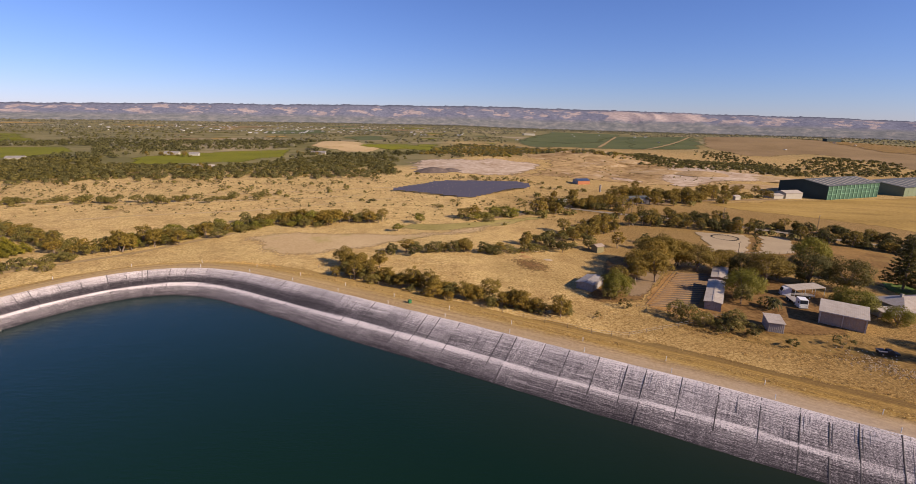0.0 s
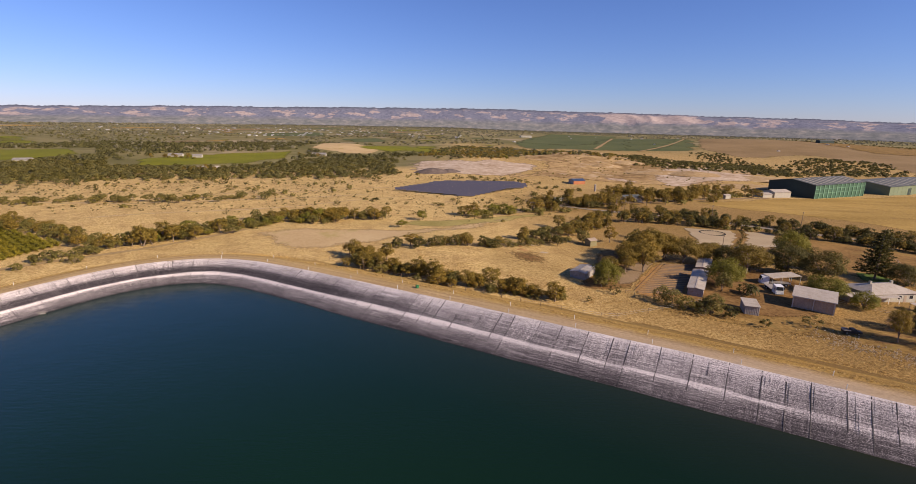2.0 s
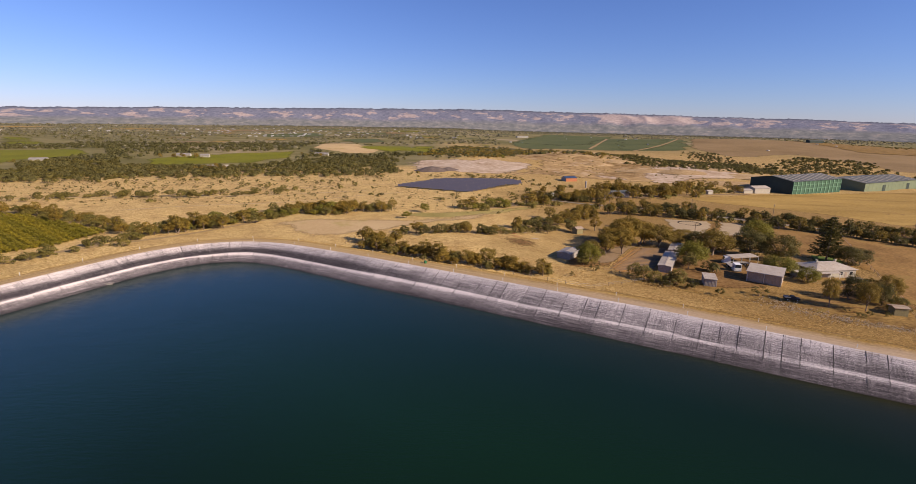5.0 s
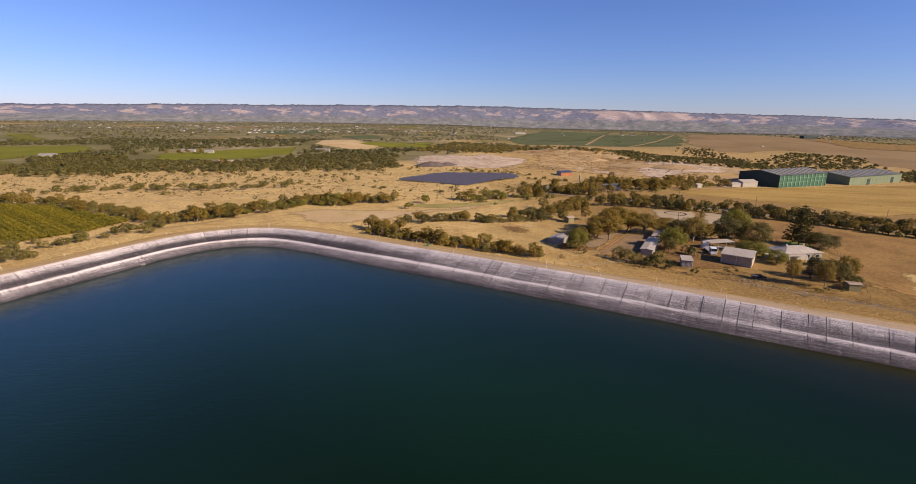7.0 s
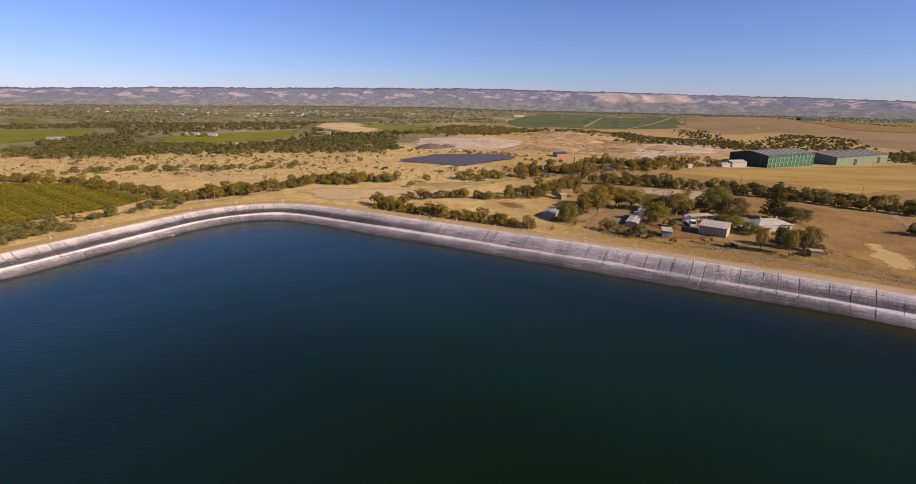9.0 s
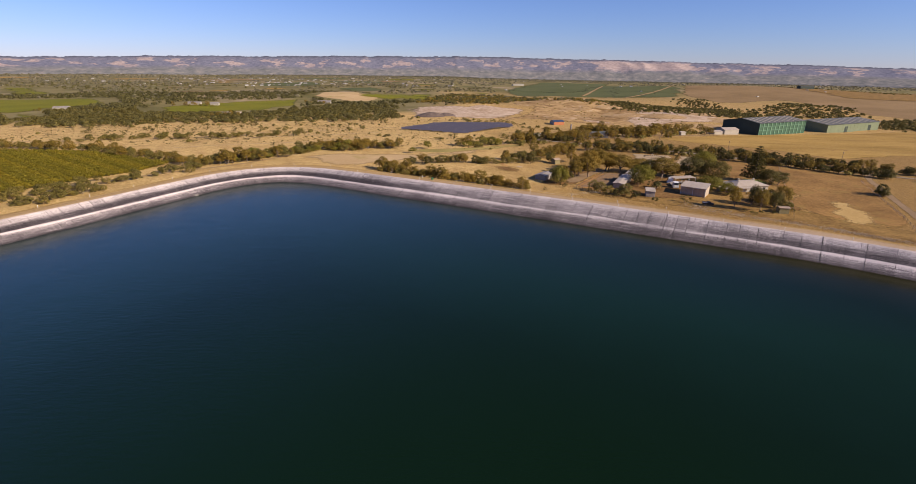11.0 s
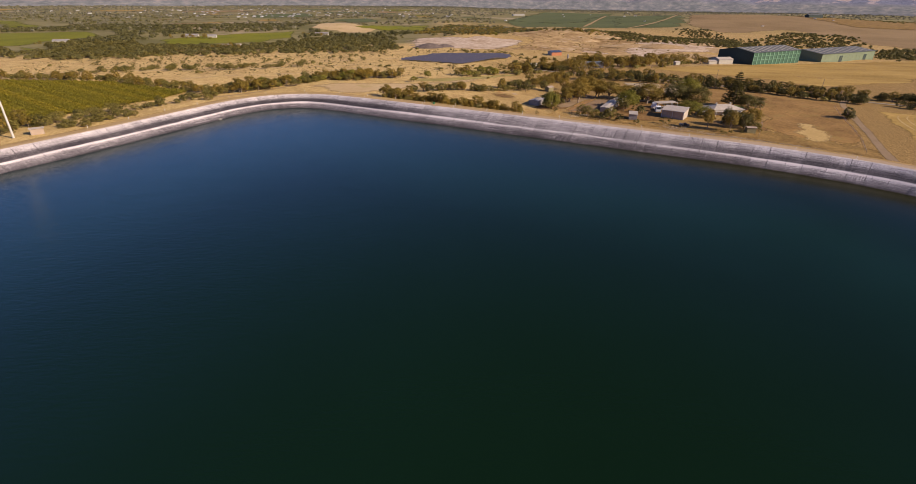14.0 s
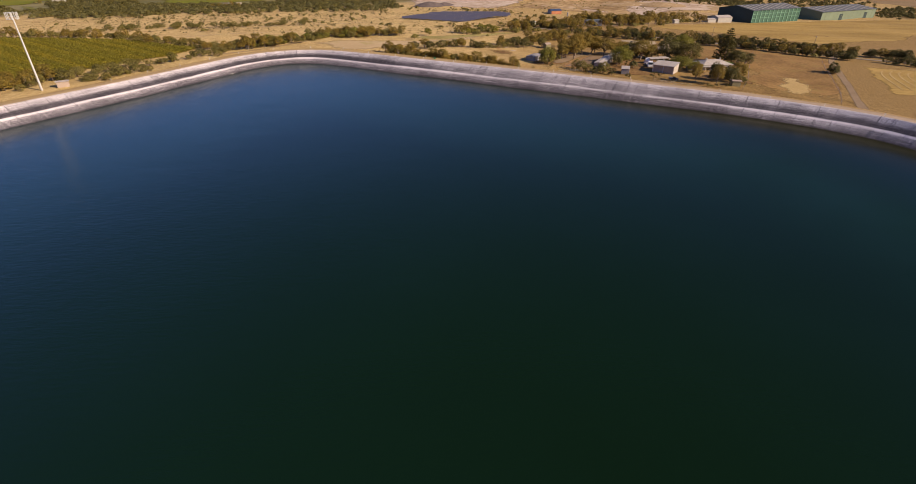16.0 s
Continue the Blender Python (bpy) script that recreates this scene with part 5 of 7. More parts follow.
def scatter(count, outline):
    """Random places inside an outline."""
    p = np.array(outline, float)
    out = np.empty((0, 2))
    while len(out) < count:
        q = rng.uniform(p.min(0), p.max(0), (count * 2, 2))
        inside = np.zeros(len(q), bool)
        for a, b in zip(p, np.roll(p, -1, 0)):
            cross = (a[1] > q[:, 1]) != (b[1] > q[:, 1])
            inside ^= cross & (q[:, 0] < (b[0] - a[0]) * (q[:, 1] - a[1]) / (b[1] - a[1] + 1e-9) + a[0])
        out = np.r_[out, q[inside]]
    return out[:count]


def in_fields(p):
    """Which places lie on open fields or quarry ground, where no wood grows."""
    bad = np.zeros(len(p), bool)
    for ob in list(scene.objects):
        if ob.type == "MESH" and ob.name.split(".")[0] in ("field", "quarry_floor", "road"):
            b = np.array([v.co[:2] for v in ob.data.vertices])
            lo, hi = b.min(0), b.max(0)
            some = np.where((p > lo - 5).all(1) & (p < hi + 5).all(1))[0]
            if len(some):
                d = ((p[some, None] - b[None]) ** 2).sum(-1).min(1)
                cell = max(8.0, math.sqrt((hi[0] - lo[0]) * (hi[1] - lo[1]) / len(b)))
                bad[some] |= d < (cell * 0.85) ** 2
    return bad


def wood_patch(count, outline, lo, hi, leaf, per, spray, label, clear=True):
    p = scatter(count, outline)
    p = p + rng.normal(0, 7, p.shape)  # stragglers soften the edge
    if clear:
        p = p[~in_fields(p)]
    woods("woods", p, rng.uniform(lo, hi, len(p)), leaf, per, spray, label)


thicket = np.array(THICKET)
woods("thicket", thicket[:, :2], thicket[:, 2] * 3.1, OLIVE, 70, 0.20, "olive-brown scrub trees dotted over dry grassland")
NEARWOOD = [(-320, 318), (-250, 352), (-150, 384), (-70, 410), (-48, 448), (-60, 520), (-80, 640), (-180, 590), (-210, 480), (-330, 450), (-420, 430)]
SLOPEWOOD = [(-520, 420), (-480, 340), (-320, 322), (-270, 400), (-290, 470), (-350, 520), (-440, 470)]
wood_patch(620, NEARWOOD, 2.2, 4.2, DARKLEAF, 90, 0.15, "dark green trees in dense woodland")
wood_patch(700, NEARWOOD, 2.4, 4.4, OLIVEDARK, 90, 0.16, "dense olive-green gum woodland")
wood_patch(320, SLOPEWOOD, 2.4, 4.4, DARKLEAF, 64, 0.19, "dark green trees on a wooded slope")
wood_patch(440, SLOPEWOOD, 2.4, 4.4, OLIVEDARK, 64, 0.19, "olive-green gum woodland on a slope")
wood_patch(260, [(-320, 318), (-250, 352), (-150, 384), (-48, 448), (-60, 600), (-200, 500), (-400, 430)], 2.0, 3.6, OLIVE, 64, 0.19, "brownish scrub among the gum woodland")
wood_patch(480, [(-60, 640), (60, 660), (110, 760), (240, 860), (200, 1000), (-20, 780)], 2.6, 4.6, GUM, 30, 0.28, "dense belt of gums behind the quarry")
wood_patch(2300, [(-320, 232), (-90, 236), (60, 232), (76, 330), (60, 430), (-50, 440), (-150, 376), (-330, 312)], 0.3, 0.8, OLIVEDARK, 10, 0.42, "low dark saltbush dotted over dry grass", False)
GULLY = [(205, 590), (274, 569), (322, 549), (413, 583), (461, 752), (406, 787), (350, 800), (344, 960), (300, 900), (235, 700)]
SPUR = [(502, 1071), (550, 1041), (468, 745), (406, 665), (430, 850)]
COPSE = [(437, 688), (624, 904), (700, 960), (740, 860), (588, 637), (471, 601), (400, 590)]
wood_patch(1500, GULLY, 1.7, 3.6, DARKLEAF, 34, 0.26, "dark scrub along a gully beside a bare field", False)
wood_patch(700, GULLY, 1.6, 3.2, OLIVE, 34, 0.27, "brownish scrub along a gully beside a bare field", False)
wood_patch(230, SPUR, 1.8, 3.8, DARKLEAF, 30, 0.27, "line of scrub along the edge of a ploughed field", False)
wood_patch(400, COPSE, 2.2, 4.8, DARKLEAF, 34, 0.26, "dark trees on the rise behind the green sheds", False)
wood_patch(200, COPSE, 1.6, 3.2, OLIVE, 30, 0.27, "low scrub on the rise behind the green sheds", False)
wood_patch(170, [(546, 570), (654, 617), (560, 500), (520, 462), (480, 465)], 2.2, 4.4, DARKLEAF, 34, 0.26, "dense dark trees beside the pale green shed", False)
wood_patch(300, [(60, 430), (240, 440), (330, 600), (300, 720), (150, 740), (90, 560)], 0.6, 1.5, OLIVE, 16, 0.36, "thin scrub on the quarry slopes", False)
wood_patch(3000, [(-800, 480), (-420, 480), (-330, 470), (-200, 560), (-60, 660), (-60, 900), (-400, 1000), (-900, 800)], 2.8, 5.4, OLIVEDARK, 30, 0.26, "dark trees and scrub between vineyards")
wood_patch(2300, [(-1300, 600), (-500, 560), (-100, 700), (250, 900), (350, 1500), (-200, 1700), (-1500, 1500)], 2.6, 5.4, FARLEAF, 18, 0.34, "haze-paled scattered trees over the far plain")
GROVE = [(-20, 566), (54, 600), (90, 690), (153, 655), (192, 615), (260, 800), (240, 960), (120, 1000), (0, 1000), (-40, 800)]
wood_patch(800, GROVE, 2.4, 4.6, OLIVEDARK, 34, 0.26, "dense olive-green trees behind the quarry hill", False)
wood_patch(420, GROVE, 2.4, 4.4, GUM, 34, 0.26, "brownish gums behind the quarry hill", False)
wood_patch(140, GROVE, 2.4, 4.2, BRIGHT, 34, 0.26, "leafy green trees behind the quarry hill", False)
wood_patch(1700, [(-1300, 600), (-500, 560), (-100, 700), (250, 900), (350, 1500), (-200, 1700), (-1500, 1500)], 2.6, 5.0, OLIVEDARK, 18, 0.34, "olive scattered trees over the far plain")
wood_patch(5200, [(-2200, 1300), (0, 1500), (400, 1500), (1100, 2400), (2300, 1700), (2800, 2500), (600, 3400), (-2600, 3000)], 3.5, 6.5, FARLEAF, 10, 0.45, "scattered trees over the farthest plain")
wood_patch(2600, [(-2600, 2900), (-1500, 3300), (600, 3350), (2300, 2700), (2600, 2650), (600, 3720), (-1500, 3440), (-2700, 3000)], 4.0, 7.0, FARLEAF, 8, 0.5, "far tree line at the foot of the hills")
wood_patch(420, [(1000, 1580), (1250, 2000), (1560, 2100), (1640, 1750), (1200, 1270), (1120, 1240)], 2.0, 4.5, OLIVE, 12, 0.42, "brown scrub over rough ground", False)

# ---- vineyard ----
VINE_EDGE = [(-320, 202), (-225, 198), (-200, 194), (-143, 163), (-146, 140), (-160, 124), (-170, 106), (-175, 92), (-192, 84), (-330, 84)]


def vine_rows(edge, way, gap, density, label):
    p = np.array(edge, float)
    d = np.array([math.cos(radians(way)), math.sin(radians(way))])
    nrm = np.array([-d[1], d[0]])
    for off in np.arange((p @ nrm).min() + gap, (p @ nrm).max(), gap):
        cuts = []
        for a, b in zip(p, np.roll(p, -1, 0)):
            u, v = a @ nrm - off, b @ nrm - off
            if u * v < 0:
                cuts.append((a + (b - a) * u / (u - v)) @ d)
        cuts.sort()
        for s0, s1 in zip(cuts[::2], cuts[1::2]):
            if s1 - s0 < 4:
                continue
            n = int((s1 - s0) * density)
            s = rng.uniform(s0, s1, n)
            xy = d * s[:, None] + nrm * off + rng.normal(0, 0.48, (n, 1)) * nrm
            z = plain(xy[:, 0], xy[:, 1]) + 0.25 + 1.35 * rng.uniform(0, 1, n) ** 0.6
            c = np.c_[xy, z]
            norm = rng.normal(size=(n, 3)) * 0.7 + np.array([0, 0, 1.2])
            ob = new("vine_hedge", leaves_mesh("vine_hedge", sprays(c, norm, rng.uniform(0.16, 0.32, n), rng), VINE))
            tagged(ob, label, "vines", "rows of the vineyard")


field("cover_crop", VINE_EDGE, VINEFLOOR, "grassy green floor between vine rows", 0.08, 6, 0.5, "vineyard floor", 3)
vine_rows(VINE_EDGE, -38, 2.4, 36, "row of yellow-green trellised grape vines")

# ---- buildings and things ----
HUTWALL = surface("olive_drab_sheet", (0.17, 0.145, 0.065), (0.26, 0.22, 0.11), 3, 0.3, 0.7)


def box(bm, x0, y0, z0, x1, y1, z1):
    v = [bm.verts.new((x, y, z)) for z in (z0, z1) for x, y in ((x0, y0), (x1, y0), (x1, y1), (x0, y1))]
    for f in ((3, 2, 1, 0), (4, 5, 6, 7), (0, 1, 5, 4), (1, 2, 6, 5), (2, 3, 7, 6), (3, 0, 4, 7)):
        bm.faces.new([v[i] for i in f])
    return v


def solid(*boxes, bevel=0.0):
    bm = bmesh.new()
    for b in boxes:
        box(bm, *b)
    if bevel:
        bmesh.ops.bevel(bm, geom=bm.edges[:], offset=bevel, segments=1, affect="EDGES")
    return bm


def sheet(a, b, c, d, thick=0.08, ribs=0, depth=0.02):
    """A roof or wall sheet a-b-c-d (a-b the edge along which ribs repeat) with thickness and ribs."""
    a, b, c, d = (Vector(v) for v in (a, b, c, d))
    n = (b - a).cross(d - a).normalized()
    count = max(1, ribs) * 2
    bm = bmesh.new()
    rows = []
    for i in range(count + 1):
        u = i / count
        lift = n * (depth if (i % 2 and ribs) else 0.0)
        rows.append([bm.verts.new(p) for p in (a.lerp(b, u) + lift, d.lerp(c, u) + lift, a.lerp(b, u) - n * thick, d.lerp(c, u) - n * thick)])
    for p, q in zip(rows, rows[1:]):
        bm.faces.new((p[0], q[0], q[1], p[1]))
        bm.faces.new((p[3], q[3], q[2], p[2]))
        bm.faces.new((p[2], q[2], q[0], p[0]))
        bm.faces.new((p[1], q[1], q[3], p[3]))
    bm.faces.new((rows[0][0], rows[0][1], rows[0][3], rows[0][2]))
    bm.faces.new((rows[-1][2], rows[-1][3], rows[-1][1], rows[-1][0]))
    return bm


def base_at(name, x, y, turn, label, category, group="", sink=0.0):
    root = new(name)
    root.matrix_basis = pose(x, y, float(ground_z(np.array([x]), np.array([y]))[0]) - sink, 0, 0, turn)
    return tagged(root, label, category, group)


def gable_shed(name, x, y, turn, length, width, eave, rise, wall, roof, label, category="shed", front=None, ribs=10, sink=0.6, thick=0.15, over=0.3):
    """A shed whose length runs along its local x; its ridge lies along x, its front faces -y."""
    root = base_at(name, x, y, turn, label, category, sink=0)
    part("front_wall", solid((0, 0, -sink, length, thick, eave)), front or wall, root)
    part("back_wall", solid((0, width - thick, -sink, length, width, eave)), wall, root)
    for n, (a, b) in enumerate(((0, thick), (length - thick, length))):
        bm = bmesh.new()
        pts = [(thick, -sink), (width - thick, -sink), (width - thick, eave), (width / 2, eave + rise), (thick, eave)]
        f, g = [bm.verts.new((a, u, v)) for u, v in pts], [bm.verts.new((b, u, v)) for u, v in pts]
        bm.faces.new(f[::-1])
        bm.faces.new(g)
        for i in range(5):
            k = (i + 1) % 5
            bm.faces.new((f[i], f[k], g[k], g[i]))
        part("end_wall", bm, wall, root)
    s = rise / (width / 2)
    top = eave + rise + 0.12
    part("roof", sheet((-over, -over, eave - over * s + 0.12), (length + over, -over, eave - over * s + 0.12), (length + over, width / 2, top), (-over, width / 2, top), 0.1, ribs), roof, root)
    part("roof", sheet((length + over, width + over, eave - over * s + 0.12), (-over, width + over, eave - over * s + 0.12), (-over, width / 2, top), (length + over, width / 2, top), 0.1, ribs), roof, root)
    part("ridge_cap", solid((-over, width / 2 - 0.25, top - 0.02, length + over, width / 2 + 0.25, top + 0.06)), roof, root)
    return root


# the open-fronted machinery shed
def machinery_shed():
    root = base_at("machinery_shed", 95.6, 122.6, -37, "grey corrugated machinery shed with two brown doors", "shed")
    w, d, hf, hb = 10.0, 8.5, 3.5, 4.3
    part("back_wall", solid((0, d - 0.12, -0.6, w, d, hb - 0.05)), OLDIRON, root)
    for x0, x1 in ((0.0, 0.12), (w - 0.12, w)):
        bm = bmesh.new()
        pts = [(0, -0.6), (d - 0.13, -0.6), (d - 0.13, hb - 0.05), (0, hf - 0.03)]
        f, g = [bm.verts.new((x0, u, v)) for u, v in pts], [bm.verts.new((x1, u, v)) for u, v in pts]
        bm.faces.new(f[::-1])
        bm.faces.new(g)
        for i in range(4):
            bm.faces.new((f[i], f[(i + 1) % 4], g[(i + 1) % 4], g[i]))
        part("side_wall", bm, ZINC, root, "pale grey iron side wall")
    for x in (0.12, 4.9, 9.66):
        part("post", solid((x, 0.0, -0.6, x + 0.22, 0.22, hf - 0.05)), STEEL, root)
    for x0, x1 in ((0.36, 4.88), (5.14, 9.64)):
        bm = sheet((x0, 0.2, -0.5), (x1, 0.2, -0.5), (x1, 0.2, hf - 0.35), (x0, 0.2, hf - 0.35), 0.06, 9, 0.05)
        part("door", bm, DOORGREY, root, "brown-grey ribbed sliding door")
    part("lintel", solid((0.12, 0.02, hf - 0.34, w - 0.12, 0.2, hf - 0.06)), ZINC, root)
    part("roof", sheet((-0.3, -0.45, hf), (w + 0.3, -0.45, hf), (w + 0.3, d + 0.3, hb + 0.02), (-0.3, d + 0.3, hb + 0.02), 0.06, 26, 0.012), ZINC, root, "faded grey corrugated roof")
    part("fascia", solid((-0.3, -0.5, hf - 0.16, w + 0.3, -0.45, hf + 0.05)), STEEL, root)
    return root


machinery_shed()


def small_shed():
    root = base_at("garden_shed", 78.0, 115.6, -18, "small grey corrugated iron shed with stepped roof", "shed")
    w, d = 3.6, 5.6
    part("wall", sheet((0, 0.05, -0.5), (w, 0.05, -0.5), (w, 0.05, 2.15), (0, 0.05, 2.15), 0.05, 9, 0.04), OLDIRON, root)
    part("wall", sheet((w, d - 0.05, -0.5), (0, d - 0.05, -0.5), (0, d - 0.05, 2.15), (w, d - 0.05, 2.15), 0.05, 9, 0.04), OLDIRON, root)
    part("wall", solid((0, 0.09, -0.5, 0.08, d - 0.09, 2.15)), OLDIRON, root)
    part("wall", solid((w - 0.08, 0.09, -0.5, w, d - 0.09, 2.15)), OLDIRON, root)
    for k, (y0, y1, h) in enumerate(((-0.25, 1.75, 2.18), (1.72, 3.7, 2.32), (3.67, 5.8, 2.46))):
        part("roof_sheet", sheet((-0.2, y0, h), (w + 0.2, y0, h), (w + 0.2, y1, h + 0.12), (-0.2, y1, h + 0.12), 0.05, 9, 0.03), ZINC, root)
    return root


small_shed()
gable_shed("storage_shed", 72.0, 127.0, 61, 22, 4.2, 2.3, 0.25, OLDIRON, ZINC, "long low farm shed with pale iron roof", ribs=30)
gable_shed("storage_shed", 85.5, 150.5, 61, 14, 4.2, 2.3, 0.25, OLDIRON, ZINC, "low iron-roofed shed behind trees", ribs=20)
gable_shed("storage_shed", 39.5, 137.0, 55, 9, 5.0, 2.3, 0.4, OLDIRON, OLDIRON, "grey shed half hidden by gum trees", ribs=20)
gable_shed("hut", 121.6, 94.6, -10, 3.5, 2.8, 2.3, 0.2, HUTWALL, DOORGREY, "small olive-drab pump hut near the bank", "hut", ribs=6)


def house():
    root = base_at("house", 123.5, 128.8, 8, "white farmhouse with pale grey hipped roof and verandah", "house")
    w, d, h = 16.0, 9.6, 2.8
    walls = [("wall", (0, 0, -0.6, w, 0.25, h)), ("wall", (0, d - 0.25, -0.6, w, d, h)), ("wall", (0, 0.26, -0.6, 0.25, d - 0.26, h)), ("wall", (w - 0.25, 0.26, -0.6, w, d - 0.26, h))]
    for n, b in walls:
        part(n, solid(b), CREAM, root)
    e, r, o = h + 0.02, h + 1.9, 0.6
    corners = [(-o, -o, e), (w + o, -o, e), (w + o, d + o, e), (-o, d + o, e)]
    a, b = (d / 2, d / 2, r), (w - d / 2, d / 2, r)
    for quad in ((corners[0], corners[1], b, a), (corners[2], corners[3], a, b)):
        part("roof", sheet(*quad, 0.06, 26, 0.03), ZINC, root, "pale grey corrugated hip roof")
    for tri in ((corners[3], corners[0], a), (corners[1], corners[2], b)):
        bm = bmesh.new()
        v = [bm.verts.new(p) for p in tri] + [bm.verts.new((p[0], p[1], p[2] - 0.06)) for p in tri]
        for f in ((0, 1, 2), (5, 4, 3), (0, 3, 4, 1), (1, 4, 5, 2), (2, 5, 3, 0)):
            bm.faces.new([v[i] for i in f])
        part("roof", bm, ZINC, root, "pale grey corrugated hip roof")
    part("verandah_roof", sheet((-7.5, -2.2, 2.35), (8.0, -2.2, 2.35), (8.0, 0.1, 2.78), (-7.5, 3.4, 2.78), 0.05, 24, 0.03), ZINC, root, "low grey verandah roof")
    for x in (-7.2, -3.5, 0.2, 4.0, 7.7):
        part("verandah_post", solid((x, -2.1, -0.6, x + 0.12, -1.98, 2.3)), WHITE, root)
    part("annexe_wall", solid((-7.2, 0.3, -0.6, -0.02, 3.2, 2.4)), CREAM, root, "cream annexe wall")
    for x in (9.4, 13.4):
        win = part("window", solid((x, -0.04, 0.9, x + 1.4, 0.02, 2.2)), WHITE, root)
        part("pane", solid((x + 0.08, -0.06, 0.98, x + 1.32, -0.042, 2.12)), WINDOW, win)
    door = part("door", solid((11.6, -0.05, -0.1, 12.5, 0.02, 2.05)), DOORGREY, root)
    for x in (4.0, 11.5):
        part("chimney", solid((x, 4.6, 3.6, x + 0.6, 5.2, 5.3), (x - 0.06, 4.54, 5.1, x + 0.66, 5.26, 5.25)), CREAM, root)
    return root


house()


def big_shed(name, x, y, turn, length, width, eave, rise, wall, front, label, bays, ribbed):
    root = gable_shed(name, x, y, turn, length, width, eave, rise, wall, ROOFDARK, label, "warehouse", front, 40, 1.5, 0.4, 0.8)
    n, wide = bays, 0.5 if ribbed else 0.12
    for i in range(n + 1):
        px = length * i / n
        part("column", solid((px - wide if i else 0, -0.7 * wide, -1.5, px + wide if i < n else length, -0.02, eave - 0.1)), GREENRIB if ribbed else front, root)
    if ribbed:
        for z in (0.36, 0.68):
            part("girt", solid((0, -0.2, eave * z, length, -0.03, eave * z + 0.35)), GREENRIB, root)
    for i in range(10):
        px = length * (i + 0.5) / 10
        s = rise / (width / 2)
        part("skylight", sheet((px - 0.8, 1.5, eave + 1.5 * s + 0.32), (px + 0.8, 1.5, eave + 1.5 * s + 0.32), (px + 0.8, width / 2 - 2, eave + rise - 2 * s + 0.32), (px - 0.8, width / 2 - 2, eave + rise - 2 * s + 0.32), 0.05), ZINC, root)
    return root


big_shed("warehouse", 287, 385.5, 26.5, 74, 38, 11, 3.2, GREENDARK, GREENMID, "huge dark green warehouse with light green columns", 12, True)
second = big_shed("warehouse", 382.5, 426, 26, 100, 44, 8, 3.0, GREENPALE, GREENPALE, "long pale green warehouse beside a stubble field", 14, False)
# flat dark panels on the wall imitate the shade inside open doorways
for x in (32, 78):
    part("doorway", solid((x, -0.06, -1.0, x + 6, 0.05, 5.2)), GREENDARK, second, "dark panel standing in for an unlit doorway")
shed = gable_shed("office_shed", 254, 384, 14, 16, 11, 4.2, 1.6, CREAM, ZINC, "cream gabled shed beside the warehouse", "shed", None, 16, 1.0)
gable_shed("office_shed", 243, 381, 14, 9, 8, 2.6, 0.8, CREAM, ZINC, "low cream shed beside the warehouse", "shed", None, 10, 1.0)


# ---- along the bank ----
def tube(bm, a, b, ra, rb, sides=8, caps=True):
    a, b = Vector(a), Vector(b)
    turn = (b - a).to_track_quat("Z", "Y").to_matrix()
    rings = [[bm.verts.new(c + turn @ Vector((rad * math.cos(t), rad * math.sin(t), 0))) for t in np.linspace(0, 2 * math.pi, sides, endpoint=False)] for c, rad in ((a, ra), (b, rb))]
    for i in range(sides):
        bm.faces.new((rings[0][i], rings[0][(i + 1) % sides], rings[1][(i + 1) % sides], rings[1][i]))
    if caps:
        bm.faces.new(rings[0][::-1])
        bm.faces.new(rings[1])
    return bm


def marker_post():
    root = new("marker_post")
    part("shaft", tube(bmesh.new(), (0, 0, -0.3), (0, 0, 0.8), 0.06, 0.055), WHITE, root)
    part("cap", tube(bmesh.new(), (0, 0, 0.8), (0, 0, 0.88), 0.075, 0.04), WHITE, root)
    return tagged(root, "white marker post at the edge of the crest track", "post", "marker posts along the crest")


post = marker_post()
placed = False
a0 = rim_index(-16.2, 108.6)
for k in range(-12, 11):
    for d in (0.9, 5.3):
        if (d > 5 and k < -6) or (d < 1 and k > 4):
            continue
        p = slope_point(a0 + 15.5 * k + (0 if d < 1 else 1.5), d)
        m = pose(p[0], p[1], 0.0, rng.normal(0, 2), rng.normal(0, 2), 0)
        if placed:
            copy_thing(post, m)
        else:
            post.matrix_basis = m
            placed = True

box_root = new("valve_box")
p = slope_point(rim_index(-13, 106), 4.0)
box_root.matrix_basis = pose(p[0], p[1], -0.05, 0, 0, 30)
part("body", solid((-0.36, -0.3, -0.2, 0.36, 0.3, 0.7), bevel=0.04), GREENBOX, box_root)
part("lid", solid((-0.41, -0.35, 0.71, 0.41, 0.35, 0.8), bevel=0.03), GREENBOX, box_root)
tagged(box_root, "green plastic valve box on the crest track", "valve box")

inlet = new("pipe_outlet")
p = slope_point(rim_index(-108, 104), -9.6)
inlet.matrix_basis = pose(p[0], p[1], -4.75, 0, 0, 35)
part("slab", solid((-0.9, -0.4, -0.5, 0.9, 0.4, 0.1), bevel=0.06), FOLD, inlet)
part("pipe", tube(bmesh.new(), (-1.0, 0, 0.22), (1.2, 0, 0.22), 0.12, 0.12, 12), FOLD, inlet)
tagged(inlet, "small concrete outlet slab with pipe at the waterline", "outlet")


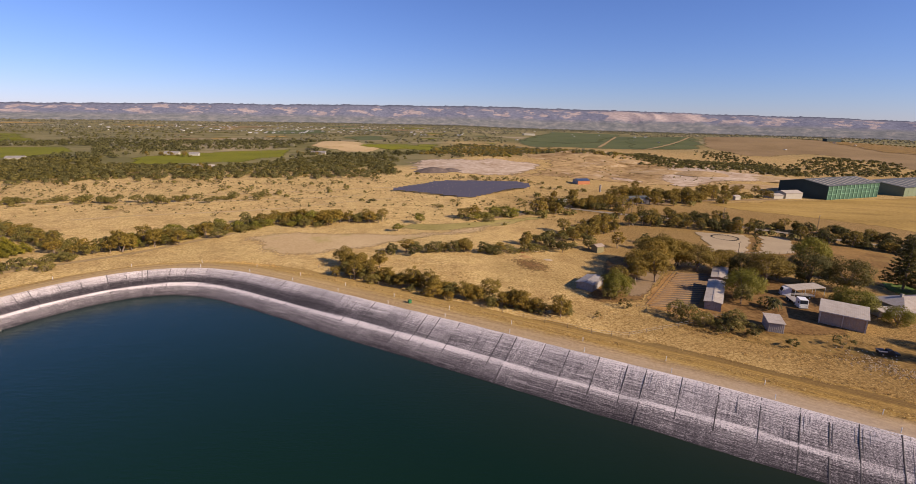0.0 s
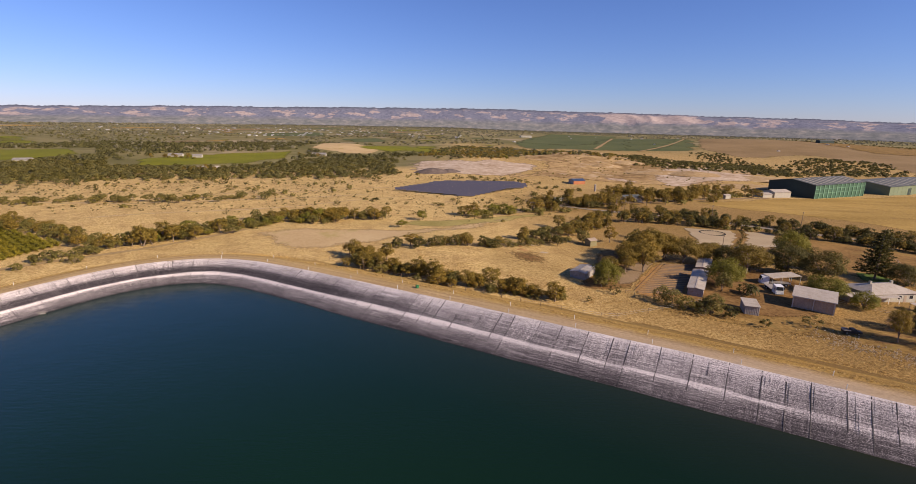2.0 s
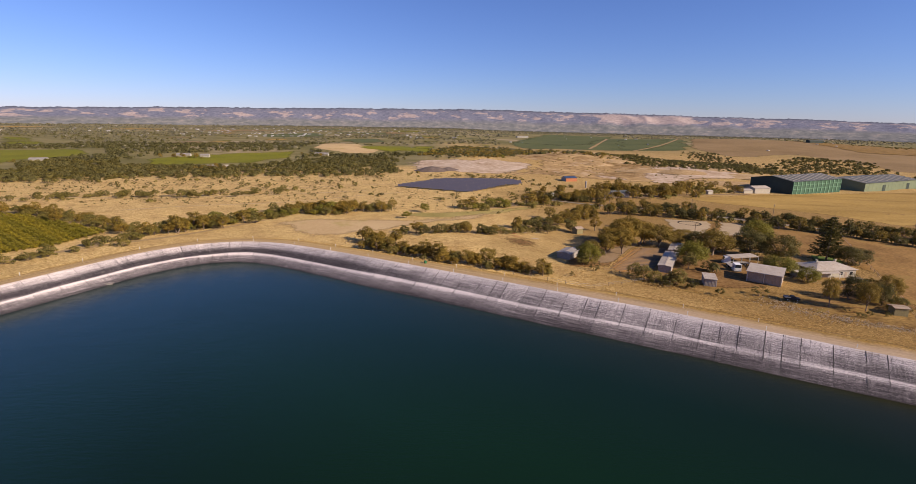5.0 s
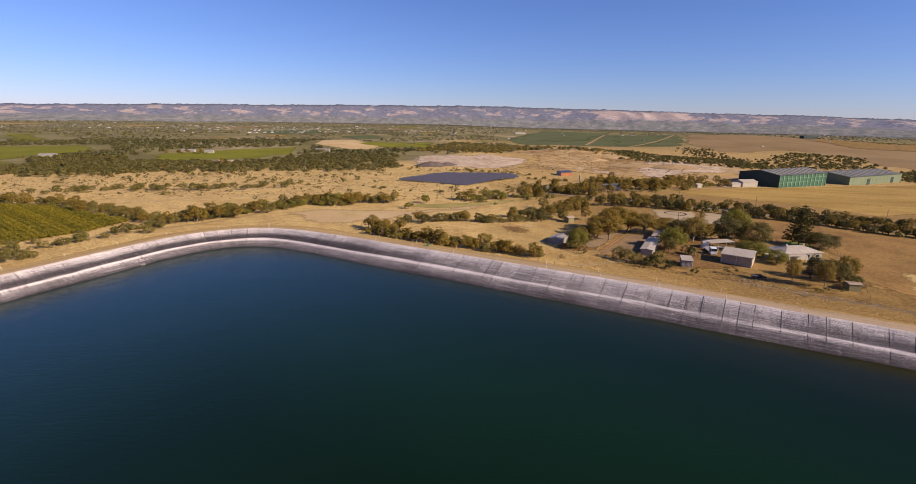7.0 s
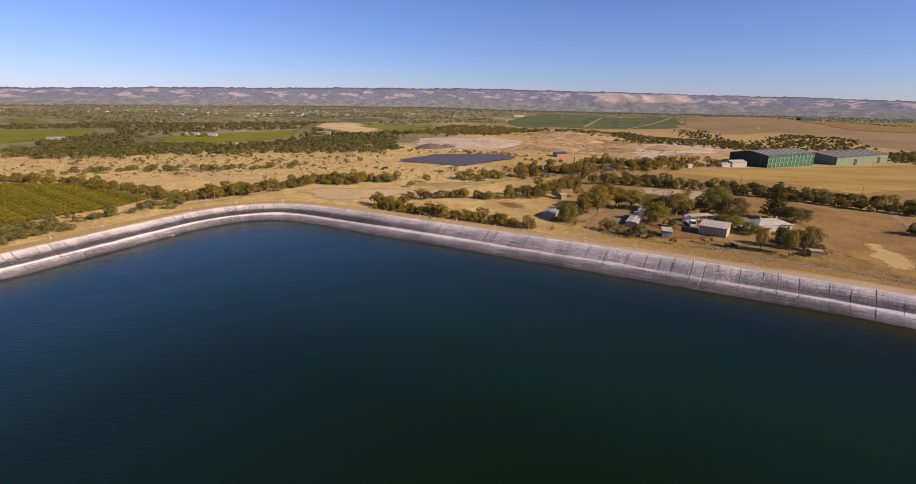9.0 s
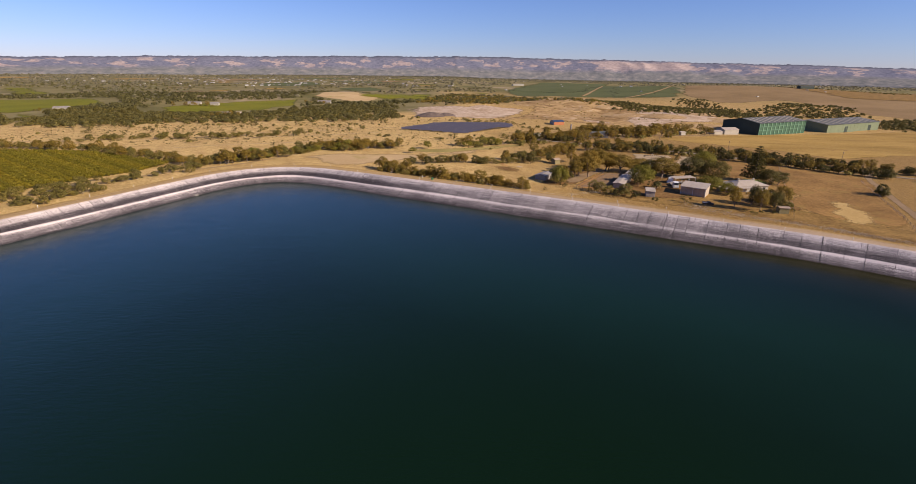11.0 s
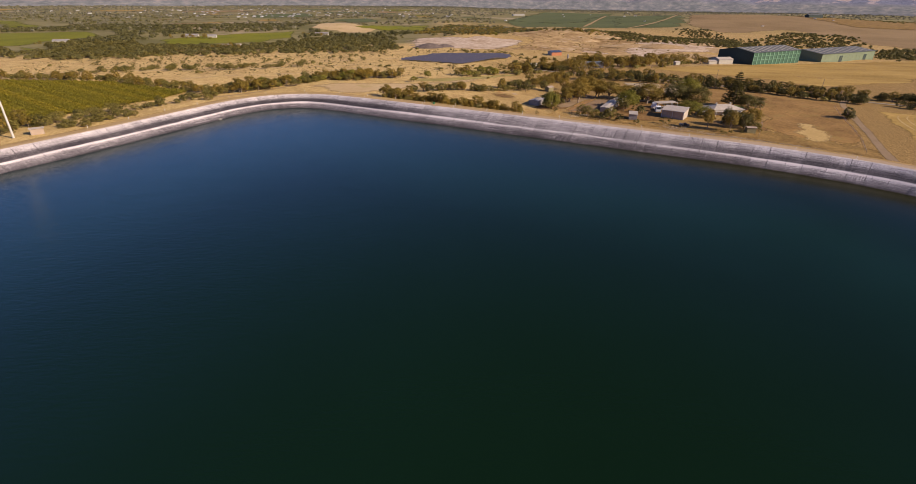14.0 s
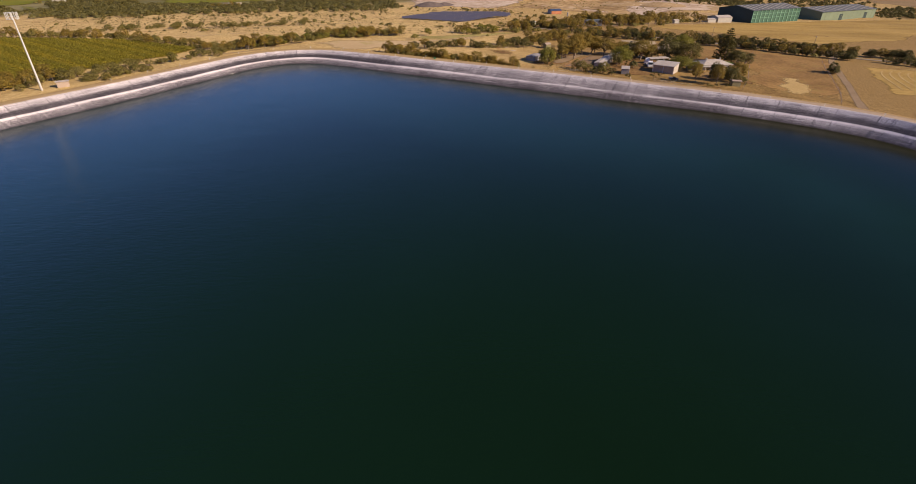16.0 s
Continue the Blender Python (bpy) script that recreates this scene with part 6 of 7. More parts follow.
def mast():
    root = base_at("phone_mast", -160.2, 66.5, 0, "tall pale grey phone mast with antenna panels", "mast")
    H = MAST_HEIGHT
    part("foot", solid((-0.9, -0.9, -0.6, 0.9, 0.9, 0.15)), ZINC, root)
    part("pole", tube(bmesh.new(), (0, 0, 0.1), (0, 0, H), 0.38, 0.22, 14), MASTGREY, root)
    for k in range(3):
        a = k * 2.094 + 0.4
        c, s_ = math.cos(a), math.sin(a)
        part("arm", tube(bmesh.new(), (0, 0, H - 1.2), (1.35 * c, 1.35 * s_, H - 1.2), 0.07, 0.07, 6), STEEL, root)
        for z in (-2.2, -0.1):
            part("rail", tube(bmesh.new(), (1.35 * c - 1.3 * s_, 1.35 * s_ + 1.3 * c, H + z), (1.35 * c + 1.3 * s_, 1.35 * s_ - 1.3 * c, H + z), 0.05, 0.05, 6), STEEL, root)
        for side in (-1.1, 0.0, 1.1):
            x, y = 1.5 * c - side * s_, 1.5 * s_ + side * c
            part("antenna", tube(bmesh.new(), (x, y, H - 2.3), (x, y, H + 0.1), 0.13, 0.13, 6), MASTGREY, root)
    return root


MAST_HEIGHT = 27.5
mast()
gable_shed("equipment_cabin", -156.6, 70.0, 38, 4.0, 2.6, 2.5, 0.12, DOORGREY, ZINC, "small drab equipment cabin beside the mast", "cabin", None, 5, 0.4)


def fence(line, gap, height, label, rails=2, material=WOOD):
    p = np.array(line, float)
    run = np.r_[0, np.cumsum(np.hypot(*np.diff(p, axis=0).T))]
    root = tagged(new("fence"), label, "fence")
    at = np.arange(0, run[-1] + 0.1, gap)
    xy = np.stack([np.interp(at, run, p[:, k]) for k in range(2)], 1)
    z = ground_z(xy[:, 0], xy[:, 1])
    shared = None
    for (x, y), h in zip(xy, z):
        if shared is None:
            q = part("post", tube(bmesh.new(), (0, 0, -0.4), (0, 0, height), 0.07, 0.06, 6), material, root)
            shared = q.data
        else:
            q = new("post", shared)
            q.parent = root
        q.location = (x, y, h)
    for k in range(rails):
        for i in range(len(xy) - 1):
            zz = height * (0.9 - 0.4 * k)
            part("wire", tube(bmesh.new(), (*xy[i], z[i] + zz), (*xy[i + 1], z[i + 1] + zz), 0.02, 0.02, 3, False), STEEL, root)
    return root


fence([(-44, 150), (-30, 138), (-10, 126), (10, 115), (32, 103), (50, 112), (62, 118)], 5.5, 1.25, "thin wire fence along the foot of the bank")
fence([(49, 127), (62, 120), (75, 124)], 2.6, 1.1, "timber rail fence round the planting beds", 2, WOOD)
fence([(112, 128), (120, 120), (136, 116), (146, 128)], 3.0, 1.2, "thin rail fence in front of the farmhouse", 2, WOOD)
fence([(101, 193), (119, 194), (141, 200)], 4.0, 1.3, "timber rail fence along the arena", 2, WOOD)
fence([(123, 88), (136, 108), (148, 130), (172, 172), (200, 219)], 6.0, 1.3, "post and wire paddock fence")
fence([(153, 68), (165, 86), (182, 116), (199, 147), (209, 164)], 5.0, 1.3, "post and wire fence beside the farm track")
fence([(104, 196), (136, 192), (150, 210)], 4.0, 1.3, "arena fence with timber posts", 2)


# rubble along the foot of the bank
def rubble():
    r = np.random.default_rng(5)
    line = np.array([(91, 103), (94, 97), (102, 91), (114, 85), (126, 78), (137, 70), (146, 62)], float)
    run = np.r_[0, np.cumsum(np.hypot(*np.diff(line, axis=0).T))]
    verts, faces = [], []
    cube = np.array([(x, y, z) for z in (-1, 1) for x, y in ((-1, -1), (1, -1), (1, 1), (-1, 1))], float)
    for k in range(1500):
        s_ = r.uniform(0, run[-1])
        c = np.array([np.interp(s_, run, line[:, 0]), np.interp(s_, run, line[:, 1])]) + r.normal(0, 1.4 + 1.6 * (s_ < 16), 2)
        z = float(ROCK_Z(c))
        size = r.uniform(0.06, 0.145) * np.array([r.uniform(0.7, 1.4), r.uniform(0.7, 1.2), r.uniform(0.5, 0.9)])
        turn = np.array(Euler(r.uniform(0, 3.1, 3)).to_matrix())
        v = (cube * size * r.uniform(0.7, 1.1, (8, 1))) @ turn.T + np.array([*c, z + 0.05])
        n0 = len(verts)
        verts += v.tolist()
        faces += [tuple(n0 + i for i in f) for f in ((3, 2, 1, 0), (4, 5, 6, 7), (0, 1, 5, 4), (1, 2, 6, 5), (2, 3, 7, 6), (3, 0, 4, 7))]
    ob = mesh_object("rubble", verts, faces, STONE, False)
    return tagged(ob, "strip of pale broken stone along the bank's foot", "rubble", kind="stuff")


_gx, _gy = np.meshgrid(np.arange(78, 156, 1.0), np.arange(52, 112, 1.0))
_gz = ground_z(_gx, _gy)


def ROCK_Z(c):
    return _gz[int(round(c[1] - 52)) % 60, int(round(c[0] - 78)) % 78]


rubble()


# ---- farm yard ----
def wheel(parent, x, y, z, r=0.36, w=0.24):
    t = part("wheel", tube(bmesh.new(), (x, y - w / 2, z), (x, y + w / 2, z), r, r, 14), RUBBER, parent)
    part("hub", tube(bmesh.new(), (x, y - w / 2 - 0.02, z), (x, y + w / 2 + 0.02, z), r * 0.5, r * 0.5, 10), STEEL, t)
    return t


def shaped(pts, y0, y1, inset=0.0):
    """A body from a side outline in x and z, drawn in at the top."""
    bm = bmesh.new()
    top = max(z for x, z in pts)
    low = min(z for x, z in pts)
    f = [bm.verts.new((x, y0 + inset * (z - low) / (top - low), z)) for x, z in pts]
    g = [bm.verts.new((x, y1 - inset * (z - low) / (top - low), z)) for x, z in pts]
    bm.faces.new(f)
    bm.faces.new(g[::-1])
    for i in range(len(pts)):
        k = (i + 1) % len(pts)
        bm.faces.new((f[k], f[i], g[i], g[k]))
    bmesh.ops.recalc_face_normals(bm, faces=bm.faces[:])
    return bm


def truck(x, y, turn, label):
    root = base_at("truck", x, y, turn, label, "truck")
    part("chassis", solid((-6.0, -0.5, 0.7, 2.2, 0.5, 0.95)), CARBLACK, root)
    cab = part("cab", shaped([(0.2, 0.6), (2.6, 0.6), (2.7, 1.6), (2.35, 2.9), (0.2, 3.1)], -1.2, 1.2, 0.12), CARWHITE, root)
    part("windscreen", shaped([(2.69, 1.75), (2.72, 1.75), (2.44, 2.75), (2.40, 2.75)], -1.0, 1.0), WINDOW, cab)
    part("bumper", solid((2.6, -1.2, 0.45, 2.85, 1.2, 0.85), bevel=0.05), STEEL, cab)
    for side in (-1.0, 1.0):
        part("headlight", solid((2.66, side * 0.85 - 0.15, 0.95, 2.74, side * 0.85 + 0.15, 1.15)), STEEL, cab)
        part("mirror", solid((2.3, side * 1.35 - 0.1, 1.9, 2.4, side * 1.35 + 0.1, 2.5)), CARBLACK, cab)
        wheel(root, 1.5, side * 1.0, 0.5, 0.5, 0.3)
        wheel(root, -3.6, side * 1.0, 0.5, 0.5, 0.5)
        wheel(root, -4.8, side * 1.0, 0.5, 0.5, 0.5)
    part("tray", solid((-6.1, -1.2, 0.96, 0.0, 1.2, 1.15)), OLDIRON, root)
    return root


truck(101.5, 143.2, 165, "white cab truck parked at the end of a carport")
truck(98.4, 134.5, -100, "white truck parked beside the machinery shed")


def ute():
    root = base_at("ute", 99.0, 104.5, -14, "dark parked utility vehicle with an open tray", "car")
    part("body", shaped([(-2.4, 0.4), (2.4, 0.4), (2.45, 0.95), (1.3, 1.05), (-2.4, 1.05)], -0.88, 0.88, 0.05), CARBLACK, root)
    c = part("cabin", shaped([(-0.5, 1.06), (1.25, 1.06), (0.75, 1.65), (-0.4, 1.68)], -0.8, 0.8, 0.12), CARBLACK, root)
    part("windscreen", shaped([(1.2, 1.12), (1.23, 1.12), (0.80, 1.6), (0.76, 1.6)], -0.66, 0.66), WINDOW, c)
    part("tray", solid((-2.4, -0.85, 1.06, -0.6, -0.78, 1.4), (-2.4, 0.78, 1.06, -0.6, 0.85, 1.4), (-2.45, -0.85, 1.06, -2.38, 0.85, 1.4)), STEEL, root)
    for x in (-1.5, 1.5):
        for y in (-0.8, 0.8):
            wheel(root, x, y, 0.36)
    root.scale = (0.86, 0.9, 0.86)
    return root


ute()


def carport():
    root = base_at("carport", 101.0, 140.5, 14, "long open carport with flat pale roof", "carport")
    part("roof", sheet((0, 0, 3.0), (11.5, 0, 3.0), (11.5, 4.2, 3.25), (0, 4.2, 3.25), 0.06, 22, 0.03), ZINC, root)
    for x in (0.1, 3.8, 7.6, 11.3):
        for y, h in ((0.1, 2.94), (4.05, 3.15)):
            part("post", solid((x - 0.06, y - 0.06, -0.5, x + 0.06, y + 0.06, h)), STEEL, root)
    part("beam", solid((0, 0.05, 2.78, 11.5, 0.15, 2.93)), WOOD, root)
    return root


carport()
shelter = base_at("garden_shelter", 131, 120.5, 12, "small open shelter with a pale iron roof", "shelter")
part("roof", sheet((0, 0, 2.2), (4.2, 0, 2.2), (4.2, 3.0, 2.5), (0, 3.0, 2.5), 0.05, 8, 0.03), ZINC, shelter)
for x in (0.1, 4.1):
    for y, h in ((0.1, 2.13), (2.9, 2.42)):
        part("post", solid((x - 0.05, y - 0.05, -0.4, x + 0.05, y + 0.05, h)), WOOD, shelter)


def bed():
    root = new("planting_bed")
    part("edging", solid((0, 0, -0.1, 12, 0.12, 0.28), (0, 0.9, -0.1, 12, 1.02, 0.28), (-0.1, 0, -0.1, 0.0, 1.02, 0.28), (12, 0, -0.1, 12.1, 1.02, 0.28)), WOOD, root)
    part("soil", solid((0.01, 0.13, -0.1, 11.99, 0.89, 0.2)), TILLED, root)
    bm = bmesh.new()
    for y in (-0.1, 1.1):
        tube(bm, (-1.6, y, -0.1), (-0.9, 0.5, 1.0), 0.05, 0.04, 5)
    tube(bm, (-0.9, 0.5, 0.98), (0.4, 0.5, 0.98), 0.04, 0.04, 5)
    part("frame", bm, WOOD, root)
    return tagged(root, "long low timber-edged planting bed in the yard", "planting bed", "planting beds in the yard")


first = bed()
for k in range(18):
    u = k / 17
    x, y = 53.5 + 21.5 * u, 128.5 + 33 * u
    m = pose(x, y, float(ground_z(np.array([x + 5]), np.array([y]))[0]) + 0.08, 0, 0, -3 + rng.normal(0, 1.0))
    if k:
        copy_thing(first, m)
    else:
        first.matrix_basis = m


def palm(x, y, h):
    r = np.random.default_rng(3)
    root = base_at("palm", x, y, 0, "dark green date palm with arching fronds", "palm")
    bm = bmesh.new()
    for k in range(6):
        tube(bm, (0, 0, -0.3 + k * h / 6), (0, 0, -0.3 + (k + 1) * h / 6), 0.34 - 0.01 * k, 0.28, 8, False)
    part("trunk", bm, BARK, root)
    for k in range(34):
        a, lift = r.uniform(0, 6.28), r.uniform(0.1, 1.3)
        bm = bmesh.new()
        prev = None
        L = r.uniform(2.6, 3.4)
        for i in range(9):
            u = i / 8
            rad = L * (u - 0.25 * u * u)
            z = h + lift * 1.6 * u - 2.6 * u * u * (1.2 - 0.5 * lift)
            c = Vector((rad * math.cos(a), rad * math.sin(a), z))
            side = Vector((-math.sin(a), math.cos(a), 0)) * 0.34 * math.sin(math.pi * min(1, 0.12 + u * 0.9))
            row = [bm.verts.new(c - side - Vector((0, 0, 0.18))), bm.verts.new(c), bm.verts.new(c + side - Vector((0, 0, 0.18)))]
            if prev:
                bm.faces.new((prev[0], row[0], row[1], prev[1]))
                bm.faces.new((prev[1], row[1], row[2], prev[2]))
            prev = row
        part("frond", bm, DARKLEAF, root)
    return root


palm(89.0, 131.5, 2.6)


def pine(x, y, h, w):
    r = np.random.default_rng(8)
    root = base_at("norfolk_pine", x, y, 0, "tall dark tiered conifer beside the farmhouse", "tree")
    part("trunk", tube(bmesh.new(), (0, 0, -0.3), (0, 0, h), 0.38, 0.05, 8), BARK, root)
    for k in range(15):
        u = k / 15
        z, reach = 1.8 + (h - 2.2) * u, w / 2 * (1 - u) ** 0.8 + 0.35
        pts, nrm = [], []
        for b in range(9):
            a = b * 0.698 + k * 0.5 + r.uniform(-0.2, 0.2)
            n = int(26 * reach / 3) + 8
            t = r.uniform(0.15, 1.0, n)
            L = reach * r.uniform(0.8, 1.1)
            pts.append(np.stack([L * t * np.cos(a) + r.normal(0, 0.22, n), L * t * np.sin(a) + r.normal(0, 0.22, n), z + 0.35 * t * t * L * 0.25 + r.normal(0, 0.1, n)], 1))
            nrm.append(r.normal(size=(n, 3)) * 0.5 + np.array([0, 0, 1.0]))
        pts, nrm = np.concatenate(pts), np.concatenate(nrm)
        ob = new("branch_tier", leaves_mesh("branch_tier", sprays(pts, nrm, r.uniform(0.25, 0.45, len(pts)), r), DARKLEAF))
        ob.parent = root
    return root


pine(148.6, 157.4, 18.5, 12.5)


# horse arena: ring of tyres
ring = tagged(new("tyre_ring"), "ring of black tyres on the sand arena", "tyres")
tyre = None
zr = float(ground_z(np.array([123.0]), np.array([226.0]))[0])
for k in range(30):
    a = 2 * math.pi * k / 30
    if tyre is None:
        bm = bmesh.new()
        n1, n2 = 10, 6
        vs = [[bm.verts.new(((0.32 + 0.12 * math.cos(q)) * math.cos(p_), (0.32 + 0.12 * math.cos(q)) * math.sin(p_), 0.12 * math.sin(q))) for q in np.linspace(0, 2 * math.pi, n2, endpoint=False)] for p_ in np.linspace(0, 2 * math.pi, n1, endpoint=False)]
        for i in range(n1):
            for j in range(n2):
                bm.faces.new((vs[i][j], vs[(i + 1) % n1][j], vs[(i + 1) % n1][(j + 1) % n2], vs[i][(j + 1) % n2]))
        ob = part("tyre", bm, RUBBER, ring)
        tyre = ob.data
    else:
        ob = new("tyre", tyre)
        ob.parent = ring
    ob.location = (124 + 5.6 * math.cos(a), 225 + 5.6 * math.sin(a), zr + 0.45)


# ---- solar farm ----
PANEL_W = 2.0


def solar_row(n):
    root = new("solar_row")
    for k in range(n):
        x = PANEL_W * k
        if k == 0:
            ob = part("panel", solid((0.03, -1.6, -0.03, PANEL_W - 0.03, 1.6, 0.03)), SOLAR, root)
            data = ob.data
        else:
            ob = new("panel", data)
            ob.parent = root
        ob.matrix_basis = pose(x, 0, 1.25, 20, 0, 0)
    bm = bmesh.new()
    for k in range(0, n, 3):
        box(bm, PANEL_W * k + 0.9, -0.08, -0.6, PANEL_W * k + 1.06, 0.08, 1.2)
    box(bm, 0, 0.1, 1.08, PANEL_W * n, 0.22, 1.18)
    part("frame", bm, STEEL, root)
    for k in range(3 + n % 5, n, 7):
        part("junction_box", solid((PANEL_W * k, 1.75, 1.4, PANEL_W * k + 0.5, 2.0, 1.98)), ZINC, root, "small pale junction box")
    return tagged(root, "row of dark blue-grey tilted solar panels", "solar panels", "rows of the solar farm")


SUN_CORNERS = np.array([(-44, 330), (9, 301.5), (55, 374), (46, 391), (7, 390), (-10, 388)], float)
patterns = {}


def lay_row(lo, hi, v):
    n = int((hi - lo) / PANEL_W)
    if n < 2:
        return
    m = pose(lo, v, float(plain((lo + hi) / 2, v)) + 0.15, 0, 0, 0)
    if n in patterns:
        copy_thing(patterns[n], m)
    else:
        patterns[n] = solar_row(n)
        patterns[n].matrix_basis = m


for v in np.arange(302.5, 391, 4.6):
    hits = []
    for a, b in zip(SUN_CORNERS, np.roll(SUN_CORNERS, -1, 0)):
        if (a[1] - v) * (b[1] - v) < 0:
            hits.append(a[0] + (b[0] - a[0]) * (v - a[1]) / (b[1] - a[1]))
    if len(hits) == 2:
        lo, hi = sorted(hits)
        cut = 10 + (371.5 - v) * 5.0  # a service track runs slantwise through the back rows
        if lo + 6 < cut < hi - 6 and 362 < v < 374:
            lay_row(lo, cut - 9, v)
            lay_row(cut + 9, hi, v)
        else:
            lay_row(lo, hi, v)


# quarry heap
def heap(x, y, rx, ry, h, material, label):
    bm = bmesh.new()
    n, k = 36, 9
    rows = []
    for i in range(k):
        u = i / (k - 1)
        rows.append([bm.verts.new((x + rx * (1 - u) * math.cos(t) * (1 + 0.15 * noise.noise(Vector((math.cos(t) * 2, math.sin(t) * 2, u * 2)))), y + ry * (1 - u) * math.sin(t), float(plain(x, y)) - 0.5 + h * math.sin(0.5 * math.pi * u) ** 1.1 * (1 + 0.12 * noise.noise(Vector((math.cos(t) * 3, math.sin(t) * 3, 4)))))) for t in np.linspace(0, 2 * math.pi, n, endpoint=False)])
    for p, q in zip(rows, rows[1:]):
        for j in range(n):
            bm.faces.new((p[j], p[(j + 1) % n], q[(j + 1) % n], q[j]))
    for f in bm.faces:
        f.smooth = True
    bmesh.ops.remove_doubles(bm, verts=bm.verts[:], dist=0.05)
    ob = part("gravel_mound", bm, material, None)
    return tagged(ob, label, "heap")


heap(-24, 462, 19, 12, 4.6, GRAVEL, "dark brown gravel heap beside the quarry")
heap(-8, 466, 13, 9, 3.6, GRAVEL, "smaller dark gravel heap beside the quarry")
r_heap = np.random.default_rng(5)
for k in range(12):  # spoil mounds of the old quarry
    x, y = r_heap.uniform(60, 350), r_heap.uniform(450, 740)
    if 110 + 0.55 * (y - 420) > x or x < 330:
        wide = r_heap.uniform(20, 44)
        heap(x, y, wide, wide * r_heap.uniform(0.4, 0.8), r_heap.uniform(1.8, 3.6), MOUND, "grassed tan spoil mound of the old quarry")
for x, y, wide in ((17, 173, 1.6), (20, 176, 2.2), (24, 178, 1.8), (29, 182, 2.0)):
    heap(x, y, wide, wide * 0.7, 0.8, TERRACOTTA if wide == 1.8 else STONE, "broken brick and stone rubble on bare ground")
heap(24, 172, 4, 2.6, 1.2, TILLED, "reddish rubble heap on bare ground")
heap(32, 170, 3, 2, 0.9, STONE, "pale rubble heap on bare ground")

# buildings by the road junction and beyond
gable_shed("barn", 99, 414, 16, 11, 9, 3.0, 1.2, OLDIRON, BLUESHEET, "orange-fronted shed with a dark blue roof", "barn", TERRACOTTA, 12, 1.0)
box2 = base_at("sign_board", 60, 297, 10, "white billboard on two posts beside the road", "sign")
part("board", solid((0, -0.08, 1.0, 5.2, 0.08, 4.0)), WHITE, box2)
for x in (0.6, 4.4):
    part("post", solid((x, 0.09, -0.6, x + 0.2, 0.25, 3.9)), WOOD, box2)
gable_shed("farm_shed", 113, 322, 18, 14, 8, 2.9, 1.3, CREAM, ROOFDARK, "grey-roofed building among tall gums by the road", "shed", OLDIRON, 14, 1.0)
gable_shed("farm_shed", 204, 364, 24, 5.5, 4.5, 2.6, 0.7, CREAM, ZINC, "small cream shed beside the stubble field", "shed", None, 6, 1.0)
gable_shed("cottage", 54, 186, 30, 3.6, 3.2, 2.0, 0.6, HUTWALL, DOORGREY, "small rusty brown iron hut", "hut", None, 8)


def tank(x, y, r, h, label):
    root = base_at("silo", x, y, 0, label, "silo")
    part("body", tube(bmesh.new(), (0, 0, -0.6), (0, 0, h), r, r, 16), OLDIRON, root)
    part("cone", tube(bmesh.new(), (0, 0, h + 0.01), (0, 0, h + r * 0.6), r * 1.05, 0.1, 16), ZINC, root)
    return root


tank(106, 372, 0.7, 5.5, "tall narrow pale silo among trees")


def power_pole(x, y, h=9.0):
    root = base_at("power_pole", x, y, 40, "timber power pole with a crossarm", "pole", "power poles along the road")
    part("pole", tube(bmesh.new(), (0, 0, -0.6), (0, 0, h), 0.16, 0.11, 8), WOOD, root)
    part("crossarm", solid((-1.2, -0.06, h - 0.7, 1.2, 0.06, h - 0.55)), WOOD, root)
    for k in (-1.05, 0, 1.05):
        part("insulator", tube(bmesh.new(), (k, 0, h - 0.55), (k, 0, h - 0.35), 0.05, 0.03, 6), WHITE, root)
    return root


for x, y in ((142, 262), (100, 283), (186, 252), (236, 214), (104, 178)):
    power_pole(x, y)


def far_house(x, y, turn, w, d, h, roof, label):
    return gable_shed("house", x, y, turn, w, d, h * 0.85, 1.4, CREAM, roof, label, "house", None, 1, 1.5)


far_house(-436, 478, 20, 15, 8, 3, OLDIRON, "cream farmhouse with a grey roof among vines")
far_house(-334, 566, 10, 15, 7, 3, OLDIRON, "long cream farmhouse beside a vineyard")
far_house(-306, 566, 10, 10, 6, 3, OLDIRON, "grey-roofed shed beside a vineyard")
far_house(-236, 440, 30, 8, 6, 2.6, OLDIRON, "cream cottage hidden in gum scrub")
far_house(-225, 446, 20, 5, 4, 2.4, ZINC, "small shed hidden in gum scrub")
far_house(246, 1960, 10, 44, 22, 6, CREAM, "large white winery shed on the plain")
far_house(-190, 640, 0, 18, 10, 3, OLDIRON, "farmhouse with a dull grey roof")
gable_shed("barn", 1000, 1385, 10, 46, 14, 7, 1.5, GREENDARK, ROOFDARK, "dark open hay barn on a bare field", "barn", None, 1, 3)

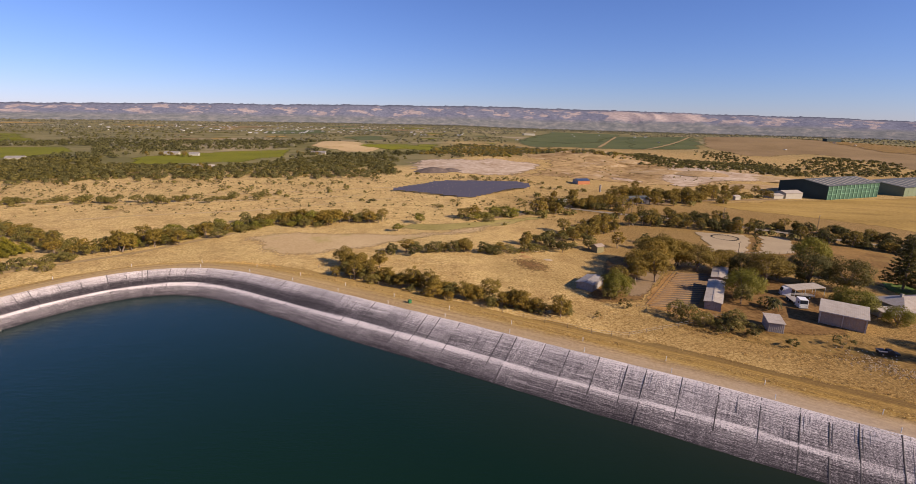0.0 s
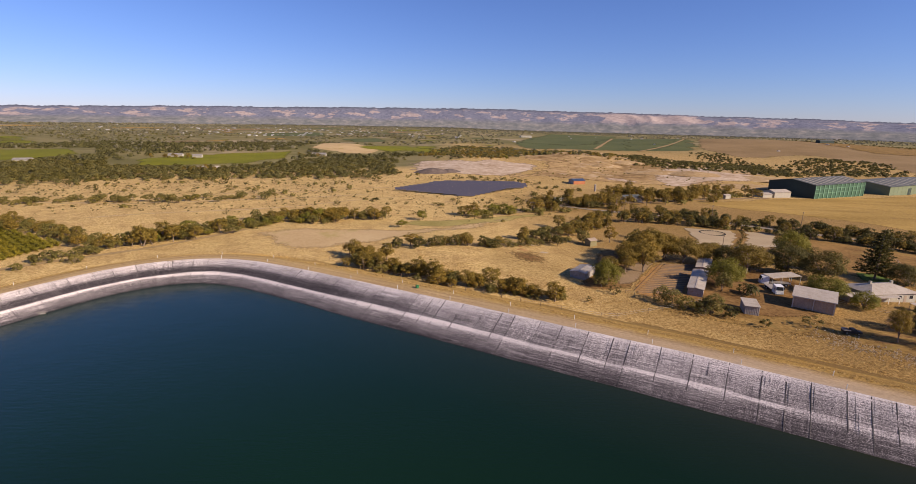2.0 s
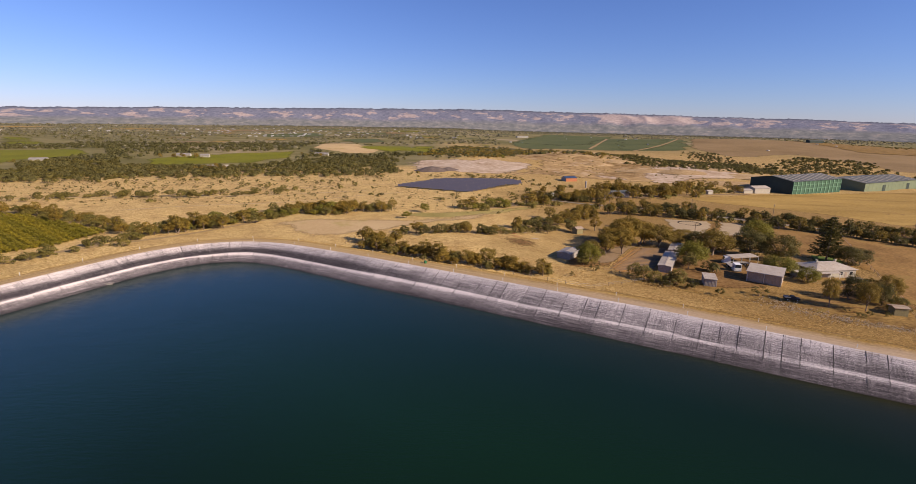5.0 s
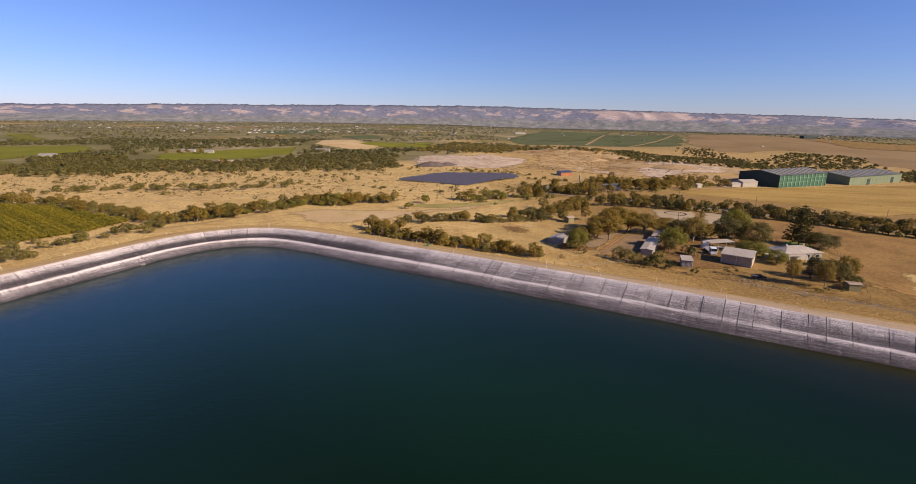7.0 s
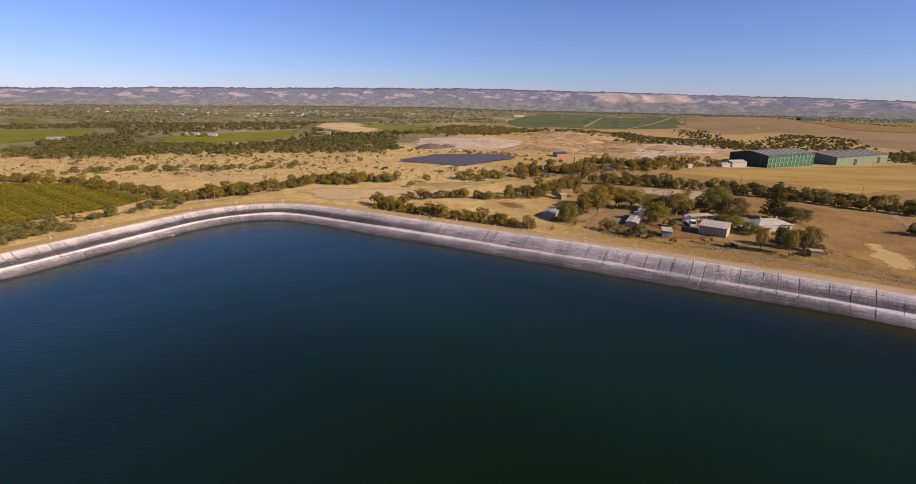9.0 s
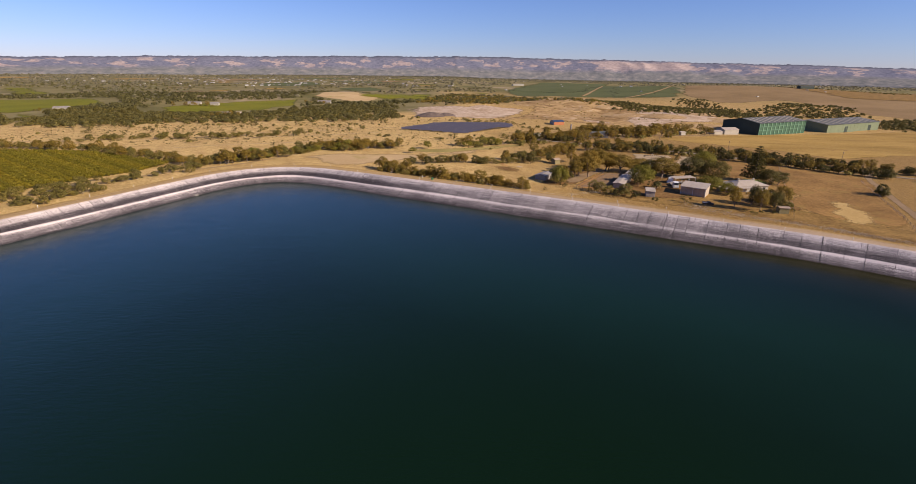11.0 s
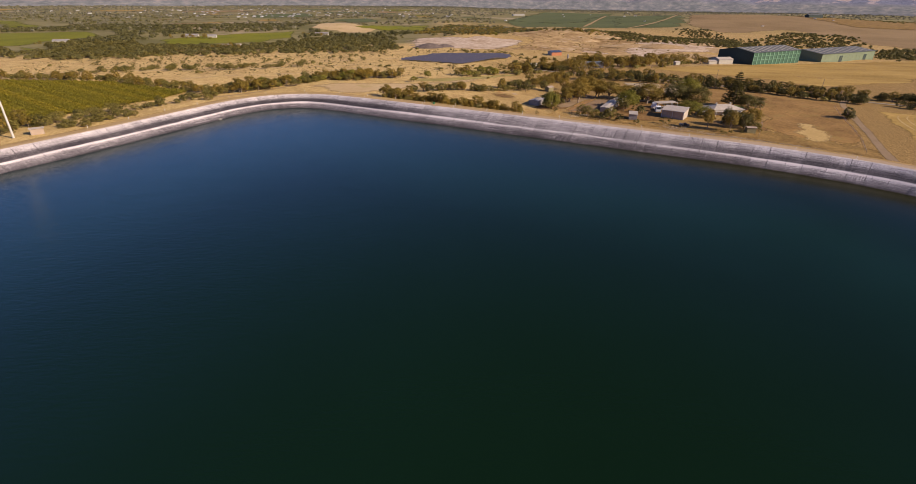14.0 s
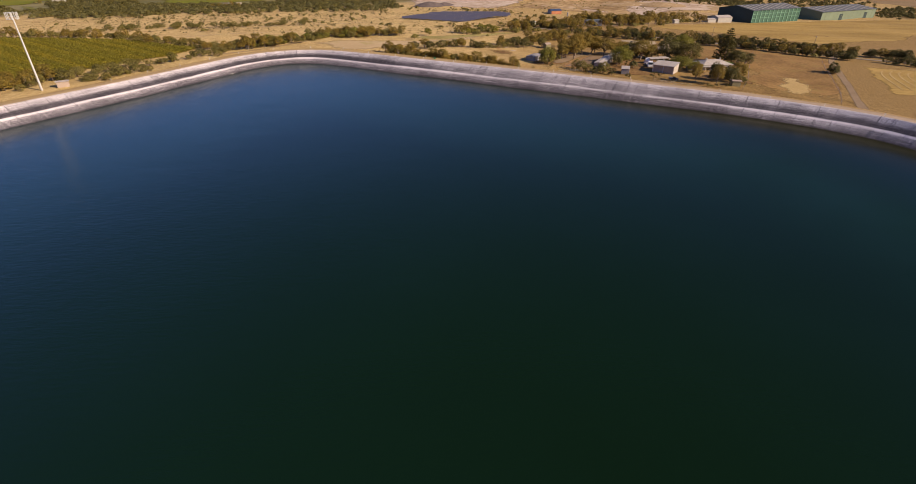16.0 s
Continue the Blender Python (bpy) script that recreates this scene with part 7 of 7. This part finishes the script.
# small houses of the far town
r_town = np.random.default_rng(21)
town = None
for k in range(210):
    a = r_town.normal(-0.32, 0.17) if k < 170 else r_town.uniform(-0.7, 0.7)
    dist = r_town.uniform(1500, 2700) if k < 170 else r_town.uniform(1300, 3200)
    x, y = dist * math.sin(a), dist * math.cos(a)
    m = Matrix.LocRotScale((x, y, float(plain(x, y)) - 0.5), Euler((0, 0, r_town.uniform(0, 3.1))), tuple(r_town.uniform(0.4, 0.75, 3)))
    if town is None:
        town = new("town_house")
        part("wall", solid((-7, -5, -2, 7, 5, 3.2)), WHITE, town)
        for s_ in (1, -1):
            part("roof", sheet((-7.5 * s_, -5.5 * s_, 3.0), (7.5 * s_, -5.5 * s_, 3.0), (7.5 * s_, 0, 5.4), (-7.5 * s_, 0, 5.4), 0.2), OLDIRON, town)
        tagged(town, "pale house of a far-off town", "house", "houses of the far town")
        town.matrix_basis = m
    else:
        ob = copy_thing(town, m)
        ob.scale = m.to_scale()


# ---- dry grass tufts on the bank and at its foot ----
def tufts(count, lo, hi, s_lo, s_hi, label):
    r = np.random.default_rng(count)
    i = r.integers(s_lo, s_hi, count)
    d = r.uniform(lo, hi, count)
    p = RIM[i % len(RIM)] + OUTWARD[i % len(RIM)] * d[:, None] + r.normal(0, 0.5, (count, 2))
    keep = np.array([noise.noise(Vector((x * 0.12, y * 0.12, 1.0))) > r.uniform(-0.35, 0.35) for x, y in p])
    p, d = p[keep], d[keep]
    z = ground_z(p[:, 0], p[:, 1])
    blades = 5
    c = np.repeat(np.c_[p, z + 0.08], blades, 0) + r.normal(0, 0.16, (len(p) * blades, 3)) * np.array([1, 1, 0.3])
    n = r.normal(size=(len(c), 3)) * np.array([1, 1, 0.35])
    ob = new("dry_grass", leaves_mesh("dry_grass", sprays(c, n, r.uniform(0.06, 0.17, len(c)), r), GRASS))
    return tagged(ob, label, "grass", kind="stuff")


tufts(5000, 6.5, 12, S_START, rim_index(-130, 55), "bleached dry grass tufts on the bank's shoulder")
tufts(7000, 25, 46, S_START, rim_index(-60, 132), "tall dry straw grass on the bank's outer slope")
tufts(7000, 8, 22, rim_index(-60, 132), rim_index(-150, 15), "dry straw grass between bank and vineyard")
